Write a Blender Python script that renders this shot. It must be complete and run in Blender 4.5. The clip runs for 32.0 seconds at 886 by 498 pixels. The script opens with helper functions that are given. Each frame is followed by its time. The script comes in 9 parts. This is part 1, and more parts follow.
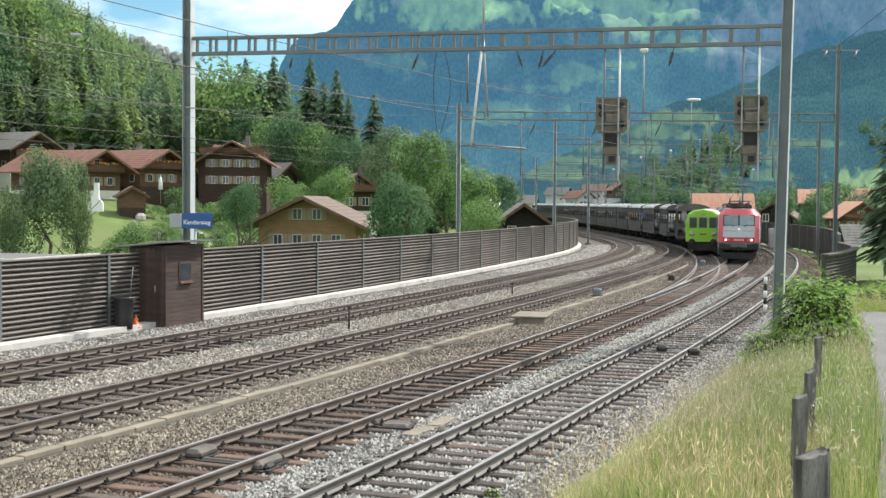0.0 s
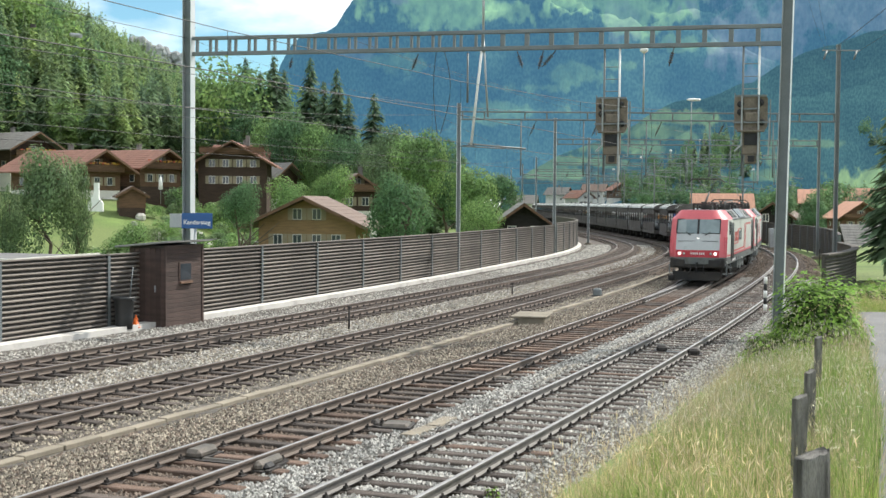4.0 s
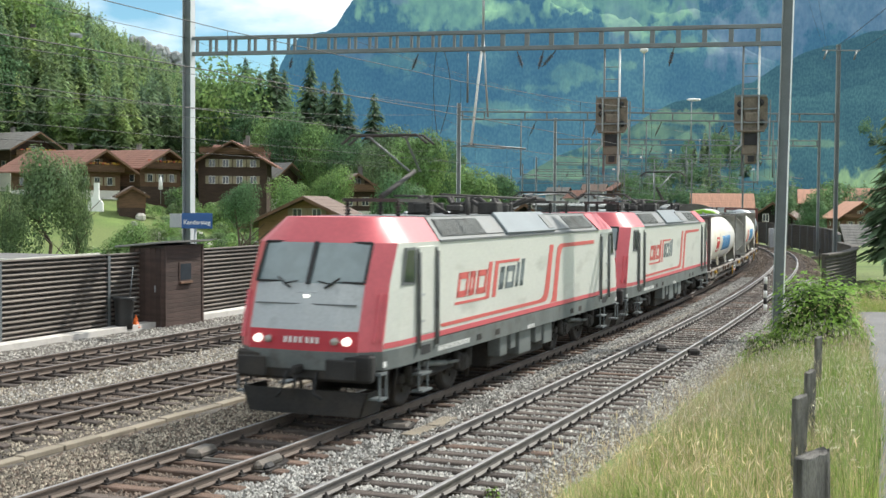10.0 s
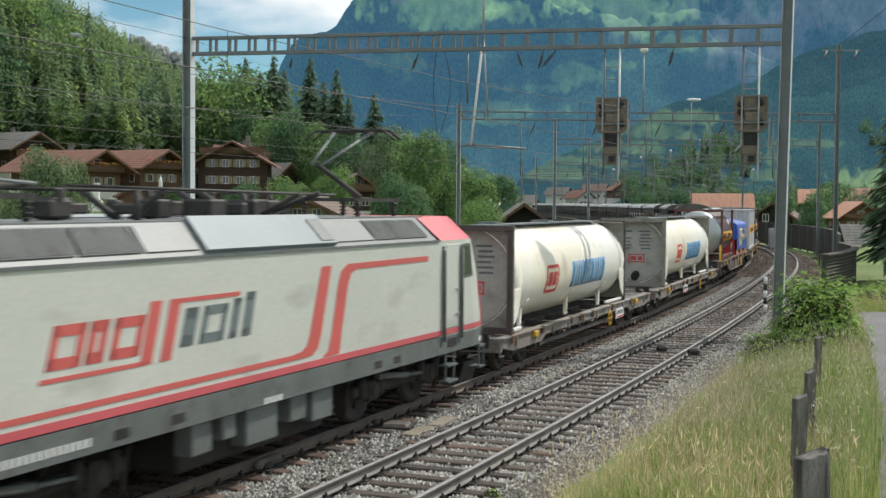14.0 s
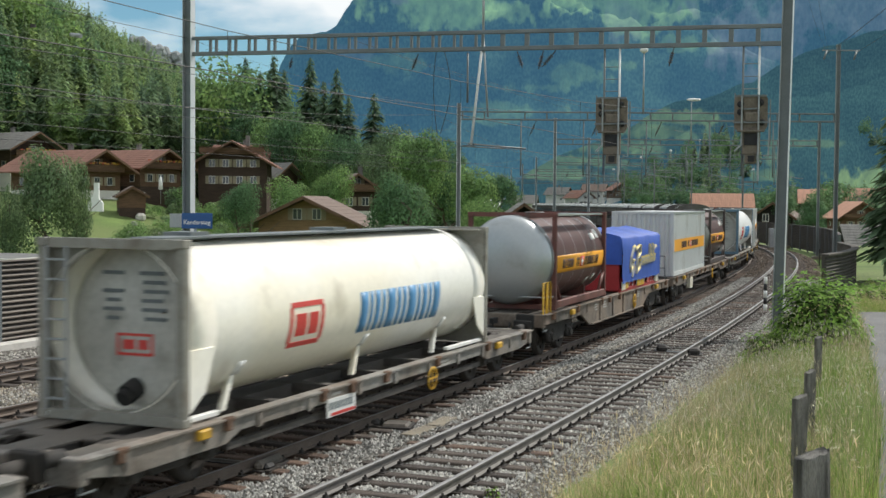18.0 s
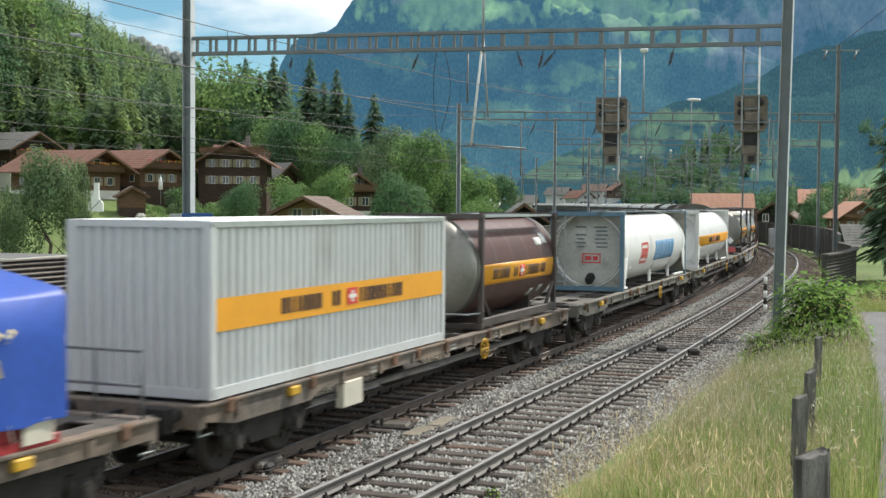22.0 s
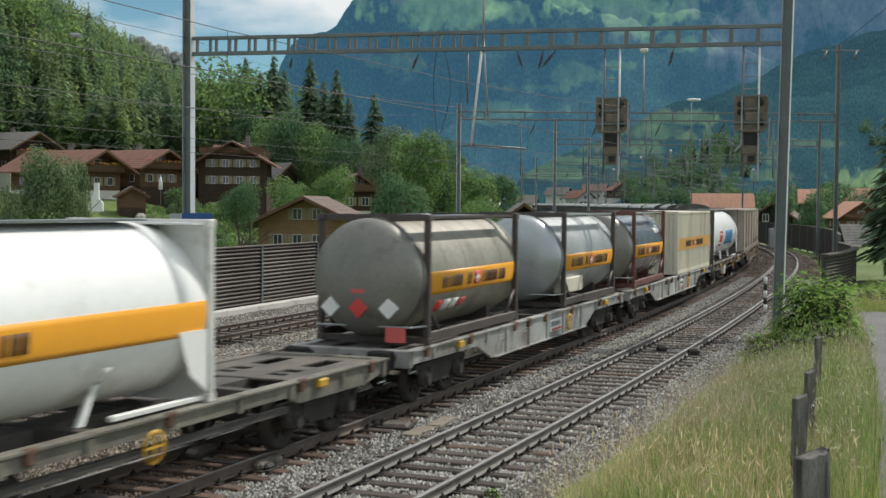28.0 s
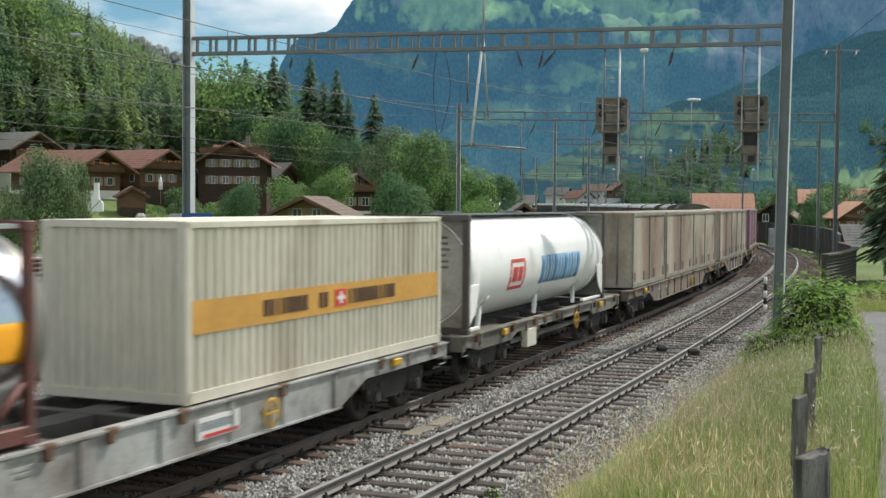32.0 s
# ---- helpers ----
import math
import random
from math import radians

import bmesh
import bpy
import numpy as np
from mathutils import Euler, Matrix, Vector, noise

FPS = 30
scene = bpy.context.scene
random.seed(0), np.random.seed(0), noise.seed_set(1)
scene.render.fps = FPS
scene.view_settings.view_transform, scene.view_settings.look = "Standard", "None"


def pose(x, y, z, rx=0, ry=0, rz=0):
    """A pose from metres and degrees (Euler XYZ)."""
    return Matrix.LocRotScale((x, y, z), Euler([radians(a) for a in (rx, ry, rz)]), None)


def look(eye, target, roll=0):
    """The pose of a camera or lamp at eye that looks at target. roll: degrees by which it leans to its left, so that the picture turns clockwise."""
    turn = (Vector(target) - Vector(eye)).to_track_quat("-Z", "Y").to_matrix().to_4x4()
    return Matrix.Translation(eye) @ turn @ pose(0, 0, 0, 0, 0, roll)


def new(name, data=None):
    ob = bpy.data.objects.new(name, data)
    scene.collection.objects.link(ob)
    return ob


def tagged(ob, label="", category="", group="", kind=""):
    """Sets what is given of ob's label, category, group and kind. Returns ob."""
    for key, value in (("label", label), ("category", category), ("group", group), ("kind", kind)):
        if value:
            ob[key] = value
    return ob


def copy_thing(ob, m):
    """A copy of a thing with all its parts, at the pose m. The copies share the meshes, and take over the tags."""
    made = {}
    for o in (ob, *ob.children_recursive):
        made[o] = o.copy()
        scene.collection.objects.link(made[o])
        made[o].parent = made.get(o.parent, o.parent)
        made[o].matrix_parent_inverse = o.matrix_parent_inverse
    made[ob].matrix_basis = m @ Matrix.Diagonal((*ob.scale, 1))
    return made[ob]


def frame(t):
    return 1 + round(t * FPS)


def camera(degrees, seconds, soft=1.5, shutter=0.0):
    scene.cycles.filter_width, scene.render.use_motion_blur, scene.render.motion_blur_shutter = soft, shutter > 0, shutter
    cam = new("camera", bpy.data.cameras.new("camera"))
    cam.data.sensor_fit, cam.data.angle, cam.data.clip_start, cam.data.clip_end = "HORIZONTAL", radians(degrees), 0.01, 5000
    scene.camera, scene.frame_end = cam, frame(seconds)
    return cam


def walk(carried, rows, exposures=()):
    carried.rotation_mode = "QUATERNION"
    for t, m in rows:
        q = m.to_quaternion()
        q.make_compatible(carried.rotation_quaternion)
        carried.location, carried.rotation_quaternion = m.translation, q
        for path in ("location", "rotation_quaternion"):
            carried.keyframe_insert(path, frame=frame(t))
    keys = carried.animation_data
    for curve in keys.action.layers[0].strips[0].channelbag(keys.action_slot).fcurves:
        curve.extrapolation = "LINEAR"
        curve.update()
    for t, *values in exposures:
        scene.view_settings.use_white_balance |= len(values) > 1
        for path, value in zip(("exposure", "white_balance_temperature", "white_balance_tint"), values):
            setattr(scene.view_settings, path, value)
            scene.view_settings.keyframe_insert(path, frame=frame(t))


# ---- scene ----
from collections import defaultdict

# ---- camera: a tripod beside the path, above the curve ----
cam = camera(38.5, 32.0, soft=1.5, shutter=0.5)
EYE = Vector((0.0, 0.0, 3.98))
VIEW = look(EYE, EYE + Vector((0, math.cos(0.03654), -math.sin(0.03654))), 0.46)
walk(cam, [(0, VIEW), (32, VIEW)],
     [(0, 0.15), (9, 0.15), (10, 0.07), (12, -0.28), (14, -0.44), (17, -0.68), (18, -0.48), (19, -0.62), (20, -0.12), (22, -0.2), (23, -0.32), (24, -0.32), (25, -0.62), (27, -0.64), (28, -0.66), (29, 0.02), (30, -0.12), (31, -0.28), (32, -0.42)])

# ---- daylight ----
SUN_DIR = Vector((0.506, 0.477, 0.719)).normalized()
world = bpy.data.worlds.new("sky")
scene.world = world
world.use_nodes = True
wn, wl = world.node_tree.nodes, world.node_tree.links
sky = wn.new("ShaderNodeTexSky")
sky.sky_type, sky.sun_disc = "NISHITA", False
sky.sun_elevation = math.asin(SUN_DIR.z)
sky.sun_rotation = math.atan2(SUN_DIR.x, SUN_DIR.y)
sky.altitude = 1200
wc = wn.new("ShaderNodeTexCoord")
wmap = wn.new("ShaderNodeMapping")
wmap.inputs["Scale"].default_value = (1.0, 1.0, 2.6)
wnoise = wn.new("ShaderNodeTexNoise")
wnoise.inputs["Scale"].default_value = 3.2
wnoise.inputs["Detail"].default_value = 9
wramp = wn.new("ShaderNodeValToRGB")
wramp.color_ramp.elements[0].position = 0.405
wramp.color_ramp.elements[1].position = 0.515
wmix = wn.new("ShaderNodeMixRGB")
wmix.inputs["Color2"].default_value = (14.6, 15.2, 15.4, 1)
wl.new(wc.outputs["Generated"], wmap.inputs["Vector"])
wl.new(wmap.outputs["Vector"], wnoise.inputs["Vector"])
wl.new(wnoise.outputs["Fac"], wramp.inputs["Fac"])
wl.new(wramp.outputs["Color"], wmix.inputs["Fac"])
wtint = wn.new("ShaderNodeMixRGB")
wtint.blend_type = "MULTIPLY"
wtint.inputs["Fac"].default_value = 1.0
wtint.inputs["Color2"].default_value = (1.0, 1.4, 1.4, 1)
wl.new(sky.outputs["Color"], wtint.inputs["Color1"])
wl.new(wtint.outputs["Color"], wmix.inputs["Color1"])
wl.new(wmix.outputs["Color"], wn["Background"].inputs["Color"])
wn["Background"].inputs["Strength"].default_value = 0.09
sun = new("sun", bpy.data.lights.new("sun", "SUN"))
sun.data.energy, sun.data.angle, sun.data.color = 5.0, radians(0.6), (1.0, 0.95, 0.87)
sun.matrix_world = look(SUN_DIR * 200, (0, 0, 0))

# ---- the line of the tracks: curvature along the curve, offsets to its right ----
K_S = (0, 20, 40, 60, 80, 100, 112, 130, 420)
K_V = (0.00136, 0.00128, 0.00147, 0.00232, 0.00462, 0.00731, 0.0034, 0.0, 0.0)
_s = np.arange(-300, 420, 0.5)
_a = 1.19539 + np.cumsum(np.interp(_s, K_S, K_V)) * 0.5
_i0 = 600
_a -= _a[_i0] - 1.19539
_x = np.cumsum(np.cos(_a)) * 0.5
_y = np.cumsum(np.sin(_a)) * 0.5
_x += 0.06203 - _x[_i0]
_y += 28.99653 - _y[_i0]
TRACK_A, TRACK_B, TRACK_D, TRACK_E = -9.95, -5.28, 0.0, 3.35


def head(s):
    return float(np.interp(s, _s, _a))


def along(s, o=0.0, z=0.0):
    a = head(s)
    return Vector((float(np.interp(s, _s, _x)) + o * math.sin(a), float(np.interp(s, _s, _y)) - o * math.cos(a), z))


def along_np(s, o, z):
    a = np.interp(s, _s, _a)
    return np.stack([np.interp(s, _s, _x) + o * np.sin(a), np.interp(s, _s, _y) - o * np.cos(a), np.broadcast_to(z, np.shape(a)) + 0.0], -1)


def place(s, o=0.0, z=0.0, turn=0.0):
    """A pose on the line: y runs along it, x to its right."""
    return Matrix.Translation(along(s, o, z)) @ Matrix.Rotation(head(s) - math.pi / 2 + radians(turn), 4, "Z")


def s_o(x, y):
    """Arrays of plan points to (s, o)."""
    x, y = np.asarray(x, float), np.asarray(y, float)
    sel = slice(400, 1440, 4)
    d = (x[..., None] - _x[sel]) ** 2 + (y[..., None] - _y[sel]) ** 2
    i = d.argmin(-1) * 4 + 400
    return _s[i] + (x - _x[i]) * np.cos(_a[i]) + (y - _y[i]) * np.sin(_a[i]), (x - _x[i]) * np.sin(_a[i]) - (y - _y[i]) * np.cos(_a[i])


# ---- mesh builder ----
class Geo:
    def __init__(self):
        self.v, self.f, self.m, self.smooth = [], [], [], []

    def add(self, vs, fs, m=0, smooth=False, mat=None):
        n = len(self.v)
        self.v += [tuple(mat @ Vector(v)) for v in vs] if mat is not None else [tuple(v) for v in vs]
        self.f += [tuple(i + n for i in f) for f in fs]
        self.m += [m] * len(fs)
        self.smooth += [smooth] * len(fs)
        return self

    def box(self, c, size, mat=None, m=0, bevel=0.0):
        x, y, z = (q / 2 for q in size)
        if not bevel:
            vs = [(c[0] + i * x, c[1] + j * y, c[2] + k * z) for i in (-1, 1) for j in (-1, 1) for k in (-1, 1)]
            fs = [(0, 1, 3, 2), (4, 6, 7, 5), (0, 4, 5, 1), (2, 3, 7, 6), (0, 2, 6, 4), (1, 5, 7, 3)]
            return self.add(vs, fs, m, False, mat)
        b = min(bevel, x * 0.9, y * 0.9, z * 0.9)
        vs, idx = [], {}
        for i in (-1, 1):
            for j in (-1, 1):
                for k in (-1, 1):
                    for ax, p in enumerate(((x, y - b, z - b), (x - b, y, z - b), (x - b, y - b, z))):
                        idx[i, j, k, ax] = len(vs)
                        vs.append((c[0] + i * p[0], c[1] + j * p[1], c[2] + k * p[2]))
        fs = []
        ring = [(-1, -1), (1, -1), (1, 1), (-1, 1)]
        for sgn in (-1, 1):
            o = ring if sgn > 0 else ring[::-1]
            fs.append([idx[sgn, j, k, 0] for j, k in o])
            fs.append([idx[k, sgn, j, 1] for j, k in o])
            fs.append([idx[j, k, sgn, 2] for j, k in o])
        for p in (-1, 1):
            for q in (-1, 1):
                f = [idx[p, q, -1, 0], idx[p, q, 1, 0], idx[p, q, 1, 1], idx[p, q, -1, 1]]
                fs.append(f if p * q < 0 else f[::-1])
                f = [idx[p, -1, q, 0], idx[p, 1, q, 0], idx[p, 1, q, 2], idx[p, -1, q, 2]]
                fs.append(f if p * q > 0 else f[::-1])
                f = [idx[-1, p, q, 1], idx[1, p, q, 1], idx[1, p, q, 2], idx[-1, p, q, 2]]
                fs.append(f if p * q < 0 else f[::-1])
                for r in (-1, 1):
                    f = [idx[p, q, r, 0], idx[p, q, r, 1], idx[p, q, r, 2]]
                    fs.append(f if p * q * r > 0 else f[::-1])
        return self.add(vs, fs, m, False, mat)

    def tube(self, a, b, r0, r1=None, n=10, m=0, caps=True, mat=None, smooth=True):
        a, b = Vector(a), Vector(b)
        r1 = r0 if r1 is None else r1
        q = (b - a).to_track_quat("Z", "Y")
        vs = []
        for p, r in ((a, r0), (b, r1)):
            vs += [p + q @ Vector((r * math.cos(t), r * math.sin(t), 0)) for t in (2 * math.pi * i / n for i in range(n))]
        self.add(vs, [(i, (i + 1) % n, n + (i + 1) % n, n + i) for i in range(n)], m, smooth and n > 5, mat)
        if caps:
            self.f += [tuple(len(self.v) - 2 * n + i for i in reversed(range(n))), tuple(len(self.v) - n + i for i in range(n))]
            self.m += [m, m]
            self.smooth += [False, False]
        return self

    def prism(self, outline, lo, hi, axis="y", m=0, mat=None, caps=True):
        """An outline of (u, v) pairs drawn out between lo and hi along an axis: y takes (x, z), x takes (y, z), z takes (x, y)."""
        n = len(outline)
        at = {"y": lambda u, v, t: (u, t, v), "x": lambda u, v, t: (t, u, v), "z": lambda u, v, t: (u, v, t)}[axis]
        vs = [at(u, v, lo) for u, v in outline] + [at(u, v, hi) for u, v in outline]
        fs = [(i, (i + 1) % n, n + (i + 1) % n, n + i) for i in range(n)]
        if caps:
            fs += [tuple(reversed(range(n))), tuple(range(n, 2 * n))]
        return self.add(vs, fs, m, False, mat)

    def lathe(self, rows, n=20, axis="y", m=0, mat=None, close=True):
        """Rings of (radius, place along the axis)."""
        vs = []
        for r, t in rows:
            for i in range(n):
                a = 2 * math.pi * i / n
                c, s = r * math.cos(a), r * math.sin(a)
                vs.append({"y": (c, t, s), "x": (t, c, s), "z": (c, s, t)}[axis])
        fs = [(k * n + i, k * n + (i + 1) % n, (k + 1) * n + (i + 1) % n, (k + 1) * n + i) for k in range(len(rows) - 1) for i in range(n)]
        if close:
            fs += [tuple(reversed(range(n))), tuple(range((len(rows) - 1) * n, len(rows) * n))]
        return self.add(vs, fs, m, True, mat)

    def wire(self, points, r, n=4, m=0):
        pts = [Vector(q) for q in points]
        vs = []
        for i, q in enumerate(pts):
            d = (pts[min(i + 1, len(pts) - 1)] - pts[max(i - 1, 0)]).to_track_quat("Z", "Y")
            vs += [q + d @ Vector((r * math.cos(t), r * math.sin(t), 0)) for t in (2 * math.pi * k / n for k in range(n))]
        return self.add(vs, [(i * n + k, i * n + (k + 1) % n, (i + 1) * n + (k + 1) % n, (i + 1) * n + k) for i in range(len(pts) - 1) for k in range(n)], m, n > 5)

    def mesh(self, name, mats):
        me = bpy.data.meshes.new(name)
        me.from_pydata(self.v, [], self.f)
        for q in mats if isinstance(mats, (list, tuple)) else [mats]:
            me.materials.append(q)
        me.polygons.foreach_set("material_index", self.m)
        me.polygons.foreach_set("use_smooth", self.smooth)
        bm = bmesh.new()
        bm.from_mesh(me)
        bmesh.ops.recalc_face_normals(bm, faces=bm.faces)
        bm.to_mesh(me)
        bm.free()
        return me


def part(name, geo, mats, parent, label="", m=None):
    ob = new(name, geo.mesh(name, mats) if isinstance(geo, Geo) else geo)
    ob.parent = parent
    if m is not None:
        ob.matrix_basis = m
    if label:
        ob["label"] = label
    return ob


def thing(name, m, label, category, group="", kind=""):
    ob = new(name)
    ob.empty_display_size = 0.2
    ob.matrix_basis = m
    return tagged(ob, label, category, group, kind)


def solo(name, geo, mats, label, category, m=None, group="", kind=""):
    ob = new(name, geo.mesh(name, mats) if isinstance(geo, Geo) else geo)
    if m is not None:
        ob.matrix_basis = m
    return tagged(ob, label, category, group, kind)


def np_mesh(name, v, f, mats, mi=None, smooth=False):
    """A mesh out of numpy arrays of triangles or quads."""
    me = bpy.data.meshes.new(name)
    v, f = np.asarray(v, np.float32), np.asarray(f, np.int32)
    me.vertices.add(len(v))
    me.vertices.foreach_set("co", v.ravel())
    k = f.shape[1]
    me.loops.add(f.size)
    me.loops.foreach_set("vertex_index", f.ravel())
    me.polygons.add(len(f))
    me.polygons.foreach_set("loop_start", np.arange(0, f.size, k, dtype=np.int32))
    me.polygons.foreach_set("loop_total", np.full(len(f), k, np.int32))
    for q in mats if isinstance(mats, (list, tuple)) else [mats]:
        me.materials.append(q)
    if mi is not None:
        me.polygons.foreach_set("material_index", np.asarray(mi, np.int32))
    me.polygons.foreach_set("use_smooth", np.full(len(f), smooth))
    me.update(calc_edges=True)
    return me


def strewn(rng, v, f, pos, scale, rz, tilt=None):
    """Many turned and scaled copies of one small mesh, joined."""
    n, k = len(pos), len(v)
    c, s = np.cos(rz)[:, None], np.sin(rz)[:, None]
    sc = scale if scale.ndim == 2 else np.repeat(scale[:, None], 3, 1)
    x, y, z = (v[None, :, i] * sc[:, None, i] for i in range(3))
    if tilt is not None:
        ct, st = np.cos(tilt)[:, None], np.sin(tilt)[:, None]
        y, z = ct * y - st * z, st * y + ct * z
    out = np.stack([c * x - s * y, s * x + c * y, z], -1) + pos[:, None, :]
    return out.reshape(-1, 3), (f[None] + (np.arange(n) * k)[:, None, None]).reshape(-1, f.shape[1])


# ---- materials ----
def material(name, color, rough=0.7, metal=0.0, spread=0.25, scale=3.0, fine=40.0, bump=0.15, second=None, dirt=0.0, dirt_color=(0.06, 0.05, 0.04), by_object=0.0, by_island=0.0, stretch=(1, 1, 1), glow=None, spec=0.5, coords="Object", second_scale=None):
    m = bpy.data.materials.new(name)
    m.use_nodes = True
    n, l = m.node_tree.nodes, m.node_tree.links
    b = n["Principled BSDF"]
    b.inputs["Roughness"].default_value, b.inputs["Metallic"].default_value = rough, metal
    b.inputs["Specular IOR Level"].default_value = spec
    tc = n.new("ShaderNodeTexCoord")
    mp = n.new("ShaderNodeMapping")
    mp.inputs["Scale"].default_value = stretch
    l.new(tc.outputs[coords], mp.inputs["Vector"])

    def noise_at(s, detail=5.0):
        t = n.new("ShaderNodeTexNoise")
        t.inputs["Scale"].default_value, t.inputs["Detail"].default_value = s, detail
        l.new(mp.outputs["Vector"], t.inputs["Vector"])
        return t.outputs["Fac"]

    def ramp(src, lo, hi, a, z):
        r = n.new("ShaderNodeValToRGB")
        r.color_ramp.elements[0].position, r.color_ramp.elements[1].position = lo, hi
        r.color_ramp.elements[0].color, r.color_ramp.elements[1].color = a, z
        l.new(src, r.inputs["Fac"])
        return r.outputs["Color"]

    def mix(kind, fac, a, z):
        x = n.new("ShaderNodeMixRGB")
        x.blend_type = kind
        for i, q in ((0, fac), (1, a), (2, z)):
            if isinstance(q, (int, float)):
                x.inputs[i].default_value = q
            elif isinstance(q, tuple):
                x.inputs[i].default_value = (*q, 1) if len(q) == 3 else q
            else:
                l.new(q, x.inputs[i])
        return x.outputs["Color"]

    big = noise_at(scale)
    small = noise_at(fine, 3.0)
    lo, hi = 1 - spread, 1 + spread
    col = mix("MULTIPLY", 1.0, color, ramp(big, 0.3, 0.7, (lo, lo, lo, 1), (hi, hi, hi, 1)))
    if second:
        col = mix("MIX", ramp(noise_at(second_scale or scale * 0.6), 0.42, 0.62, (0, 0, 0, 1), (1, 1, 1, 1)), col, second)
    lo, hi = 1 - spread * 0.7, 1 + spread * 0.7
    col = mix("MULTIPLY", 1.0, col, ramp(small, 0.3, 0.7, (lo, lo, lo, 1), (hi, hi, hi, 1)))
    for amount, node, out in ((by_object, "ShaderNodeObjectInfo", "Random"), (by_island, "ShaderNodeNewGeometry", "Random Per Island")):
        if amount:
            q = n.new(node)
            lo, hi = 1 - amount, 1 + amount
            col = mix("MULTIPLY", 1.0, col, ramp(q.outputs[out], 0, 1, (lo, lo, lo, 1), (hi, hi, hi, 1)))
    if dirt:
        d = noise_at(scale * 2.3, 8.0)
        col = mix("MIX", ramp(d, 0.62 - dirt * 0.3, 0.85 - dirt * 0.2, (0, 0, 0, 1), (0.85, 0.85, 0.85, 1)), col, dirt_color)
    l.new(col, b.inputs["Base Color"])
    if bump:
        bp = n.new("ShaderNodeBump")
        bp.inputs["Strength"].default_value, bp.inputs["Distance"].default_value = bump, 0.02
        l.new(small, bp.inputs["Height"])
        l.new(bp.outputs["Normal"], b.inputs["Normal"])
    if glow:
        b.inputs["Emission Color"].default_value, b.inputs["Emission Strength"].default_value = (*glow[0], 1), glow[1]
    return m


M = {}
M["rail_grey"] = material("grey-brown rail web", (0.17, 0.16, 0.15), 0.65, 0.3, 0.25, 2, 60)
M["rail_side"] = material("rusty rail", (0.155, 0.125, 0.105), 0.75, 0.3, 0.25, 2, 60)
M["rail_top"] = material("worn rail head", (0.25, 0.25, 0.25), 0.6, 0.5, 0.1, 2, 80, 0.02)
M["rail_top_worn"] = material("worn brownish rail head", (0.30, 0.30, 0.305), 0.55, 0.5, 0.1, 2, 80, 0.02)
M["rail_top_dull"] = material("dull rail head", (0.27, 0.25, 0.24), 0.5, 0.7, 0.15, 2, 80, 0.02)
M["sleeper"] = material("weathered sleeper", (0.085, 0.068, 0.057), 0.9, 0, 0.3, 3, 45, 0.5, by_object=0.4, stretch=(1, 6, 1))
M["sleeper_rust"] = material("rust-stained sleeper", (0.125, 0.082, 0.06), 0.9, 0, 0.3, 3, 45, 0.5, by_object=0.35, stretch=(1, 6, 1))
M["iron"] = material("dark iron", (0.05, 0.045, 0.042), 0.7, 0.4, 0.25, 5, 60)
M["ballast"] = material("ballast bed", (0.10, 0.09, 0.076), 0.95, 0, 0.6, 0.8, 11, 1.0, second=(0.085, 0.07, 0.058), second_scale=0.5)
M["ballast_rust"] = material("rust-darkened ballast bed", (0.085, 0.066, 0.054), 0.95, 0, 0.5, 0.8, 11, 1.0, second=(0.06, 0.047, 0.04), second_scale=0.5)
M["stone_pale"] = material("pale limestone ballast", (0.48, 0.46, 0.415), 0.9, 0, 0.15, 0.5, 50, 0.4, by_island=0.55)
M["stone"] = material("ballast stone", (0.40, 0.39, 0.36), 0.9, 0, 0.2, 0.5, 50, 0.4, by_island=0.75)
M["stone_tan"] = material("dusty brown ballast stone", (0.31, 0.272, 0.212), 0.9, 0, 0.2, 0.5, 50, 0.4, by_island=0.75)
M["stone_brown"] = material("rusty ballast stone", (0.165, 0.128, 0.10), 0.9, 0, 0.2, 0.5, 50, 0.4, by_island=0.7)
M["concrete"] = material("weathered concrete", (0.235, 0.205, 0.155), 0.9, 0, 0.15, 1.5, 40, 0.25, by_object=0.15, dirt=0.3, dirt_color=(0.2, 0.18, 0.15))
M["kerb"] = material("pale concrete plinth", (0.62, 0.60, 0.56), 0.9, 0, 0.1, 0.6, 40, 0.2, dirt=0.3, dirt_color=(0.35, 0.33, 0.3))
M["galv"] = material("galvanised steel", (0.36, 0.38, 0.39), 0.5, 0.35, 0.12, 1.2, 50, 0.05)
M["galv_sunlit"] = material("zinc-coated steel in a sunlit tone", (0.66, 0.68, 0.69), 0.38, 0.25, 0.08, 1.2, 50, 0.03)
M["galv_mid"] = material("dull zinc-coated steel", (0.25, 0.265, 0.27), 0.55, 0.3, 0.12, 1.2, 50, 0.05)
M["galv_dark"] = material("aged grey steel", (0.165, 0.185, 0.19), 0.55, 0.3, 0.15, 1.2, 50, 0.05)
M["barrier"] = material("grey-brown barrier slat", (0.16, 0.142, 0.124), 0.85, 0, 0.3, 0.8, 25, 0.3, by_object=0.22, stretch=(1, 0.25, 1))
M["barrier_dark"] = material("dark barrier backing", (0.07, 0.062, 0.055), 0.9, 0, 0.2, 1, 20)
M["glass"] = material("dark glass", (0.03, 0.035, 0.04), 0.08, 0, 0.05, 1, 5, 0, spec=0.8)
M["black"] = material("black rubber", (0.022, 0.022, 0.023), 0.75, 0, 0.2, 4, 60)
M["white"] = material("white paint", (0.78, 0.78, 0.76), 0.5, 0, 0.05, 2, 30, 0.03)
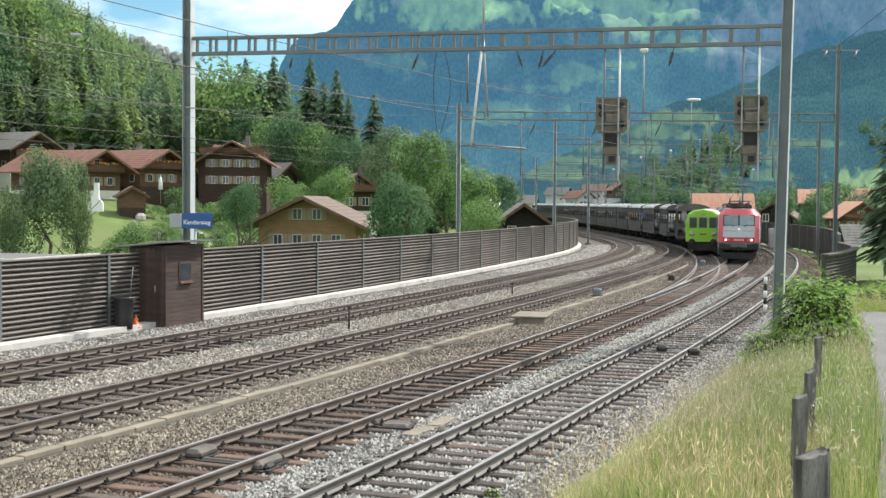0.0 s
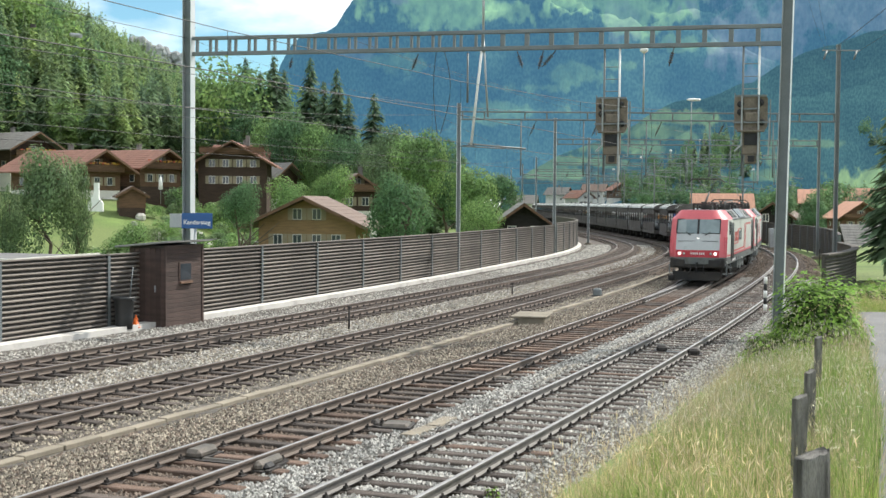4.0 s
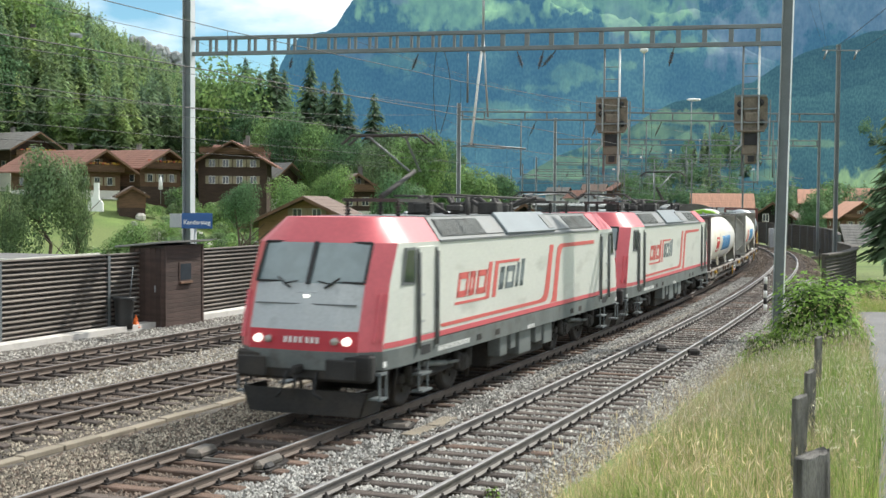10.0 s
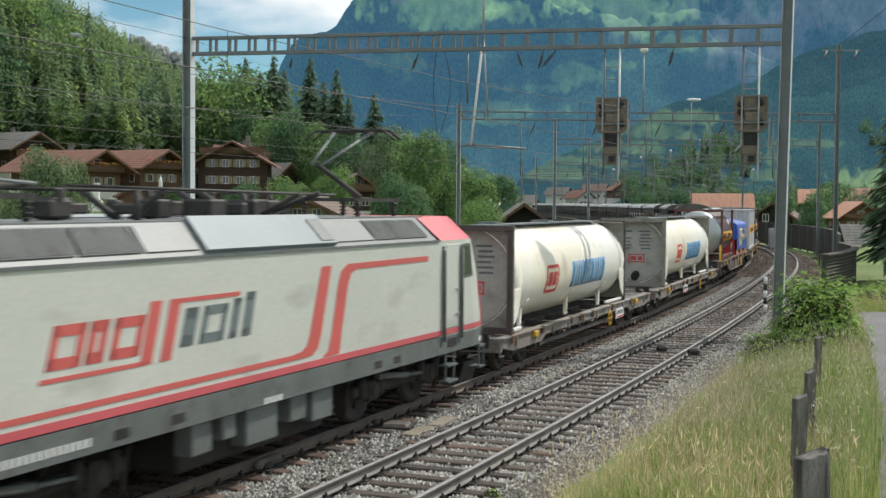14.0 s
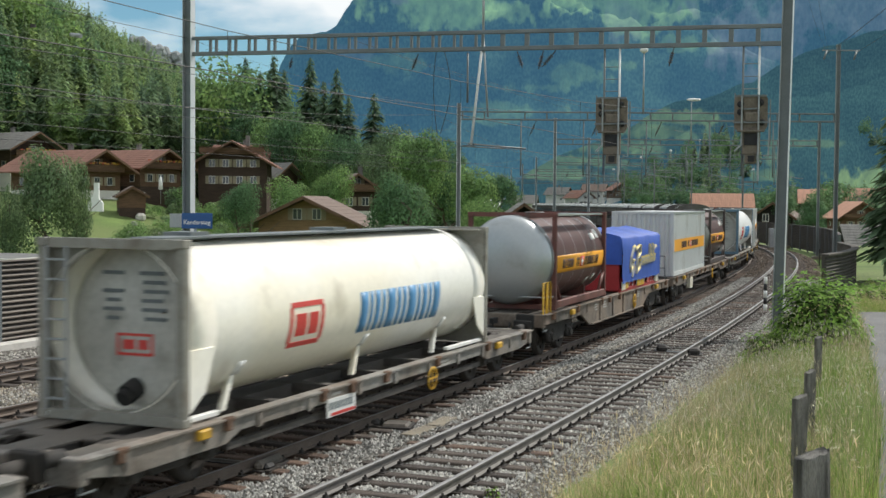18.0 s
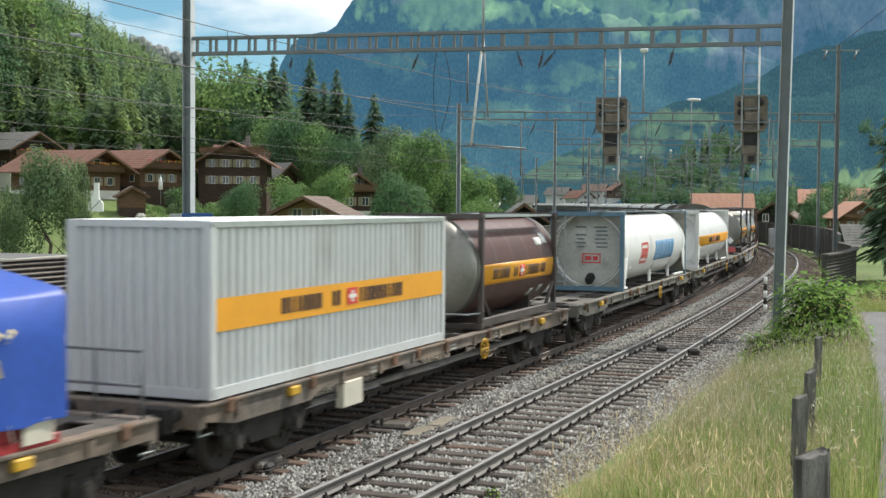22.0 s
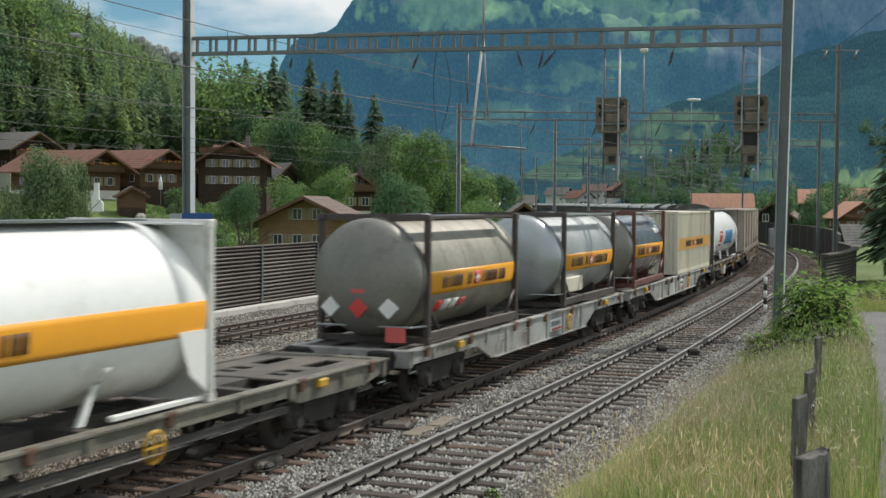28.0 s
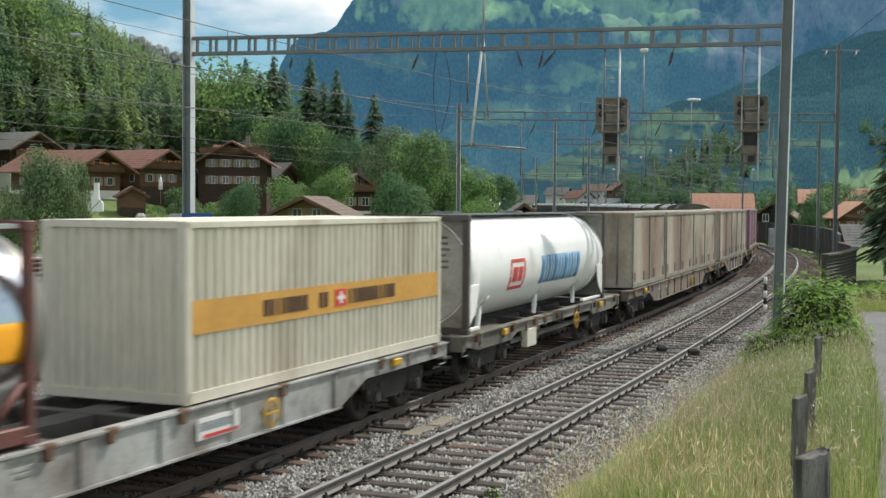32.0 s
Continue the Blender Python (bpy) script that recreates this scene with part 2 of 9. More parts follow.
M["grass_ground"] = material("meadow", (0.11, 0.17, 0.038), 0.95, 0, 0.35, 0.15, 6, 0.6, second=(0.125, 0.165, 0.045))
M["asphalt"] = material("asphalt path", (0.15, 0.15, 0.148), 0.95, 0, 0.14, 0.7, 60, 0.3)
M["loco_white"] = material("dusty off-white loco paint", (0.60, 0.61, 0.56), 0.45, 0, 0.06, 0.5, 12, 0.02, dirt=0.18, dirt_color=(0.36, 0.36, 0.32), stretch=(1, 0.5, 1.6))
M["loco_red"] = material("faded red loco paint", (0.60, 0.115, 0.135), 0.42, 0, 0.08, 0.8, 14, 0.02)
M["loco_dark_red"] = material("deep red loco paint", (0.42, 0.022, 0.035), 0.4, 0, 0.08, 0.8, 14, 0.02)
M["loco_stripe"] = material("faded red stripe", (0.62, 0.12, 0.11), 0.45, 0, 0.06, 0.8, 14, 0.0)
M["loco_skirt"] = material("dirty grey skirt", (0.135, 0.15, 0.145), 0.6, 0, 0.15, 1.2, 20, 0.05, dirt=0.3)
M["loco_grey"] = material("silver-grey cab panel", (0.40, 0.42, 0.42), 0.35, 0.2, 0.1, 1.0, 20, 0.02, dirt=0.15, dirt_color=(0.25, 0.25, 0.24))
M["loco_roof"] = material("grey roof sheet", (0.165, 0.178, 0.177), 0.5, 0.1, 0.12, 0.7, 20, 0.05, dirt=0.25, dirt_color=(0.2, 0.19, 0.17))
M["grille"] = material("dark vent grille", (0.15, 0.16, 0.16), 0.6, 0.3, 0.15, 2, 40)
M["roof_blue"] = material("bluish grey raised roof sheet", (0.175, 0.21, 0.228), 0.5, 0.1, 0.08, 0.7, 20, 0.02, dirt=0.1, dirt_color=(0.25, 0.26, 0.26))
# blue-grey base colour stands in for sky mirrored in the glass
M["windscreen"] = material("windscreen with sky reflection in its colour", (0.17, 0.225, 0.235), 0.06, 0, 0.1, 1, 4, 0, spec=0.9)
M["running"] = material("grimy running gear", (0.026, 0.025, 0.024), 0.8, 0.1, 0.3, 2, 30, 0.2, second=(0.05, 0.043, 0.036))
M["bogie"] = material("dusty bogie casting", (0.04, 0.036, 0.032), 0.85, 0.1, 0.35, 2, 25, 0.3, second=(0.05, 0.045, 0.04))
M["wheel"] = material("grimy steel wheel", (0.055, 0.048, 0.042), 0.75, 0.3, 0.2, 3, 30)
M["roof_gear"] = material("sooty roof equipment", (0.055, 0.052, 0.05), 0.7, 0.3, 0.3, 3, 30)
M["lamp_lit"] = material("lit headlamp", (0.9, 0.9, 0.85), 0.3, 0, 0.02, 2, 4, 0, glow=((1.0, 0.96, 0.85), 1.3))
M["lamp_off"] = material("headlamp glass", (0.35, 0.33, 0.3), 0.15, 0, 0.1, 2, 4, 0)
M["grey_letters"] = material("grey lettering", (0.16, 0.19, 0.20), 0.5, 0, 0.05, 1, 10, 0)
M["sill"] = material("rusty grey wagon sill", (0.25, 0.24, 0.22), 0.8, 0.1, 0.3, 1.2, 20, 0.15, second=(0.23, 0.19, 0.155), dirt=0.32, dirt_color=(0.07, 0.06, 0.05))
M["sill_brown"] = material("brown weathered wagon sill", (0.22, 0.17, 0.13), 0.85, 0.1, 0.3, 1.2, 20, 0.15, second=(0.17, 0.15, 0.13), dirt=0.4)
M["sill_silver"] = material("light grey wagon paint, streaked with rust", (0.40, 0.405, 0.39), 0.65, 0.15, 0.2, 1.2, 20, 0.1, second=(0.28, 0.26, 0.235), dirt=0.38, dirt_color=(0.10, 0.085, 0.07))
M["sill_olive"] = material("olive-grey wagon paint", (0.21, 0.20, 0.165), 0.8, 0.1, 0.25, 1.2, 20, 0.12, second=(0.14, 0.13, 0.11), dirt=0.35, dirt_color=(0.06, 0.05, 0.04))
M["deck"] = material("trodden dark steel deck", (0.10, 0.092, 0.08), 0.75, 0.2, 0.25, 1.5, 25, 0.15, second=(0.15, 0.13, 0.11))
M["rust"] = material("rusty fittings", (0.17, 0.10, 0.065), 0.85, 0.1, 0.35, 3, 25, 0.2, by_object=0.3)
M["sill_dark"] = material("blackened wagon frame", (0.09, 0.082, 0.075), 0.85, 0.1, 0.3, 1.2, 20, 0.15)
M["yellow"] = material("yellow paint", (0.62, 0.36, 0.03), 0.6, 0, 0.15, 2, 20, 0.05, dirt=0.2)
M["orange_band"] = material("orange band", (0.82, 0.37, 0.028), 0.45, 0, 0.05, 1, 12, 0.0)
M["orange_dull"] = material("sun-bleached orange band", (0.62, 0.33, 0.07), 0.6, 0, 0.1, 1, 12, 0.0)
M["band_letters"] = material("dark brown lettering", (0.075, 0.035, 0.02), 0.6, 0, 0.05, 1, 10, 0)
M["blue_letters"] = material("blue lettering", (0.09, 0.27, 0.50), 0.5, 0, 0.05, 1, 10, 0)
M["red_mark"] = material("red mark", (0.62, 0.06, 0.05), 0.5, 0, 0.05, 1, 10, 0)
M["tank_cream"] = material("cream tank paint", (0.94, 0.92, 0.86), 0.32, 0, 0.06, 0.4, 8, 0.01, second=(0.90, 0.84, 0.70), dirt=0.08, dirt_color=(0.4, 0.34, 0.24))
M["tank_white"] = material("white tank paint", (0.93, 0.93, 0.91), 0.28, 0, 0.04, 0.4, 8, 0.01, dirt=0.06, dirt_color=(0.45, 0.42, 0.36))
# the grey of the tank ends holds real grime plus painted-in shade
M["tank_end"] = material("grimy tank end greyed for shade", (0.56, 0.56, 0.52), 0.5, 0, 0.15, 0.7, 10, 0.02, second=(0.40, 0.39, 0.35), dirt=0.22, dirt_color=(0.16, 0.14, 0.11))
M["tank_brown"] = material("maroon-brown tank cladding", (0.105, 0.045, 0.038), 0.38, 0.1, 0.12, 0.6, 10, 0.01, dirt=0.12)
M["tank_steel"] = material("dull silver tank cladding", (0.48, 0.50, 0.50), 0.38, 0.55, 0.12, 0.6, 10, 0.02, dirt=0.12, dirt_color=(0.25, 0.24, 0.2))
M["tank_khaki"] = material("grime-covered grey tank cladding", (0.33, 0.31, 0.26), 0.5, 0.35, 0.18, 0.6, 10, 0.02, dirt=0.3, dirt_color=(0.16, 0.14, 0.11))
M["tank_chrome"] = material("polished steel tank cladding", (0.55, 0.57, 0.60), 0.22, 0.85, 0.1, 0.6, 10, 0.01)
M["tank_dome"] = material("weathered silver tank end", (0.42, 0.445, 0.455), 0.34, 0.5, 0.05, 0.6, 12, 0.01, dirt=0.05, dirt_color=(0.2, 0.19, 0.16))
M["tank_dome_dirty"] = material("sooty grey tank end", (0.23, 0.225, 0.20), 0.42, 0.35, 0.1, 0.8, 12, 0.01, dirt=0.14)
M["frame_brown"] = material("red-brown frame paint", (0.15, 0.055, 0.045), 0.6, 0, 0.2, 1.5, 20, 0.05, dirt=0.3)
M["frame_dark"] = material("dark frame paint", (0.075, 0.06, 0.055), 0.6, 0, 0.2, 1.5, 20, 0.05, dirt=0.2)
M["frame_white"] = material("white frame paint", (0.70, 0.70, 0.67), 0.5, 0, 0.08, 1.5, 20, 0.03, dirt=0.2, dirt_color=(0.3, 0.27, 0.2))
M["frame_blue"] = material("grey-blue frame paint", (0.10, 0.18, 0.24), 0.5, 0, 0.15, 1.5, 20, 0.03, dirt=0.15)
M["frame_grey"] = material("weathered grey frame paint", (0.27, 0.26, 0.225), 0.6, 0, 0.15, 1.5, 20, 0.03, dirt=0.35, dirt_color=(0.15, 0.12, 0.09))
M["box_grey"] = material("light grey container paint", (0.60, 0.62, 0.62), 0.5, 0, 0.06, 0.5, 12, 0.02, dirt=0.15, dirt_color=(0.33, 0.31, 0.27), stretch=(1, 1, 0.3))
M["box_beige"] = material("stained beige-grey container paint", (0.68, 0.64, 0.53), 0.6, 0, 0.1, 0.5, 12, 0.02, dirt=0.3, dirt_color=(0.34, 0.28, 0.18), stretch=(1, 1, 0.25))
M["box_dirty"] = material("filthy grey-brown container paint", (0.42, 0.37, 0.295), 0.75, 0, 0.2, 0.5, 12, 0.04, second=(0.25, 0.175, 0.125), dirt=0.5, dirt_color=(0.085, 0.06, 0.045), stretch=(1, 1, 0.5))
M["box_purple"] = material("faded purple container paint", (0.22, 0.10, 0.15), 0.6, 0, 0.15, 0.5, 12, 0.04)
M["tarp"] = material("blue tarpaulin", (0.025, 0.085, 0.42), 0.5, 0, 0.12, 0.8, 8, 0.05)
M["tarp_letters"] = material("yellow painted lettering", (0.80, 0.64, 0.20), 0.55, 0, 0.05, 1, 10, 0)
M["red_box"] = material("red steel bin paint", (0.38, 0.03, 0.035), 0.5, 0, 0.12, 1, 14, 0.03, dirt=0.1)
M["data_white"] = material("faded white lettering", (0.42, 0.41, 0.38), 0.7, 0, 0.2, 3, 20, 0)
# ---- the ground: one sheet from the embankment to the horizon ----
def smooth(a, b, t):
    t = np.clip((t - a) / (b - a), 0, 1)
    return t * t * (3 - 2 * t)


def ground_z(x, y):
    x, y = np.asarray(x, float), np.asarray(y, float)
    s, o = s_o(x, y)
    z = np.full(x.shape, -0.36)
    # the village lies below the line, then climbs to the wooded slope
    village = -2.6 + smooth(-18, -52, x) * smooth(120, 185, y) * 7.5
    slope = np.interp(-x - 50 - 0.02 * (y - 190), (0, 64, 104, 170, 300, 900), (0, 42, 64, 95, 140, 250)) * smooth(205, 290, y) * (1 - smooth(820, 1100, y))
    left = village + slope
    z = z + (left - z) * smooth(-16.2, -24, o)
    # the grass bank and the path on the near side
    bank = np.interp(s, (-60, -28, -21, -12, -2.5, 20, 45, 90), (2.5, 2.3, 1.62, 0.72, 0.40, 0.05, -0.2, -0.5))
    z = np.where(o > 5.0, z + (bank - z) * smooth(5.2, 8.4, o), z)
    z = z + smooth(14, 60, o) * smooth(20, 120, y) * -2.0
    return z


def sheet(xs, ys):
    X, Y = np.meshgrid(xs, ys)
    Z = ground_z(X, Y)
    Z = Z + np.where(np.hypot(X, Y) > 900, -6, 0)
    n, k = X.shape
    v = np.stack([X, Y, Z], -1).reshape(-1, 3)
    i = np.arange((n - 1) * k).reshape(n - 1, k)[:, :-1].ravel()
    return v, np.stack([i, i + 1, i + k + 1, i + k], -1)


xs = np.concatenate([[-4000, -2500, -1500, -900, -600], np.arange(-420, -60, 6), np.arange(-60, 70, 0.8), np.arange(70, 300, 6), [340, 420, 600, 900, 1500, 2500, 4000]])
ys = np.concatenate([[-1500, -600, -200, -80, -40], np.arange(-20, 130, 0.8), np.arange(130, 500, 6), np.arange(500, 1000, 20), [1000, 1200, 2000, 3200, 4200]])
gv, gf = sheet(xs, ys)
solo("ground", np_mesh("ground", gv, gf, M["grass_ground"], smooth=True), None, "green and yellowing grass of the valley floor", "ground", kind="structure")

# ballast bed under all tracks
BED_S = np.arange(-60, 330, 0.6)
bed_o = np.array([-15.0, -14.0, -12.6, -11.6, -8.3, -7.6, -6.9, -3.6, -3.2, -2.6, -1.5, 1.4, 1.68, 1.95, 4.8, 5.4, 6.4])
bed_z = np.array([-0.30, -0.28, -0.28, -0.235, -0.235, -0.26, -0.235, -0.235, -0.27, -0.26, -0.235, -0.235, -0.24, -0.232, -0.232, -0.34, -0.55])
SS, OO = np.meshgrid(BED_S, np.interp(np.arange(0, 16.01, 0.34), np.arange(17), bed_o), indexing="ij")
rng = np.random.default_rng(3)
ZZ = np.interp(OO, bed_o, bed_z) + rng.normal(0, 0.012, OO.shape)
bv = along_np(SS.ravel(), OO.ravel(), ZZ.ravel())
k = OO.shape[1]
i = np.arange((OO.shape[0] - 1) * k).reshape(-1, k)[:, :-1].ravel()
o_mid = (OO.ravel()[i] + OO.ravel()[i + 1]) / 2
s_mid = SS.ravel()[i]
rusty = np.zeros(len(i), int)
for tr in (TRACK_A, TRACK_B, TRACK_D):
    rusty[np.abs(o_mid - tr) < 1.25] = 1
rusty[(np.abs(o_mid - TRACK_E) < 1.2) & (s_mid > 16)] = 1
rusty[(np.abs(o_mid + np.interp(s_mid, (24, 42, 60, 80, 110), (0, 0.5, 1.75, 3.3, 4.5))) < 1.25) & (s_mid > 24)] = 1
solo("ballast_bed", np_mesh("ballast_bed", bv, np.stack([i, i + k, i + k + 1, i + 1], -1), [M["ballast"], M["ballast_rust"]], rusty, smooth=True), None, "grey-brown crushed stone bed under the railway tracks", "ballast", kind="structure")

# asphalt path on the bank
def path_edge(s):
    return np.interp(s, (-25, -5, 2, 11, 21.4, 27.4, 60), (10.7, 9.7, 9.2, 8.6, 7.96, 7.5, 7.6))


P_S = np.arange(-45, 23, 1.0)
pv, pf = [], []
for o in (0.0, 0.8, 1.6, 2.7):
    q = along_np(P_S, o + path_edge(P_S), 0)
    q[:, 2] = ground_z(q[:, 0], q[:, 1]) + 0.05
    pv.append(q)
n = len(P_S)
pf = [(a * n + i, (a + 1) * n + i, (a + 1) * n + i + 1, a * n + i + 1) for a in range(3) for i in range(n - 1)]
solo("path", np_mesh("path", np.concatenate(pv), pf, M["asphalt"]), None, "narrow pale asphalt footpath beside the grass bank", "path", kind="structure")

# ---- tracks ----
RAIL = [(-0.0725, -0.16), (0.0725, -0.16), (0.0725, -0.147), (0.016, -0.128), (0.010, -0.05), (0.036, -0.036), (0.036, -0.006), (0.026, 0.0), (-0.026, 0.0), (-0.036, -0.006), (-0.036, -0.036), (-0.010, -0.05), (-0.016, -0.128), (-0.0725, -0.147)]


def rail_mesh(off, s0, s1, top, z=0.0):
    """A rail swept along the line; off is a number or a function of s."""
    ss = np.arange(s0, s1 + 0.01, 1.0)
    oo = np.array([off(s) for s in ss]) if callable(off) else np.full(len(ss), off)
    k = len(RAIL)
    v = np.concatenate([along_np(ss, oo + u, w + z)[:, None, :] for u, w in RAIL], 1).reshape(-1, 3)
    f, mi = [], []
    for i in range(len(ss) - 1):
        for j in range(k):
            f.append((i * k + j, i * k + (j + 1) % k, (i + 1) * k + (j + 1) % k, (i + 1) * k + j))
            mi.append(1 if j == 7 or (top == "rail_top" and j in (6, 8)) else 0)
    return np_mesh("rail", v, f, [M["rail_grey" if top == "rail_top" else "rail_side"], M[top]], mi)


def sleeper_mesh(mat, length=2.6):
    g = Geo().box((0, 0, -0.245), (length, 0.25, 0.15), bevel=0.018)
    return g.mesh("sleeper", mat)


SLEEPERS = {"plain": sleeper_mesh(M["sleeper"]), "rust": sleeper_mesh(M["sleeper_rust"])}
rng = random.Random(5)


def clip_geo(g, s, o):
    m = place(s, o)
    g.box((0, 0, -0.163), (0.34, 0.15, 0.014), m)
    for q in (-1, 1):
        g.box((q * 0.105, 0, -0.135), (0.05, 0.07, 0.05), m)
        g.tube(m @ Vector((q * 0.115, 0, -0.14)), m @ Vector((q * 0.115, 0, -0.075)), 0.018, n=5, smooth=False)


def track(label, off, s0, s1, top, near, rust=0.0, pitch=0.63, far=170):
    t = thing("track", Matrix(), label, "track", "parallel railway tracks", "structure")
    for q in (-0.7525, 0.7525):
        part("rail", rail_mesh((lambda s, q=q: off(s) + q) if callable(off) else off + q, s0, s1, top), None, t)
    at = off if callable(off) else (lambda s: off)
    clips, rest = Geo(), Geo()
    s, i = s0 + 0.3, 0
    while s < min(s1, far):
        turn = rng.uniform(-0.8, 0.8)
        if near[0] <= s <= near[1]:
            part("sleeper", SLEEPERS["rust" if rng.random() < rust else "plain"], None, t, m=place(s, at(s) + rng.uniform(-0.03, 0.03), rng.uniform(-0.012, 0.006), turn))
            if s < 50:
                for q in (-0.7525, 0.7525):
                    clip_geo(clips, s, at(s) + q)
        else:
            rest.box((0, 0, -0.245), (2.6, 0.25, 0.15), place(s, at(s), 0, turn))
        s += pitch
    tagged(part("rail_fastenings", clips, M["iron"], t), kind="stuff")
    if rest.v:
        tagged(part("far_sleepers", rest, M["sleeper"], t), kind="stuff")
    return t


def branch(s):
    """The line that leaves the third track to its left."""
    return -np.interp(s, (24, 30, 36, 42, 50, 60, 70, 80, 95, 110, 330), (0, 0.05, 0.22, 0.5, 1.0, 1.75, 2.55, 3.3, 4.2, 4.5, 4.5))


track("rusty track on dark wooden sleepers beside the noise barrier", TRACK_A, -60, 330, "rail_top_dull", (-8, 62))
track("rusty track on dark wooden sleepers in grey ballast", TRACK_B, -60, 330, "rail_top_dull", (-14, 60))
track("busy track with worn shiny rails and rust-stained sleepers", TRACK_D, -80, 330, "rail_top_worn", (-22, 55), 0.5)
track("outermost track with bright rails on dark wooden sleepers", TRACK_E, -60, 330, "rail_top", (-22, 60), 0.05)
track("siding that curves away with a standing train on it", branch, 30, 330, "rail_top_dull", (60, 60), far=150)

# ---- cable trough with cover slabs ----
trough = thing("cable_trough", Matrix(), "line of pale weathered concrete cable trough covers", "cable trough", kind="structure")
slab = Geo().box((0, 0, 0), (0.22, 0.985, 0.10), bevel=0.014).mesh("cover_slab", M["concrete"])
rng = random.Random(8)
far_slabs = Geo()
for i in range(170):
    s = -26 + i
    m = place(s, -3.25 + rng.uniform(-0.012, 0.012), -0.238 + rng.uniform(-0.02, 0.012), rng.uniform(-1.0, 1.0))
    if s < 70:
        part("cover_slab", slab, None, trough, m=m)
    else:
        far_slabs.box((0, 0, 0), (0.29, 0.97, 0.10), m)
tagged(part("far_cover_slabs", far_slabs, M["concrete"], trough), kind="stuff")
trough2 = thing("narrow_trough", Matrix(), "short run of dusty concrete trough between two tracks", "cable trough", kind="structure")
slab2 = Geo().box((0, 0, 0), (0.2, 1.0, 0.08), bevel=0.012).mesh("cover_slab", M["concrete"])
for i in range(22):
    s = 2.0 + i * 1.02
    part("cover_slab", slab2, None, trough2, m=place(s, 1.72 + 0.05 * math.sin(s), -0.262, rng.uniform(-2, 2)))

# ---- noise barrier along the village ----
def noise_barrier(label, o, s_list, rows, base, top, side, detail_to, group="", mat="barrier"):
    t = thing("noise_barrier", Matrix(), label, "noise barrier", group, "structure")
    at = o if callable(o) else (lambda s: o)
    step = (top - base - 0.06) / rows
    for a, b in zip(s_list, s_list[1:]):
        pa, pb = along(a, at(a)), along(b, at(b))
        d = (pb - pa).length
        m = Matrix.Translation((pa + pb) / 2) @ Matrix.Rotation(math.atan2(pb.y - pa.y, pb.x - pa.x) - math.pi / 2, 4, "Z")
        part("backing", Geo().box((-0.09 * side, 0, (base + top) / 2), (0.06, d, top - base - 0.02)), M["barrier_dark"], t, m=m)
        h = step * 0.27
        prof = [(-0.06 * side, -h), (0.02 * side, -h * 0.9), (0.055 * side, 0), (0.02 * side, h * 0.9), (-0.06 * side, h)]
        if a < detail_to:
            me = Geo().prism(prof, -d / 2 + 0.05, d / 2 - 0.05, "y").mesh("slat", M[mat])
            for r in range(rows):
                part("slat", me, None, t, m=m @ Matrix.Translation((0, 0, base + 0.03 + step * (r + 0.5))))
        else:
            g = Geo()
            for r in range(rows):
                z = base + 0.03 + step * (r + 0.5)
                g.prism([(u, w + z) for u, w in prof], -d / 2 + 0.05, d / 2 - 0.05, "y")
            tagged(part("slats", g, M[mat], t, m=m), kind="stuff")
        part("coping", Geo().box((-0.03 * side, 0, top + 0.02), (0.22, d, 0.05), bevel=0.01), M[mat], t, m=m)
        mp = Matrix.Translation(pa) @ Matrix.Rotation(head(a) - math.pi / 2, 4, "Z")
        g = Geo().box((0.07 * side, 0, (base + top) / 2 - 0.1), (0.012, 0.14, top - base + 0.2)).box((-0.02 * side, 0, (base + top) / 2 - 0.1), (0.17, 0.012, top - base + 0.2))
        part("post", g, M["galv_dark"], t, m=mp)
    return t


noise_barrier("long grey-brown slatted noise barrier along the tracks", lambda s: -14.45 - np.interp(s, (0, 30, 60, 100, 130), (0, 0.25, 0.75, 0.3, 0.0)), [2.0 - 5.3 * 8 + 5.3 * i for i in range(23)], 15, -0.15, 2.18, 1, 60, "noise barriers")
noise_barrier("far stretch of weathered grey noise barrier", lambda s: -15.2 + np.interp(s, (78, 110, 140), (0, 1.0, 1.2)), [78.5 + 4.5 * i for i in range(15)], 12, -0.15, 2.3, 1, 0, "noise barriers")
plinth = Geo()
ps = np.arange(-40, 145, 1.5)
for a, b in zip(ps, ps[1:]):
    o = -14.05 - np.interp(a, (0, 30, 60, 100, 130), (0, 0.25, 0.75, 0.3, 0.0))
    plinth.box((0, 0, -0.2), (0.55, (along(b, o) - along(a, o)).length + 0.01, 0.2), place((a + b) / 2, o))
solo("plinth", plinth, M["kerb"], "pale concrete strip at the foot of the barrier", "plinth", kind="structure")
noise_barrier("dark noise barrier on the outer side of the curve", lambda s: 6.75 + np.interp(s, (60, 90, 120), (0, 0.6, 1.0)), [61.5 + 4.0 * i for i in range(18)], 14, -0.35, 2.0, -1, 0, "noise barriers", "barrier_dark")

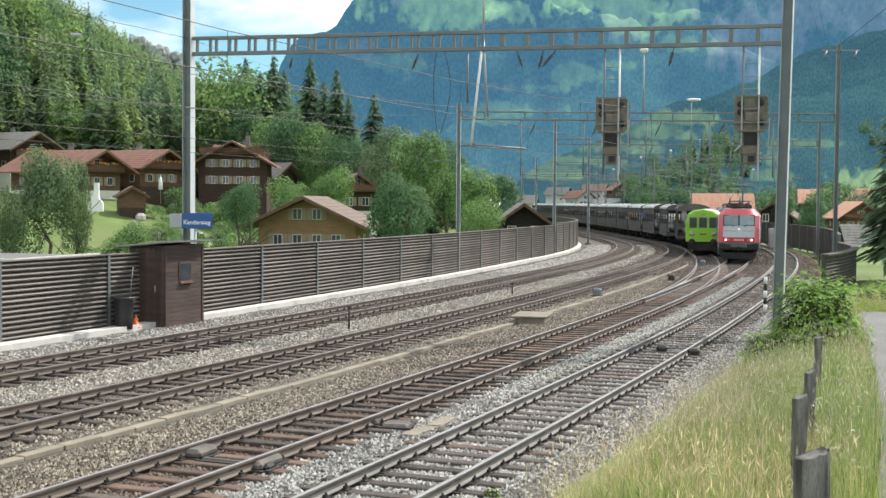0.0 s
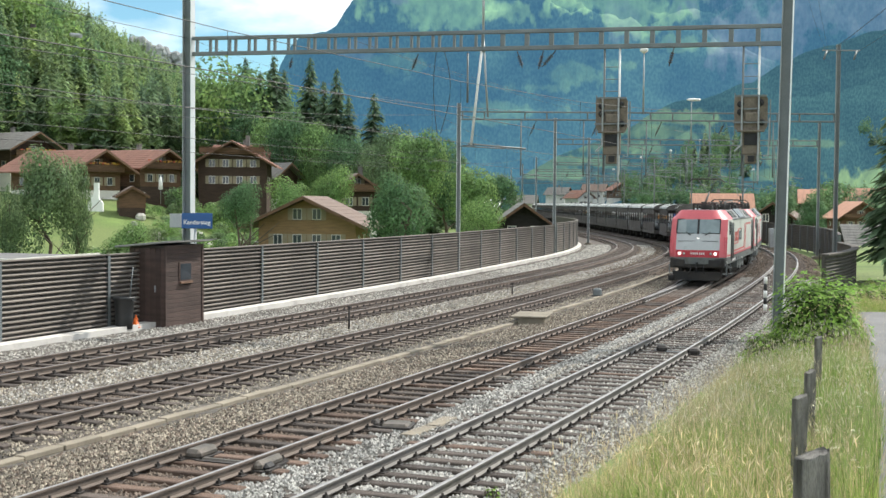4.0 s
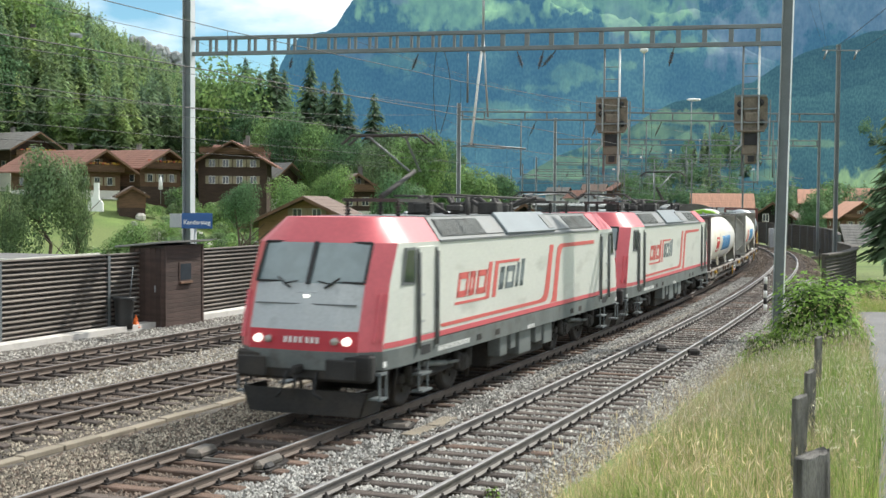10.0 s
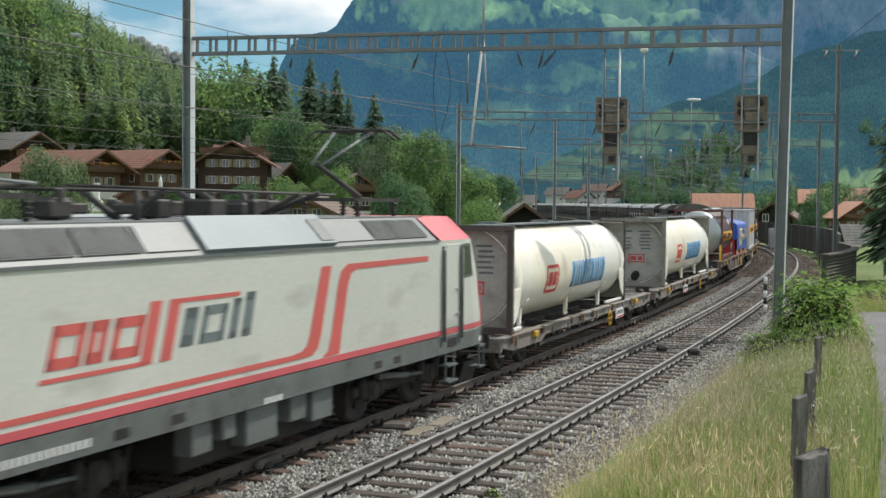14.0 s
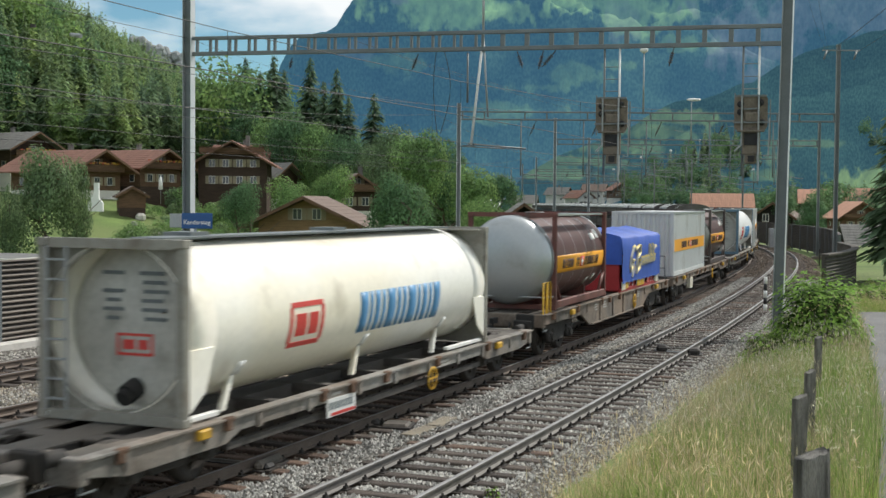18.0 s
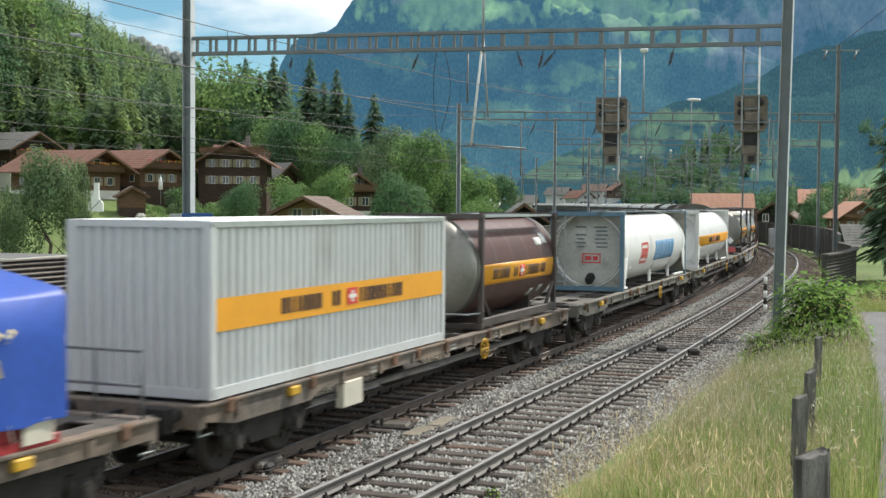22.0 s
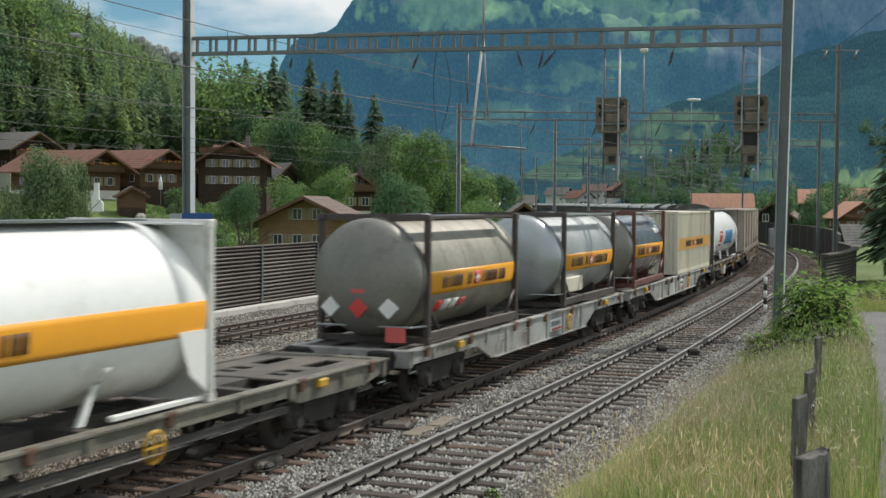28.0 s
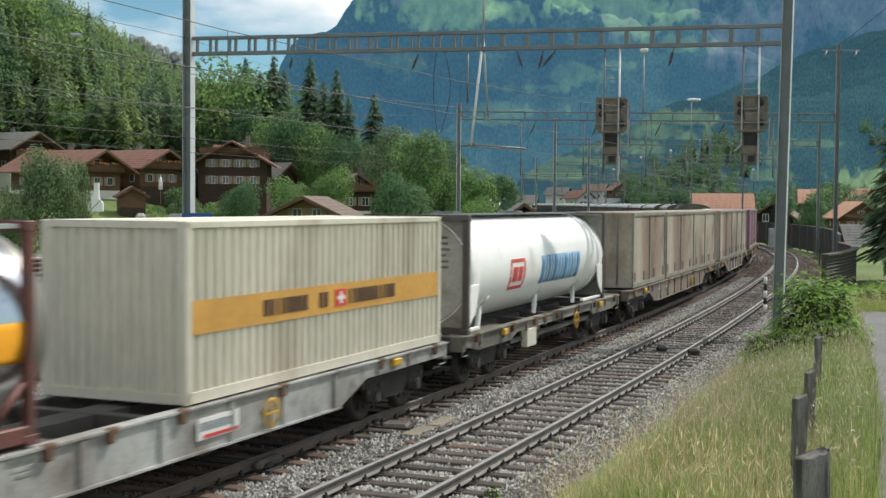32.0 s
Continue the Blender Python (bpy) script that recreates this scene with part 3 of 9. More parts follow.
# curved end of the outer barrier, with shade put into its dark colour
END = [(18.1, 60.0), (20.3, 64.0), (22.2, 68.3), (23.6, 72.5), (24.5, 76.5), (25.2, 80.5)]
t = thing("noise_barrier", Matrix(), "rounded dark end of the slatted noise barrier", "noise barrier", "noise barriers", "structure")
for (ax, ay), (bx, by) in zip(END, END[1:]):
    d = math.hypot(bx - ax, by - ay)
    m = Matrix.Translation(((ax + bx) / 2, (ay + by) / 2, 0)) @ Matrix.Rotation(math.atan2(by - ay, bx - ax) - math.pi / 2, 4, "Z")
    part("backing", Geo().box((-0.1, 0, 0.5), (0.12, d + 0.05, 2.2)), M["barrier_dark"], t, m=m)
    me = Geo().prism([(-0.03, -0.05), (0.04, -0.04), (0.07, 0), (0.04, 0.04), (-0.03, 0.05)], -d / 2, d / 2, "y").mesh("slat", M["barrier_dark"])
    for r in range(13):
        part("slat", me, None, t, m=m @ Matrix.Translation((0, 0, -0.45 + r * 0.165)))
    part("coping", Geo().box((-0.04, 0, 1.64), (0.42, d + 0.06, 0.1), bevel=0.02), M["barrier_dark"], t, m=m)

# ---- masts and gantries ----
def h_mast(name, x, y, top, rot, label, w=0.26, base=-0.4, mat="galv"):
    """A broad-flanged steel mast on a concrete foot."""
    t = thing(name, Matrix.Translation((x, y, base)) @ Matrix.Rotation(rot, 4, "Z"), label, "mast", "overhead line masts")
    h = top - base
    part("foot", Geo().box((0, 0, 0.12), (0.75, 0.75, 0.3), bevel=0.04), M["concrete"], t)
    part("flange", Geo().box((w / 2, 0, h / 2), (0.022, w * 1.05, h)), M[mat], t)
    # on plain masts this flange has sunlight put into its colour
    part("flange", Geo().box((-w / 2, 0, h / 2), (0.022, w * 1.05, h)), M["galv_sunlit" if mat == "galv" else mat], t)
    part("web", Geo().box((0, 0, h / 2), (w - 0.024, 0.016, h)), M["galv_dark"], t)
    for k in range(int(h / 1.55)):
        part("clamp", Geo().box((0, -w * 0.54, 1.4 + 1.55 * k), (w * 1.12, 0.02, 0.035)), M["galv_dark"], t)
    part("base_plate", Geo().box((0, 0, 0.29), (w * 1.7, w * 1.7, 0.04), bevel=0.01), M["galv_dark"], t)
    return t


def vierendeel(a, b, depth, label, bays=30, mat="galv_dark", chord=0.14, pairs=False):
    """A ladder-like beam between two points at its lower chord."""
    a, b = Vector(a), Vector(b)
    d = b - a
    L = d.length
    m = Matrix.Translation(a) @ d.to_track_quat("Y", "Z").to_matrix().to_4x4()
    t = thing("gantry_beam", m, label, "gantry", "overhead line gantries")
    part("lower_chord", Geo().box((0, L / 2, 0), (0.16, L, chord), bevel=0.01), M[mat], t)
    part("upper_chord", Geo().box((0, L / 2, depth), (0.16, L, chord * 0.9), bevel=0.01), M[mat], t)
    me = Geo().box((0, 0, depth / 2), (0.10, 0.085, depth - chord)).mesh("rung", M[mat])
    broad = Geo().box((0, 0, depth / 2), (0.10, 0.15, depth - chord)).mesh("rung", M[mat])
    at = [(L * min(max(i + (0.18 if i % 2 else -0.12), 0.1), bays - 0.1) / bays, me) for i in range(bays + 1)]
    if pairs:
        # single broad rungs on the near half, close pairs on the far half
        at = [(0.75 + 0.84 * i, broad) for i in range(int(L * 0.47 / 0.84))]
        y = at[-1][0] + 0.7
        while y < L - 0.3:
            at += [(y, me), (y + 0.24, me)]
            y += 0.77
    for y, mesh in at:
        part("rung", mesh, None, t, m=Matrix.Translation((0, y, 0)))
    return t, m, L


GR, GL = Vector((10.72, 40.5, 0)), Vector((-9.35, 46.6, 0))
g_rot = math.atan2(GL.y - GR.y, GL.x - GR.x)
gm = h_mast("gantry_mast", GR.x, GR.y, 15.0, g_rot - radians(3), "tall grey steel gantry mast beside the outer track", 0.32)
gm.matrix_basis = Matrix.Translation((0, 0, 0)) @ gm.matrix_basis @ Matrix.Rotation(radians(-0.9), 4, "Y")
h_mast("gantry_mast", GL.x, GL.y, 15.0, g_rot, "tall grey steel gantry mast behind the noise barrier", 0.32)
vierendeel((GR.x, GR.y, 9.12), (GL.x, GL.y, 9.33), 0.56, "grey ladder-like steel gantry beam spanning all tracks", 44, pairs=True)

# the further portals: left mast, right mast, height of the beam, depth
PORTALS = [((0.89, 75.78), (23.05, 74.6), 8.9, 0.45), ((9.14, 104.5), (30.4, 103.0), 8.8, 0.42), ((15.2, 133.0), (35.2, 130.0), 8.7, 0.4)]
for s in (135, 168, 202, 240, 285):
    PORTALS.append((tuple(along(s, -14.6))[:2], tuple(along(s, 9.0))[:2], 8.8, 0.3))
for i, (l, r, z, dep) in enumerate(PORTALS):
    rot = math.atan2(l[1] - r[1], l[0] - r[0])
    # left masts carry the sun-brightened colour on both flanges
    h_mast("portal_mast", *l, z + (1.0 if i == 0 else 2.2), rot, "slender grey portal mast beside the barrier", 0.22, mat="galv_sunlit")
    h_mast("portal_mast", *r, z + (4.5 if i == 0 else 2.0), rot, "slender grey portal mast on the outer side of the curve", 0.2 if i == 0 else 0.18, mat="galv_mid")
    vierendeel((*r, z), (*l, z + 0.05), dep, "thin grey portal beam across the tracks", 12, chord=0.09)
# ---- the goods train: y runs back along it, x to the side that faces the camera, z from the rail head ----
LOCO_L = 17.75
CAB_Z = (1.0, 1.34, 1.70, 2.52, 3.24, 3.70)
CAB_Y = (-0.18, -0.20, -0.16, 0.10, 0.46, 0.74)
CAB_RING = ((0.0, -0.07), (0.62, -0.04), (1.08, 0.02), (1.41, 0.36), (1.478, 0.92))


def cab_point(i, j, end):
    z = CAB_Z[i]
    if j == 5:
        x, y = 1.49, 2.62
    else:
        x, y = CAB_RING[j][0], CAB_Y[i] + CAB_RING[j][1]
    if i == 5:
        x *= 1.06 / 1.49
        y = y + 0.25 if j == 5 else y
    return (x, y if end > 0 else LOCO_L - y, z)


def cab_part(cells, end, sides=(1, -1), soft=False):
    """Faces between levels and ring steps, on one or both sides of the nose."""
    g = Geo()
    if soft:
        spots = sorted({(i + a, j + b) for i, j in cells for a in (0, 1) for b in (0, 1)})
        for sx in sides:
            g.add([(sx * p[0], p[1], p[2]) for p in (cab_point(i, j, end) for i, j in spots)], [tuple(spots.index(q) for q in ((i, j), (i, j + 1), (i + 1, j + 1), (i + 1, j))) for i, j in cells], 0, True)
        return g
    for i, j in cells:
        q = [cab_point(i, j, end), cab_point(i, j + 1, end), cab_point(i + 1, j + 1, end), cab_point(i + 1, j, end)]
        for sx in sides:
            g.add([(sx * x, y, z) for x, y, z in q], [(0, 1, 2, 3)])
    return g


def slab_on(p00, p10, p11, p01, u0, u1, v0, v1, out, thick=0.03):
    """A thin block on a four-cornered face."""
    p00, p10, p11, p01 = map(Vector, (p00, p10, p11, p01))
    n = (p10 - p00).cross(p01 - p00).normalized() * out
    at = lambda u, v: (p00 * (1 - u) + p10 * u) * (1 - v) + (p01 * (1 - u) + p11 * u) * v
    q = [at(u0, v0), at(u1, v0), at(u1, v1), at(u0, v1)]
    return Geo().add(q + [p + n * thick for p in q], [(0, 1, 2, 3), (4, 7, 6, 5), (0, 4, 5, 1), (1, 5, 6, 2), (2, 6, 7, 3), (3, 7, 4, 0)])


WHEELS = []


def wheelset(parent, y, r, gauge=0.75):
    g = Geo()
    for q in (-1, 1):
        g.lathe([(r * 0.22, q * gauge + 0.09), (r * 0.24, q * gauge + 0.05), (r * 0.78, q * gauge + 0.04), (r * 0.80, q * gauge + 0.065), (r, q * gauge + 0.065), (r, q * gauge - 0.055), (r * 1.05, q * gauge - 0.07 * q * q), (r * 0.8, q * gauge - 0.065), (r * 0.22, q * gauge - 0.05)], 22, "x")
        for k in range(6):
            a = k * math.pi / 3
            g.box((q * gauge + q * 0.06, r * 0.5 * math.cos(a), r * 0.5 * math.sin(a)), (0.03, 0.07, 0.07))
    g.tube((-gauge, 0, 0), (gauge, 0, 0), 0.08, n=8)
    ob = part("wheelset", g, M["wheel"], parent, m=Matrix.Translation((0, y, r)))
    WHEELS.append((ob, y, r))
    return ob


def loco_bogie(t, yc):
    b = part("bogie", Geo().box((1.02, 0, 0.62), (0.16, 3.9, 0.2), bevel=0.04).box((-1.02, 0, 0.62), (0.16, 3.9, 0.2), bevel=0.04).box((0, 0, 0.6), (2.0, 0.7, 0.3), bevel=0.05)
             .box((0, 0.95, 0.5), (1.5, 0.5, 0.45)).box((0, -0.95, 0.5), (1.5, 0.5, 0.45)), M["running"], t, m=Matrix.Translation((0, yc, 0)))
    for q in (-1.3, 1.3):
        wheelset(b, q, 0.60)
        for sx in (-1, 1):
            part("axle_box", Geo().box((sx * 1.1, q, 0.6), (0.2, 0.42, 0.36), bevel=0.05).tube((sx * 1.1, q, 0.6), (sx * 1.24, q, 0.6), 0.14, n=10), M["bogie"], b)
            for e in (-0.36, 0.36):
                part("coil_spring", Geo().tube((sx * 1.1, q + e, 0.5), (sx * 1.1, q + e, 0.86), 0.1, n=9), M["bogie"], b)
    for sx in (-1, 1):
        part("damper", Geo().tube((sx * 1.2, -1.2, 0.85), (sx * 1.2, 0.1, 0.72), 0.06, n=8).tube((sx * 1.2, 0.1, 0.72), (sx * 1.2, 0.8, 0.68), 0.035, n=6), M["loco_skirt"], b)
        for q in (-1, 1):
            part("sand_pipe", Geo().tube((sx * 1.05, q * 2.05, 0.9), (sx * 0.95, q * 2.02, 0.2), 0.04, n=6), M["running"], b)
    return b


def pantograph(t, y, up, turn):
    """Base frame, lower arm, upper arm and collector head; folded or raised."""
    base = Geo()
    for sx in (-0.55, 0.55):
        base.box((sx, y, 4.02), (0.07, 1.9, 0.07))
    for dy in (-0.85, 0.85):
        base.box((0, y + dy, 4.02), (1.2, 0.07, 0.07))
    p = part("pantograph", base, M["roof_gear"], t)
    ins = Geo()
    for sx in (-0.55, 0.55):
        for dy in (-0.8, 0.8):
            for k in range(4):
                ins.tube((sx, y + dy, 3.74 + 0.065 * k), (sx, y + dy, 3.77 + 0.065 * k), 0.085, 0.06, n=8)
            ins.tube((sx, y + dy, 3.7), (sx, y + dy, 4.0), 0.04, n=6)
    part("insulator", ins, M["roof_gear"], p)
    if up:
        knee, top = (0, y + 1.35 * turn, 4.65), (0, y - 0.1 * turn, 5.30)
    else:
        knee, top = (0, y + 1.5 * turn, 4.18), (0, y - 0.55 * turn, 4.26)
    foot = (0, y - 0.4 * turn, 4.08)
    part("lower_arm", Geo().tube(foot, knee, 0.06, 0.045, n=8), M["roof_gear"], p)
    part("upper_arm", Geo().tube((-0.12, knee[1], knee[2]), (-0.4, top[1], top[2]), 0.025, n=6).tube((0.12, knee[1], knee[2]), (0.4, top[1], top[2]), 0.025, n=6), M["galv_dark"], p)
    hd = Geo()
    for dy in (-0.17, 0.17):
        hd.wire([(-0.95, top[1] + dy, top[2] - 0.14), (-0.72, top[1] + dy, top[2] + 0.04), (0.72, top[1] + dy, top[2] + 0.04), (0.95, top[1] + dy, top[2] - 0.14)], 0.028, 6)
    hd.tube((-0.4, top[1] - 0.17, top[2]), (-0.4, top[1] + 0.17, top[2]), 0.02, n=5).tube((0.4, top[1] - 0.17, top[2]), (0.4, top[1] + 0.17, top[2]), 0.02, n=5)
    part("collector_head", hd, M["roof_gear"], p)


def slanted(y, z, w, h, lean=0.0):
    return [(y, z), (y + w, z), (y + w + lean, z + h), (y + lean, z + h)]


def ring(y0, z0, w, h, b, lean):
    """A leaning letter-like frame out of four bars."""
    g = Geo()
    for pts in (slanted(y0, z0, b, h, lean), slanted(y0 + w - b, z0, b, h, lean), slanted(y0, z0, w, b, lean * b / h), slanted(y0 + lean * (1 - b / h), z0 + h - b, w, b, lean * b / h)):
        g.prism(pts, 0, 0.006, "x")
    return g


def stripe(x, left, right):
    """A thin raised strip between two edges of (y, z) pairs on the flank."""
    n = len(left)
    out = 0.006 if x > 0 else -0.006
    vs = [(x + q, y, z) for q in (0, out) for y, z in left + right]
    fs = [(k + i, k + i + 1, k + n + i + 1, k + n + i) for k in (0, 2 * n) for i in range(n - 1)]
    fs += [(a + i, a + i + 1, a + 2 * n + i + 1, a + 2 * n + i) for a in (0, n) for i in range(n - 1)]
    return Geo().add(vs, fs)


def cab_strip(z0, z1, end, sx, out=0.012):
    """A band round the cab's flank between two heights."""
    pts = []
    for j in (3, 4, 5):
        for z in (z0, z1):
            i = 1 if z >= CAB_Z[1] else 0
            q = (z - CAB_Z[i]) / (CAB_Z[i + 1] - CAB_Z[i])
            a, b = Vector(cab_point(i, j, end)), Vector(cab_point(i + 1, j, end))
            p = a.lerp(b, q)
            pts.append((sx * (p.x + out), p.y, p.z))
    return Geo().add(pts, [(0, 2, 3, 1), (2, 4, 5, 3)])


def locomotive(label, up_front, lit):
    t = thing("locomotive", Matrix(), label, "locomotive", "electric locomotives")
    L = LOCO_L
    for sx in (-1, 1):
        part("side_wall", Geo().box((sx * 1.465, L / 2, 2.33), (0.05, L - 5.2, 1.78)), M["loco_white"], t)
        part("skirt", Geo().box((sx * 1.46, L / 2, 1.18), (0.06, L - 5.2, 0.36)), M["loco_skirt"], t)
        part("red_line", Geo().box((sx * 1.482, L / 2, 1.43), (0.03, L - 5.2, 0.105)), M["loco_red"], t)
        # two stripes that run along the sill and sweep up to the cant rail
        part("swoosh", stripe(sx * 1.4925, [(2.7, 1.615), (9.2, 1.635), (9.5, 1.66), (9.68, 1.74), (9.78, 1.9), (9.86, 2.12), (10.17, 2.95)], [(2.85, 1.545), (9.5, 1.555), (9.86, 1.57), (10.03, 1.66), (10.12, 1.8), (10.2, 2.02), (10.5, 2.95)]), M["loco_stripe"], t, "faded red stripe sweeping up the side")
        part("swoosh", stripe(sx * 1.4925, [(10.2, 1.5), (10.4, 1.58), (10.5, 1.8), (10.76, 2.68), (10.87, 2.86), (11.1, 2.955), (14.5, 2.965)], [(10.78, 1.5), (10.82, 1.6), (10.86, 1.8), (11.1, 2.62), (11.2, 2.79), (11.4, 2.855), (14.5, 2.87)]), M["loco_stripe"], t, "red stripe that turns along below the cant rail")
        part("cant_rail", Geo().box((sx * 1.47, L / 2, 3.23), (0.08, L - 5.4, 0.045)), M["grille"], t)
        # sloping roof side with its panels
        slope = ((sx * 1.455, 2.75, 3.25), (sx * 1.455, L - 2.75, 3.25), (sx * 1.06, L - 2.95, 3.70), (sx * 1.06, 2.95, 3.70))
        part("roof_slope", Geo().add(slope, [(0, 1, 2, 3)]), M["loco_roof"], t)
        for u0, u1, mat in ((0.017, 0.12, "grille"), (0.126, 0.226, "grille"), (0.232, 0.33, "loco_roof"), (0.339, 0.655, "roof_blue"), (0.612, 0.648, "grille"), (0.664, 0.78, "loco_roof"), (0.787, 0.972, "grille")):
            p = slab_on(*slope, u0, u1, 0.06 if mat == "roof_blue" else 0.14, 1.06 if mat == "roof_blue" else 0.88, sx, 0.07 if mat == "roof_blue" else 0.085 if u0 == 0.612 else 0.025)
            g = part("roof_panel", p, M[mat], t)
            if mat == "grille" and u1 - u0 > 0.05:
                lou = Geo()
                for k in range(34):
                    a = u0 + (u1 - u0) * (k + 0.3) / 34
                    q = slab_on(*slope, a, a + (u1 - u0) * 0.012, 0.16, 0.84, sx, 0.04)
                    lou.add(q.v, q.f)
                tagged(part("louvre", lou, M["loco_skirt"], g), kind="stuff")
        # doors and side windows at both cabs
        for end in (1, -1):
            Y = (lambda y: y) if end > 0 else (lambda y: L - y)
            d = part("cab_door", Geo().box((sx * 1.488, Y(1.99), 2.33), (0.02, 0.70, 1.66), bevel=0.008), M["loco_white"], t)
            for dy in (1.57, 2.5):
                part("handrail", Geo().tube((sx * 1.54, Y(dy), 1.25), (sx * 1.54, Y(dy), 3.05), 0.028, n=6).box((sx * 1.5, Y(dy), 2.15), (0.012, 0.1, 1.95)), M["loco_skirt"], d)
            for z in (1.75, 2.25):
                part("door_handle", Geo().box((sx * 1.51, Y(1.74), z), (0.03, 0.2, 0.035)), M["galv"], d)
            part("side_window", Geo().prism([(Y(0.92), 2.53), (Y(1.42), 2.5), (Y(1.42), 3.1), (Y(1.08), 3.1)], sx * 1.455, sx * 1.494, "x"), M["glass"], t)
            part("window_seal", Geo().prism([(Y(0.86), 2.47), (Y(1.47), 2.45), (Y(1.47), 3.15), (Y(1.03), 3.15)], sx * 1.45, sx * 1.489, "x"), M["grille"], t)
            part("step", Geo().box((sx * 1.42, Y(1.99), 0.42), (0.22, 0.5, 0.04)).box((sx * 1.42, Y(1.99), 0.74), (0.2, 0.5, 0.04)).box((sx * 1.44, Y(1.77), 0.7), (0.03, 0.04, 0.6)).box((sx * 1.44, Y(2.21), 0.7), (0.03, 0.04, 0.6)), M["galv_dark"], t)
            part("foot_hole", Geo().box((sx * 1.482, Y(1.99), 1.2), (0.03, 0.46, 0.17)), M["black"], t)
            part("fin", Geo().prism([(Y(0.0), 1.5), (Y(0.06), 1.5), (Y(0.28), 2.35), (Y(0.24), 2.35)], sx * 1.285, sx * 1.335, "x").prism([(Y(0.11), 1.5), (Y(0.17), 1.5), (Y(0.39), 2.35), (Y(0.35), 2.35)], sx * 1.375, sx * 1.425, "x"), M["loco_red"], t)
            part("red_line", cab_strip(1.378, 1.482, end, sx), M["loco_red"], t)
        # lettering-like plain shapes
        for k, (y, z, w, h) in enumerate(((3.6, 2.06, 0.6, 0.5), (4.28, 2.06, 0.34, 0.5), (4.74, 2.06, 0.6, 0.5))):
            q = ring(y, z, w, h, 0.13, 0.16)
            part("red_emblem", Geo().add([(sx * (1.491 + v[0]), v[1], v[2]) for v in q.v], q.f), M["loco_stripe"], t)
        logo = Geo()
        for y in (5.36, 5.78):
            logo.prism([(y, 1.93), (y + 0.24, 1.93), (y + 0.48, 2.71), (y + 0.24, 2.71)], sx * 1.491, sx * 1.497, "x")
        logo.prism(slanted(6.2, 2.65, 1.5, 0.06, 0.02), sx * 1.491, sx * 1.497, "x").prism(slanted(3.5, 1.92, 2.0, 0.055, 0.02), sx * 1.491, sx * 1.497, "x")
        part("red_emblem", logo, M["loco_stripe"], t, "plain red emblem bars")
        for y, z, w, h in ((6.22, 2.07, 0.3, 0.5), (6.66, 2.07, 0.6, 0.5), (7.4, 2.07, 0.2, 0.55), (7.74, 2.07, 0.24, 0.62)):
            q = ring(y, z, w, h, 0.13 if w > 0.3 else w * 0.5, 0.17)
            part("grey_emblem", Geo().add([(sx * (1.491 + v[0]), v[1], v[2]) for v in q.v], q.f), M["grey_letters"], t, "plain grey emblem bars")
        for k in range(16):
            part("number_bar", Geo().box((sx * 1.493, 2.68 + 0.112 * k, 1.14), (0.006, 0.062, 0.1)), M["white"], t)
        for k in range(4):
            part("number_bar", Geo().box((sx * 1.493, 8.45 + 0.14 * k, 1.05), (0.006, 0.08, 0.09)), M["white"], t)
        for y, w, h in ((6.9, 0.5, 0.45), (7.6, 0.35, 0.35), (8.5, 0.9, 0.55), (9.6, 0.5, 0.4), (10.4, 0.7, 0.5)):
            part("equipment_box", Geo().box((sx * 1.25, y, 0.98 - h / 2), (0.3, w, h), bevel=0.02), M["loco_skirt"], t)
        for y in (5.0, 6.2, 12.3, 13.1):
            part("vent_box", Geo().box((sx * 1.47, y, 1.14), (0.05, 0.3, 0.13)), M["running"], t)
    part("underframe", Geo().box((0, L / 2, 1.05), (2.7, L - 0.6, 0.2)).box((0, L / 2, 0.62), (2.2, 4.2, 0.75), bevel=0.05), M["running"], t)
    part("roof", Geo().box((0, L / 2, 3.68), (2.14, L - 5.2, 0.06)), M["loco_roof"], t)
    for end in (1, -1):
        for sx in (1, -1):
            part("cab_side", cab_part([(i, j) for i in (1, 2, 3) for j in (3, 4)], end, (sx,)), M["loco_white"], t)
        part("cab_skirt", cab_part([(0, j) for j in range(5)], end), M["loco_skirt"], t)
        for sx in (1, -1):
            part("cab_corner", cab_part([(i, 2) for i in (1, 2, 3)], end, (sx,), True), M["loco_red"], t)
        part("lower_front", cab_part([(1, 0), (1, 1)], end), M["loco_dark_red"], t)
        part("front_panel", cab_part([(2, 0), (2, 1)], end), M["loco_grey"], t)
        part("windscreen", cab_part([(3, 0), (3, 1)], end), M["windscreen"], t)
        part("cab_hood", cab_part([(4, j) for j in range(5)], end, soft=True), M["loco_red"], t)
        part("hood_top", Geo().add([cab_point(5, j, end) for j in range(6)] + [(-p[0], p[1], p[2]) for p in (cab_point(5, j, end) for j in range(5, 0, -1))], [tuple(range(11))]), M["loco_red"], t)
        Y = (lambda y: y) if end > 0 else (lambda y: L - y)
        part("screen_pillar", Geo().add([(sx, Y(y), z) for z, y in ((2.5, 0.0), (3.26, 0.37)) for sx in (-0.05, 0.05)], [(0, 1, 3, 2)]).tube((-1.08, Y(0.09), 2.54), (1.08, Y(0.09), 2.54), 0.025, n=5).tube((-1.07, Y(0.46), 3.24), (1.07, Y(0.46), 3.24), 0.03, n=5).tube((1.08, Y(0.09), 2.54), (1.07, Y(0.46), 3.24), 0.03, n=5).tube((-1.08, Y(0.09), 2.54), (-1.07, Y(0.46), 3.24), 0.03, n=5), M["black"], t)
        wip = Geo()
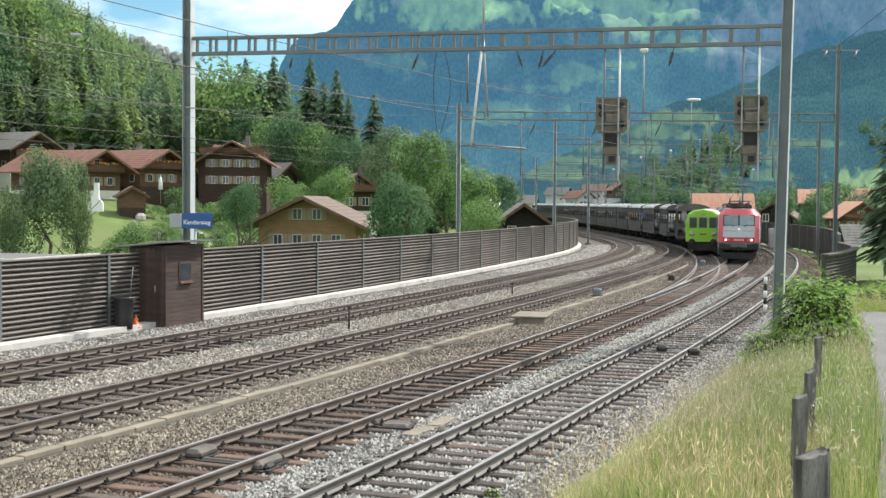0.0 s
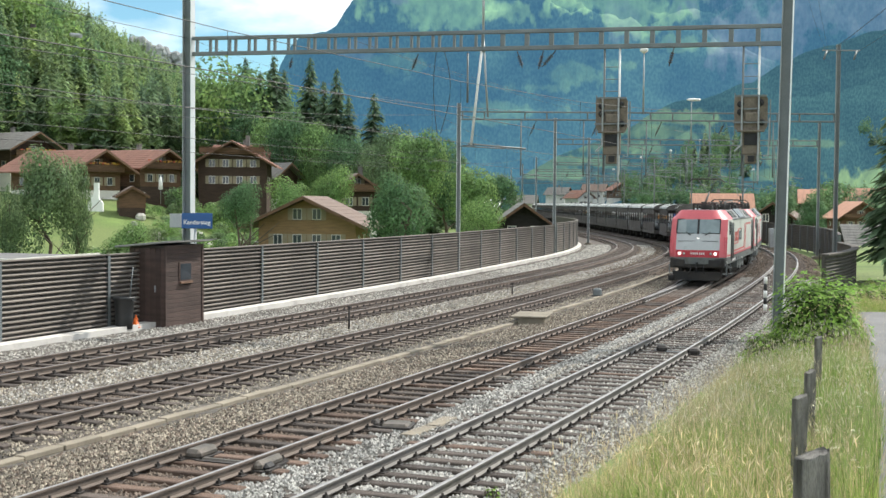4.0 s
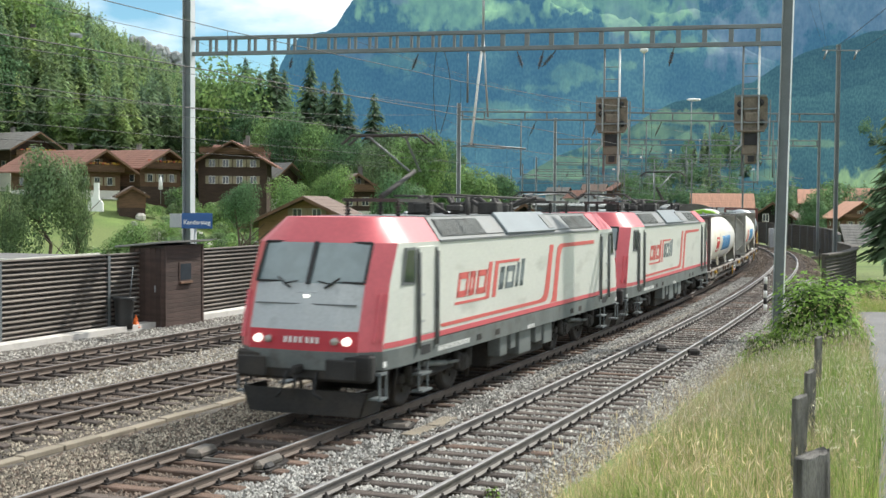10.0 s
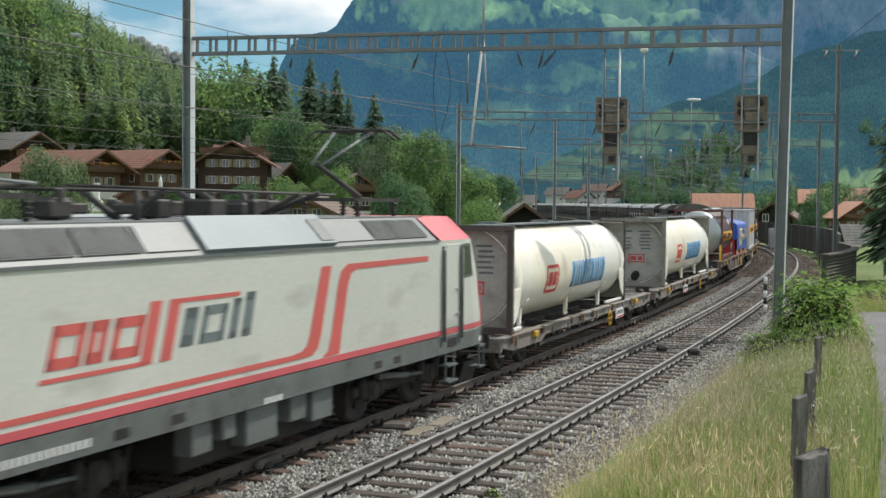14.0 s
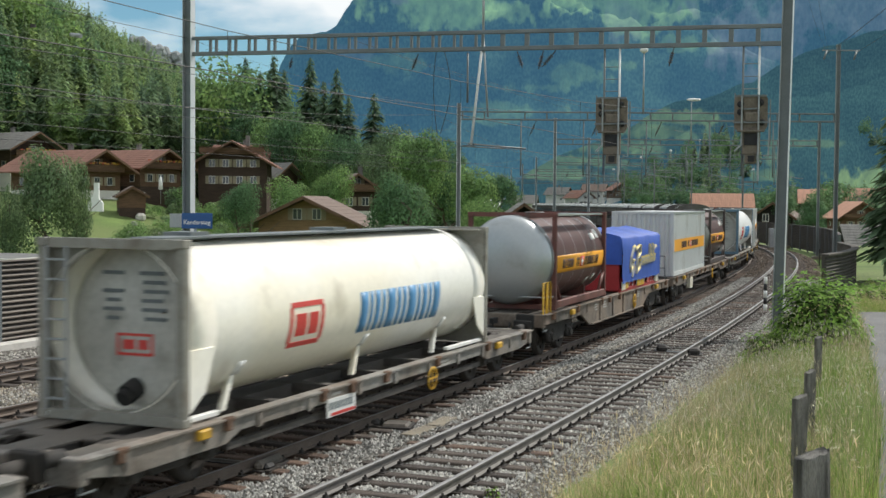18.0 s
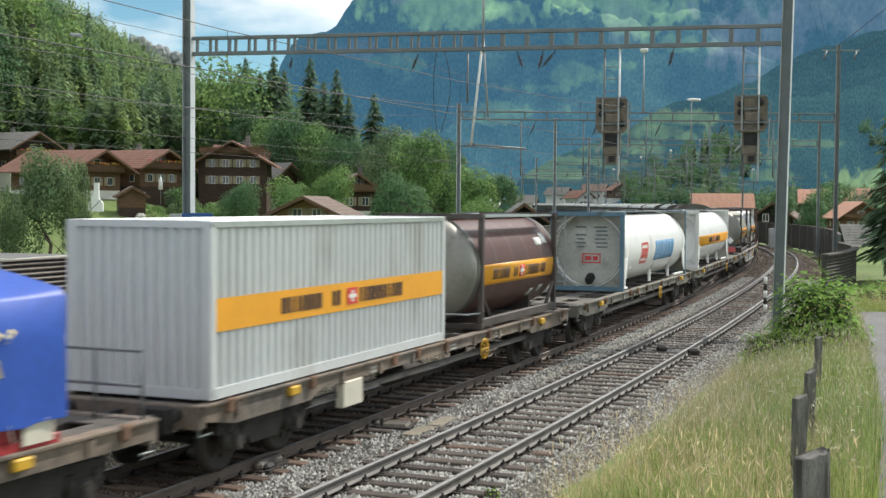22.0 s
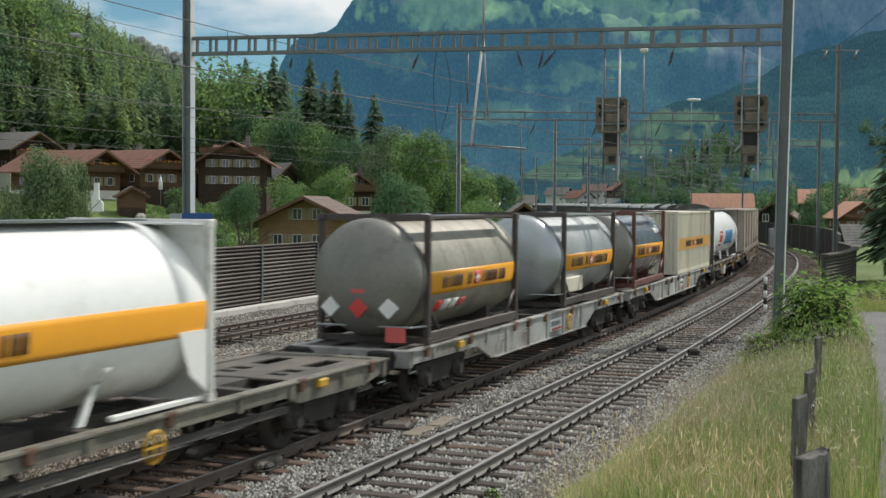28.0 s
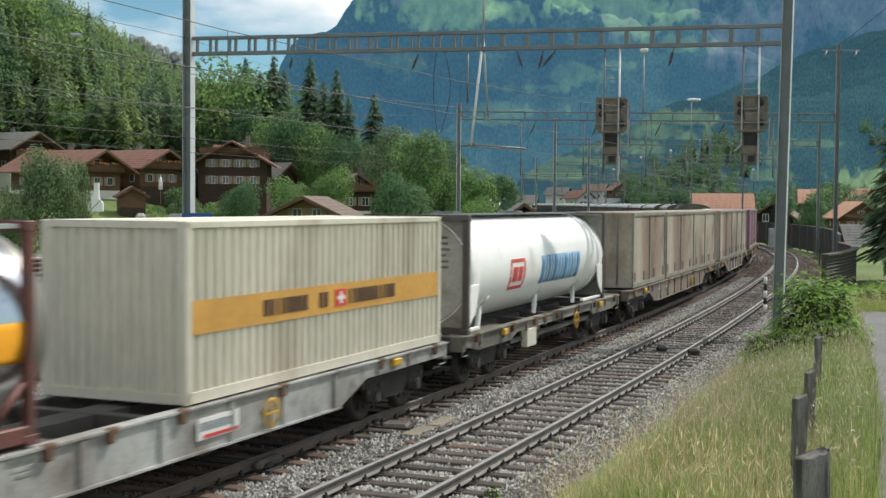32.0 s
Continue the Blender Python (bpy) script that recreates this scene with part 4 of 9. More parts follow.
        for q in (-1, 1):
            wip.tube((q * 0.35, Y(-0.02), 2.44), (q * 0.62, Y(0.05), 2.62), 0.02, n=5).tube((q * 0.5, Y(0.02), 2.50), (q * 0.2, Y(0.01), 2.56), 0.014, n=4)
        part("wiper", wip, M["black"], t)
        part("panel_seam", Geo().box((0, Y(-0.065), 2.15), (2.0, 0.03, 0.025)), M["grille"], t)
        lamp = M["lamp_lit"] if lit and end > 0 else M["lamp_off"]
        part("top_lamp", Geo().box((0, Y(0.0), 2.27), (0.16, 0.1, 0.12), bevel=0.03), lamp, t, "bright square headlamp" if lamp is M["lamp_lit"] else "unlit headlamp")
        part("lamp_surround", Geo().box((0, Y(0.03), 2.27), (0.42, 0.1, 0.24), bevel=0.03), M["galv"], t)
        for q in (-1, 1):
            part("headlamp", Geo().lathe([(0.06, -0.07), (0.075, 0.0), (0.085, 0.05)], 14, "y"), lamp, t, m=Matrix.Translation((q * 0.88, Y(-0.22), 1.52)))
            part("tail_lamp", Geo().lathe([(0.06, -0.06), (0.075, 0.05)], 12, "y"), M["lamp_off"], t, m=Matrix.Translation((q * 0.66, Y(-0.23), 1.52)))
            b = part("buffer", Geo().tube((q * 0.875, Y(0.2), 1.05), (q * 0.875, Y(-0.35), 1.05), 0.11, n=12), M["running"], t)
            part("buffer_plate", Geo().box((q * 0.875, Y(-0.44), 1.05), (0.58, 0.05, 0.36), bevel=0.02), M["running"], b)
            part("corner_step", Geo().box((q * 1.3, Y(0.15), 0.95), (0.3, 0.3, 0.05)).box((q * 1.3, Y(0.15), 0.5), (0.3, 0.3, 0.04)).box((q * 1.42, Y(0.02), 0.72), (0.03, 0.03, 0.5)).box((q * 1.42, Y(0.3), 0.72), (0.03, 0.03, 0.5)), M["galv_dark"], t)
            part("marker_plate", Geo().box((q * 1.40, Y(0.35), 1.1), (0.05, 0.34, 0.1)), M["white"], t)
        for k in range(7):
            part("number_bar", Geo().box((-0.3 + 0.1 * k + (0.03 if k > 3 else 0), Y(-0.265), 1.53), (0.05, 0.012, 0.11)), M["white"], t)
        part("buffer_beam", Geo().box((0, Y(-0.08), 1.05), (2.7, 0.25, 0.5), bevel=0.05), M["running"], t)
        part("coupling_hook", Geo().box((0, Y(-0.35), 1.02), (0.1, 0.4, 0.16), bevel=0.03).tube((0, Y(-0.45), 1.0), (0, Y(-0.5), 0.55), 0.035, n=6), M["running"], t)
        part("brake_hose", Geo().wire([(0.3, Y(-0.2), 0.95), (0.32, Y(-0.4), 0.6), (0.45, Y(-0.3), 0.5)], 0.03, 6).wire([(-0.3, Y(-0.2), 0.95), (-0.32, Y(-0.4), 0.6), (-0.45, Y(-0.3), 0.5)], 0.03, 6), M["black"], t)
        part("rail_guard", Geo().prism([(-1.25, 0.62), (1.25, 0.62), (1.12, 0.18), (-1.12, 0.18)], Y(-0.12), Y(-0.06), "y").prism([(-1.25, 0.62), (-1.2, 0.62), (-1.08, 0.18), (-1.12, 0.18)], Y(-0.12), Y(0.7), "y").prism([(1.2, 0.62), (1.25, 0.62), (1.12, 0.18), (1.08, 0.18)], Y(-0.12), Y(0.7), "y"), M["running"], t)
    pantograph(t, 3.6, up_front, 1)
    pantograph(t, L - 3.6, not up_front, -1)
    gear = Geo()
    r = random.Random(11)
    for k in range(16):
        y = 5.6 + k * 0.43
        gear.box((r.uniform(-0.6, 0.6), y, 3.86), (r.uniform(0.15, 0.5), r.uniform(0.15, 0.5), r.uniform(0.15, 0.34)), bevel=0.03)
        gear.tube((r.uniform(-0.7, 0.7), y, 3.7), (r.uniform(-0.7, 0.7), y, 4.12), 0.05, n=7)
    gear.tube((-0.4, 4.8, 4.12), (-0.4, L - 4.8, 4.12), 0.03, n=6).tube((0.5, 5.2, 4.16), (0.5, L - 5.2, 4.1), 0.025, n=6)
    part("roof_equipment", gear, M["roof_gear"], t)
    for yc in (L / 2 - 5.2, L / 2 + 5.2):
        loco_bogie(t, yc)
    return t


# ---- wagons and their loads ----
def freight_bogie(t, yc):
    b = part("bogie", Geo().box((0, 0, 0.62), (1.9, 0.5, 0.22), bevel=0.04), M["running"], t, m=Matrix.Translation((0, yc, 0)))
    for sx in (-1, 1):
        part("side_frame", Geo().prism([(-1.35, 0.62), (-0.62, 0.62), (-0.42, 0.36), (0.42, 0.36), (0.62, 0.62), (1.35, 0.62), (1.35, 0.78), (0.5, 0.82), (-0.5, 0.82), (-1.35, 0.78)], sx * 1.0 - 0.06, sx * 1.0 + 0.06, "x"), M["bogie"], b)
        for q in (-0.9, 0.9):
            part("axle_box", Geo().box((sx * 1.02, q, 0.48), (0.22, 0.3, 0.28), bevel=0.04).tube((sx * 1.1, q, 0.47), (sx * 1.17, q, 0.47), 0.11, n=9), M["bogie"], b)
            for e in (-0.24, 0.24):
                part("coil_spring", Geo().tube((sx * 1.04, q + e, 0.4), (sx * 1.04, q + e, 0.7), 0.08, n=8), M["bogie"], b)
    for q in (-0.9, 0.9):
        wheelset(b, q, 0.45)
    return b


def flat_wagon(label, length, sill, belly=True, deck=1.14, plate=None, rail=None, cream=False, rear_rail=False):
    """A container flat: side sills, cross members, pierced decking at the ends, bogies, buffers."""
    t = thing("container_wagon", Matrix(), label, "wagon", "container wagons of the goods train")
    L, zt = length, deck
    b0, b1 = 2.3, L - 2.3
    for sx in (-1, 1):
        if belly:
            prof = [(0.25, zt), (0.25, zt - 0.24), (3.9, zt - 0.26), (4.9, zt - 0.62), (L - 4.9, zt - 0.62), (L - 3.9, zt - 0.26), (L - 0.25, zt - 0.24), (L - 0.25, zt)]
        else:
            prof = [(0.25, zt), (0.25, zt - 0.2), (1.1, zt - 0.34), (3.4, zt - 0.34), (3.8, zt - 0.2), (L - 3.8, zt - 0.2), (L - 3.4, zt - 0.34), (L - 1.1, zt - 0.34), (L - 0.25, zt - 0.2), (L - 0.25, zt)]
        s = part("side_sill", Geo().prism(prof, sx * 1.2, sx * 1.26, "x"), M[sill], t)
        part("flange", Geo().box((sx * 1.2, L / 2, zt + 0.012), (0.22, L - 0.4, 0.03)), M[sill], s)
        if belly:
            part("lower_flange", Geo().box((sx * 1.22, L / 2, zt - 0.61), (0.2, L - 9.9, 0.03)), M[sill], s)
        else:
            part("lower_rail", Geo().box((sx * 1.12, L / 2, zt - 0.42), (0.1, L - 7.2, 0.1)), M["sill_dark"], s)
        r = random.Random(int(L * 10))
        for k in range(int(L / 1.6)):
            y = 1.2 + k * 1.6 + r.uniform(-0.15, 0.15)
            h = 0.57 if belly and 4.9 < y < L - 4.9 else 0.2
            part("sill_rib", Geo().box((sx * 1.275, y, zt - 0.03 - h / 2), (0.05, 0.1, h)), M[sill], s)
        for k in range(3):
            yy = 4.9 + r.uniform(0.3, L - 10.5)
            for q in range(2 if not belly else 3):
                part("data_bar", Geo().box((sx * 1.266, yy + r.uniform(0, 0.1), zt - 0.09 - 0.075 * q), (0.008, r.uniform(0.2, 0.5), 0.04)), M["data_white"], s)
        for y in (0.9, 3.4, L * 0.36, L * 0.42, L * 0.5, L * 0.64, L - 3.4, L - 0.9):
            part("container_latch", Geo().box((sx * 1.29, y, zt - 0.05), (0.1, 0.14, 0.2), bevel=0.02).box((sx * 1.3, y + 0.1, zt + 0.01), (0.07, 0.09, 0.08), bevel=0.02), M["rust"], s)
        for y in (2.75, L - 2.75):
            part("lashing_block", Geo().box((sx * 1.31, y, zt - 0.09), (0.1, 0.3, 0.14), bevel=0.02), M["yellow"], s)
        if plate:
            pl = part("notice_plate", Geo().box((sx * 1.285, plate, zt - 0.30), (0.02, 1.05, 0.3)), M["white"], s, "white notice plate with a red line")
            part("notice_line", Geo().box((sx * 1.297, plate + 0.05, zt - 0.41), (0.006, 0.9, 0.05)), M["red_mark"], pl)
            for k in range(7):
                part("notice_bar", Geo().box((sx * 1.297, plate - 0.42 + 0.13 * k, zt - 0.27), (0.006, 0.085, 0.12)), M["grey_letters"], pl)
        if cream:
            part("battery_box", Geo().box((sx * 1.22, 4.9, zt - 0.42), (0.16, 0.75, 0.44), bevel=0.015), M["box_beige"], s, "pale cream box hung from the sill")
    part("centre_sill", Geo().box((0, L / 2, zt - 0.22), (0.5, L - 0.5, 0.4)), M["sill_dark"], t)
    for k in range(int(L / 1.9)):
        part("cross_member", Geo().box((0, 1.6 + k * 1.9, zt - 0.09), (2.4, 0.22, 0.16)), M["sill_dark"], t)
    for y0 in (0.28, L - 3.28):
        for x, w in ((-0.93, 0.5), (0.0, 0.62), (0.93, 0.5)):
            part("deck_plate", Geo().box((x, y0 + 1.5, zt - 0.015), (w, 3.0, 0.03)), M["deck"], t)
        for y in (0.2, 1.35, 2.75):
            for x in (-0.495, 0.495):
                part("deck_bridge", Geo().box((x, y0 + y, zt - 0.017), (0.37, 0.42, 0.03)), M["deck"], t)
    zb = min(1.03, zt + 0.02)
    for end in (0, 1):
        Y = (lambda y: y) if not end else (lambda y: L - y)
        part("headstock", Geo().box((0, Y(0.25), zt - 0.14), (2.5, 0.18, 0.34), bevel=0.02), M[sill], t)
        for q in (-1, 1):
            b = part("buffer", Geo().tube((q * 0.875, Y(0.3), zb), (q * 0.875, Y(-0.2), zb), 0.1, n=10), M["running"], t)
            part("buffer_plate", Geo().box((q * 0.875, Y(-0.26), zb), (0.48, 0.05, 0.36), bevel=0.03), M["running"], b)
        part("coupling_hook", Geo().box((0, Y(-0.1), zb - 0.03), (0.1, 0.4, 0.14)).tube((0, Y(-0.2), zb - 0.05), (0, Y(-0.25), 0.5), 0.035, n=5), M["running"], t)
        part("grab_rail", Geo().wire([(1.22, Y(0.2), zt), (1.22, Y(0.2), zt - 0.4), (1.22, Y(0.5), zt - 0.4)], 0.02, 5), M["galv_dark"], t)
        part("brake_hose", Geo().wire([(0.35, Y(0.15), zb - 0.1), (0.38, Y(-0.2), 0.62), (0.2, Y(-0.4), 0.55)], 0.03, 6), M["black"], t)
    if rail:
        for y in (0.45, 0.85):
            part("hand_rail", Geo().wire([(1.18, y - 0.14, zt), (1.18, y - 0.14, zt + 0.82), (1.18, y + 0.14, zt + 0.82), (1.18, y + 0.14, zt)], 0.026, 6), M[rail], t)
        if rail != "yellow":
            for z in (0.42, 0.82):
                part("hand_rail", Geo().wire([(1.18, 0.31, zt + z), (-1.18, 0.31, zt + z)], 0.024, 6), M[rail], t)
    if rear_rail:
        for z in (0.45, 0.9):
            part("end_rail", Geo().wire([(-1.15, L - 0.35, zt + z), (1.15, L - 0.35, zt + z)], 0.022, 6), M["galv_dark"], t)
        for x in (-1.15, -0.4, 0.4, 1.15):
            part("end_rail", Geo().tube((x, L - 0.35, zt), (x, L - 0.35, zt + 0.9), 0.022, n=6), M["galv_dark"], t)
    part("brake_wheel", Geo().lathe([(0.2, -0.012), (0.23, -0.012), (0.23, 0.012), (0.2, 0.012)], 18, "x", close=False, mat=Matrix.Translation((1.33, L * 0.62, zt - 0.34))).box((1.33, L * 0.62, zt - 0.34), (0.02, 0.42, 0.03)).box((1.33, L * 0.62, zt - 0.34), (0.02, 0.03, 0.42)), M["yellow"], t, "yellow brake handwheel")
    part("air_tank", Geo().tube((0.3, L / 2 - 0.8, 0.5), (0.3, L / 2 + 0.8, 0.5), 0.2, n=12), M["running"], t)
    freight_bogie(t, b0)
    freight_bogie(t, b1)
    return t


def arc_patch(r, zc, y0, y1, a0, a1, n=8, lift=0.006):
    """A curved patch on the visible flank of a tank; angles in degrees up from level."""
    g = Geo()
    vs = []
    for i in range(n + 1):
        a = radians(a0 + (a1 - a0) * i / n)
        for rr in (r + lift, r - 0.01):
            vs += [(rr * math.cos(a), y0, zc + rr * math.sin(a)), (rr * math.cos(a), y1, zc + rr * math.sin(a))]
    fs = []
    for i in range(n):
        k = 4 * i
        fs += [(k, k + 1, k + 5, k + 4), (k, k + 4, k + 6, k + 2), (k + 1, k + 3, k + 7, k + 5)]
    fs += [(0, 2, 3, 1), (4 * n, 4 * n + 1, 4 * n + 3, 4 * n + 2)]
    return g.add(vs, fs, 0, True)


def band_marks(t, r, zc, y0, y1, a0, a1, flat_x=None, lo=0.21, hi=0.79):
    """Plain dark bars and a red square with a pale cross on an orange band."""
    n = 27
    am, ah = (a0 + a1) / 2, (a1 - a0) * 0.26
    for k in range(n):
        if 12 <= k <= 15 or k in (8, 9):
            continue
        y = y0 + (y1 - y0) * (lo + (hi - lo) * k / n)
        w = (y1 - y0) * (hi - lo) / n * (0.78, 0.6, 0.74, 0.42, 0.8, 0.66, 0.76)[k * 5 % 7]
        q = arc_patch(r, zc, y, y + w, am - ah, am + ah, 3, 0.012) if flat_x is None else Geo().box((flat_x, y, am), (0.012, w, ah * 2))
        part("letter_bar", q, M["band_letters"], t)
    yc = y0 + (y1 - y0) * (lo + (hi - lo) * 14 / n)
    h = 0.2
    sq = arc_patch(r, zc, yc - h, yc + h, am - ah * 1.15, am + ah * 1.15, 3, 0.013) if flat_x is None else Geo().box((flat_x + 0.002, yc, am), (0.012, 2 * h, ah * 2.3))
    part("red_square", sq, M["red_mark"], t)
    if flat_x is None:
        cr = arc_patch(r, zc, yc - h * 0.7, yc + h * 0.7, am - ah * 0.28, am + ah * 0.28, 2, 0.017)
        q = arc_patch(r, zc, yc - h * 0.2, yc + h * 0.2, am - ah * 0.85, am + ah * 0.85, 3, 0.018)
        cr.add(q.v, q.f)
    else:
        cr = Geo().box((flat_x + 0.007, yc, am), (0.012, h * 1.4, ah * 0.5)).box((flat_x + 0.008, yc, am), (0.012, h * 0.4, ah * 1.6))
    part("pale_cross", cr, M["white"], t)


def tank_shell(t, r, zc, y0, y1, mat, dome_mat, dome=0.42):
    part("shell", Geo().lathe([(r, y0), (r, y1)], 40, "y", mat=Matrix.Translation((0, 0, zc)), close=False), M[mat], t)
    for y, q in ((y0, -1), (y1, 1)):
        rows = [(r * math.cos(a) ** 0.72, y + q * dome * math.sin(a) ** 0.8) for a in (k * math.pi / 2 / 12 for k in range(12))] + [(0.02, y + q * dome)]
        part("dished_end", Geo().lathe(rows, 40, "y", mat=Matrix.Translation((0, 0, zc))), M[dome_mat], t)


def end_frame(t, y, mat, w=1.22, z0=1.17, z1=3.72, beam=0.14, diag=False, bars=True):
    g = Geo()
    for sx in (-1, 1):
        g.box((sx * (w - beam / 2), y, (z0 + z1) / 2), (beam, beam, z1 - z0), bevel=0.012)
    g.box((0, y, z1 - beam / 2), (2 * w - 2 * beam, beam * 0.9, beam)).box((0, y, z0 + beam / 2), (2 * w - 2 * beam, beam * 0.9, beam))
    f = part("end_frame", g, M[mat], t)
    if diag:
        for sx in (-1, 1):
            for za, zb in ((z1 - 0.12, z1 - 0.6), (z0 + 0.12, z0 + 0.6)):
                part("gusset", Geo().prism([(sx * w * 0.94, za), (sx * w * 0.6, za), (sx * w * 0.94, zb)], y - 0.03, y + 0.03, "y"), M[mat], f)
    for sx in (-1, 1):
        for z in (z0 + 0.06, z1 - 0.06):
            part("corner_casting", Geo().box((sx * (w - 0.08), y, z), (0.17, 0.19, 0.12), bevel=0.01), M[mat], f)
    return f


def white_tank(label, mat, frame, y_len, plate="frame_grey", band=None):
    """Forty-foot tank container: slightly conical foot, end frames with plates, legs under the shell."""
    t = thing("tank_container", Matrix(), label, "tank container", "tank containers")
    r, zc = 1.205, 2.47
    tank_shell(t, r, zc, 0.85, y_len - 0.85, mat, "tank_end" if plate == "frame_grey" else mat, 0.28)
    for ya, yb in ((0.16, 0.86), (y_len - 0.86, y_len - 0.16)):
        part("skirt", Geo().lathe([(r - 0.02, ya), (r, ya), (r, yb), (r - 0.02, yb)], 40, "y", mat=Matrix.Translation((0, 0, zc)), close=False), M[mat], t)
    for y, q in ((0.08, 1), (y_len - 0.08, -1)):
        f = end_frame(t, y, frame, diag=False)
        for sx in (-1, 1):
            arcs = [(sx * 0.02 + sx * 1.14 * math.sin(a), zc + 1.15 * math.cos(a)) for a in (math.pi * k / 12 for k in range(13))]
            part("corner_plate", Geo().prism([(sx * 0.02, 3.64), *arcs, (sx * 0.02, 1.26), (sx * 1.18, 1.26), (sx * 1.18, 3.64)], y + q * 0.09, y + q * 0.12, "y"), M[plate], f)
            low = [(y + q * 0.05, 1.3), (y + q * 0.05, 2.2), (y + q * 0.75, 2.2), (y + q * 0.5, 1.6)]
            part("side_plate", Geo().prism(low, sx * 1.165, sx * 1.195, "x"), M[mat], f)
        part("top_plate", Geo().box((0, y + q * 0.2, 3.66), (2.3, 0.3, 0.03)), M[plate], f)
    for sx in (-1, 1):
        for y in (1.77, 6.07, 9.75):
            part("leg_pad", arc_patch(r, zc, y - 0.1, y + 0.1, -41, -29, 3, 0.012) if sx > 0 else Geo().box((-0.98, y, 1.85), (0.06, 0.2, 0.2)), M["white"], t)
            part("leg", Geo().add([(sx * 0.9, y - 0.05, 1.72), (sx * 0.9, y + 0.05, 1.72), (sx * 0.99, y - 0.36, 1.2), (sx * 0.99, y - 0.46, 1.2), (sx * 0.78, y - 0.05, 1.6), (sx * 0.78, y + 0.05, 1.6), (sx * 0.91, y - 0.36, 1.2), (sx * 0.91, y - 0.46, 1.2)], [(0, 1, 2, 3), (4, 7, 6, 5), (0, 3, 7, 4), (1, 5, 6, 2), (3, 2, 6, 7), (0, 4, 5, 1)]), M[mat], t)
    for sx in (-1, 1):
        for y, w in ((y_len - 1.1, 2.2), (0.5, 1.0)):
            part("foot_rail", Geo().box((sx * 1.1, y, 1.24), (0.1, w, 0.07), bevel=0.01), M["white"], t)
    lad = Geo()
    for x in (-1.06, -0.72):
        lad.tube((x, 0.0, 1.3), (x, 0.0, 3.6), 0.022, n=5)
    for k in range(8):
        lad.tube((-1.06, 0.0, 1.45 + 0.28 * k), (-0.72, 0.0, 1.45 + 0.28 * k), 0.018, n=5)
    part("ladder", lad, M["galv"], t)
    part("walkway", Geo().box((0.2, y_len / 2, 3.71), (0.6, y_len - 1.2, 0.03)).box((0, 1.9, 3.72), (0.5, 0.5, 0.12)).box((0, y_len * 0.55, 3.72), (0.5, 0.5, 0.12)), M["galv_dark"], t)
    end = Geo()
    for k in range(6):
        end.box((0.32 + 0.03 * (k % 3), 0.57, 3.22 - 0.13 * k), (0.42 - 0.05 * (k % 2), 0.01, 0.055))
        if k != 1:
            end.box((-0.34, 0.57, 3.22 - 0.13 * k), (0.36 - 0.12 * (k % 2), 0.01, 0.055))
    tagged(part("data_lines", end, M["galv_dark"], t), kind="stuff")
    q = Geo()
    for x, z, w, h in ((0.0, 2.34, 0.58, 0.04), (0.0, 2.06, 0.58, 0.04), (-0.29, 2.2, 0.04, 0.32), (0.29, 2.2, 0.04, 0.32), (-0.1, 2.2, 0.2, 0.14), (0.14, 2.2, 0.16, 0.14)):
        q.box((x + 0.02, 0.575, z), (w, 0.012, h))
    part("end_mark", q, M["red_mark"], t, "plain red emblem bars")
    part("outlet_valve", Geo().tube((0, 0.75, 1.62), (0, 0.4, 1.5), 0.15, n=12).tube((0, 0.4, 1.5), (0, 0.3, 1.45), 0.12, n=10), M["running"], t)
    return t, r, zc


def tank_marks(t, r, zc, y_len, dim=False):
    """A red emblem and a run of blue letter-like blocks, as plain shapes."""
    g = Geo()
    y = 2.98
    for a, b, lo, hi in ((0.0, 0.1, -22, 5), (0.05, 1.1, -26, -22), (0.05, 1.1, 5, 9), (1.05, 1.15, -22, 5), (0.2, 0.55, -17, 0), (0.64, 0.95, -17, 0)):
        q = arc_patch(r, zc, y + a, y + b, lo, hi, 3, 0.008)
        g.add(q.v, q.f)
    part("red_emblem", g, M["red_mark"], t, "plain red emblem bars")
    y = 5.52
    for w in (0.3, 0.12, 0.2, 0.14, 0.34, 0.16, 0.16, 0.36, 0.14, 0.22, 0.14, 0.32):
        part("blue_bar", arc_patch(r, zc, y, y + w, -25, 9.5, 4, 0.008), M["blue_letters"], t)
        y += w + 0.095


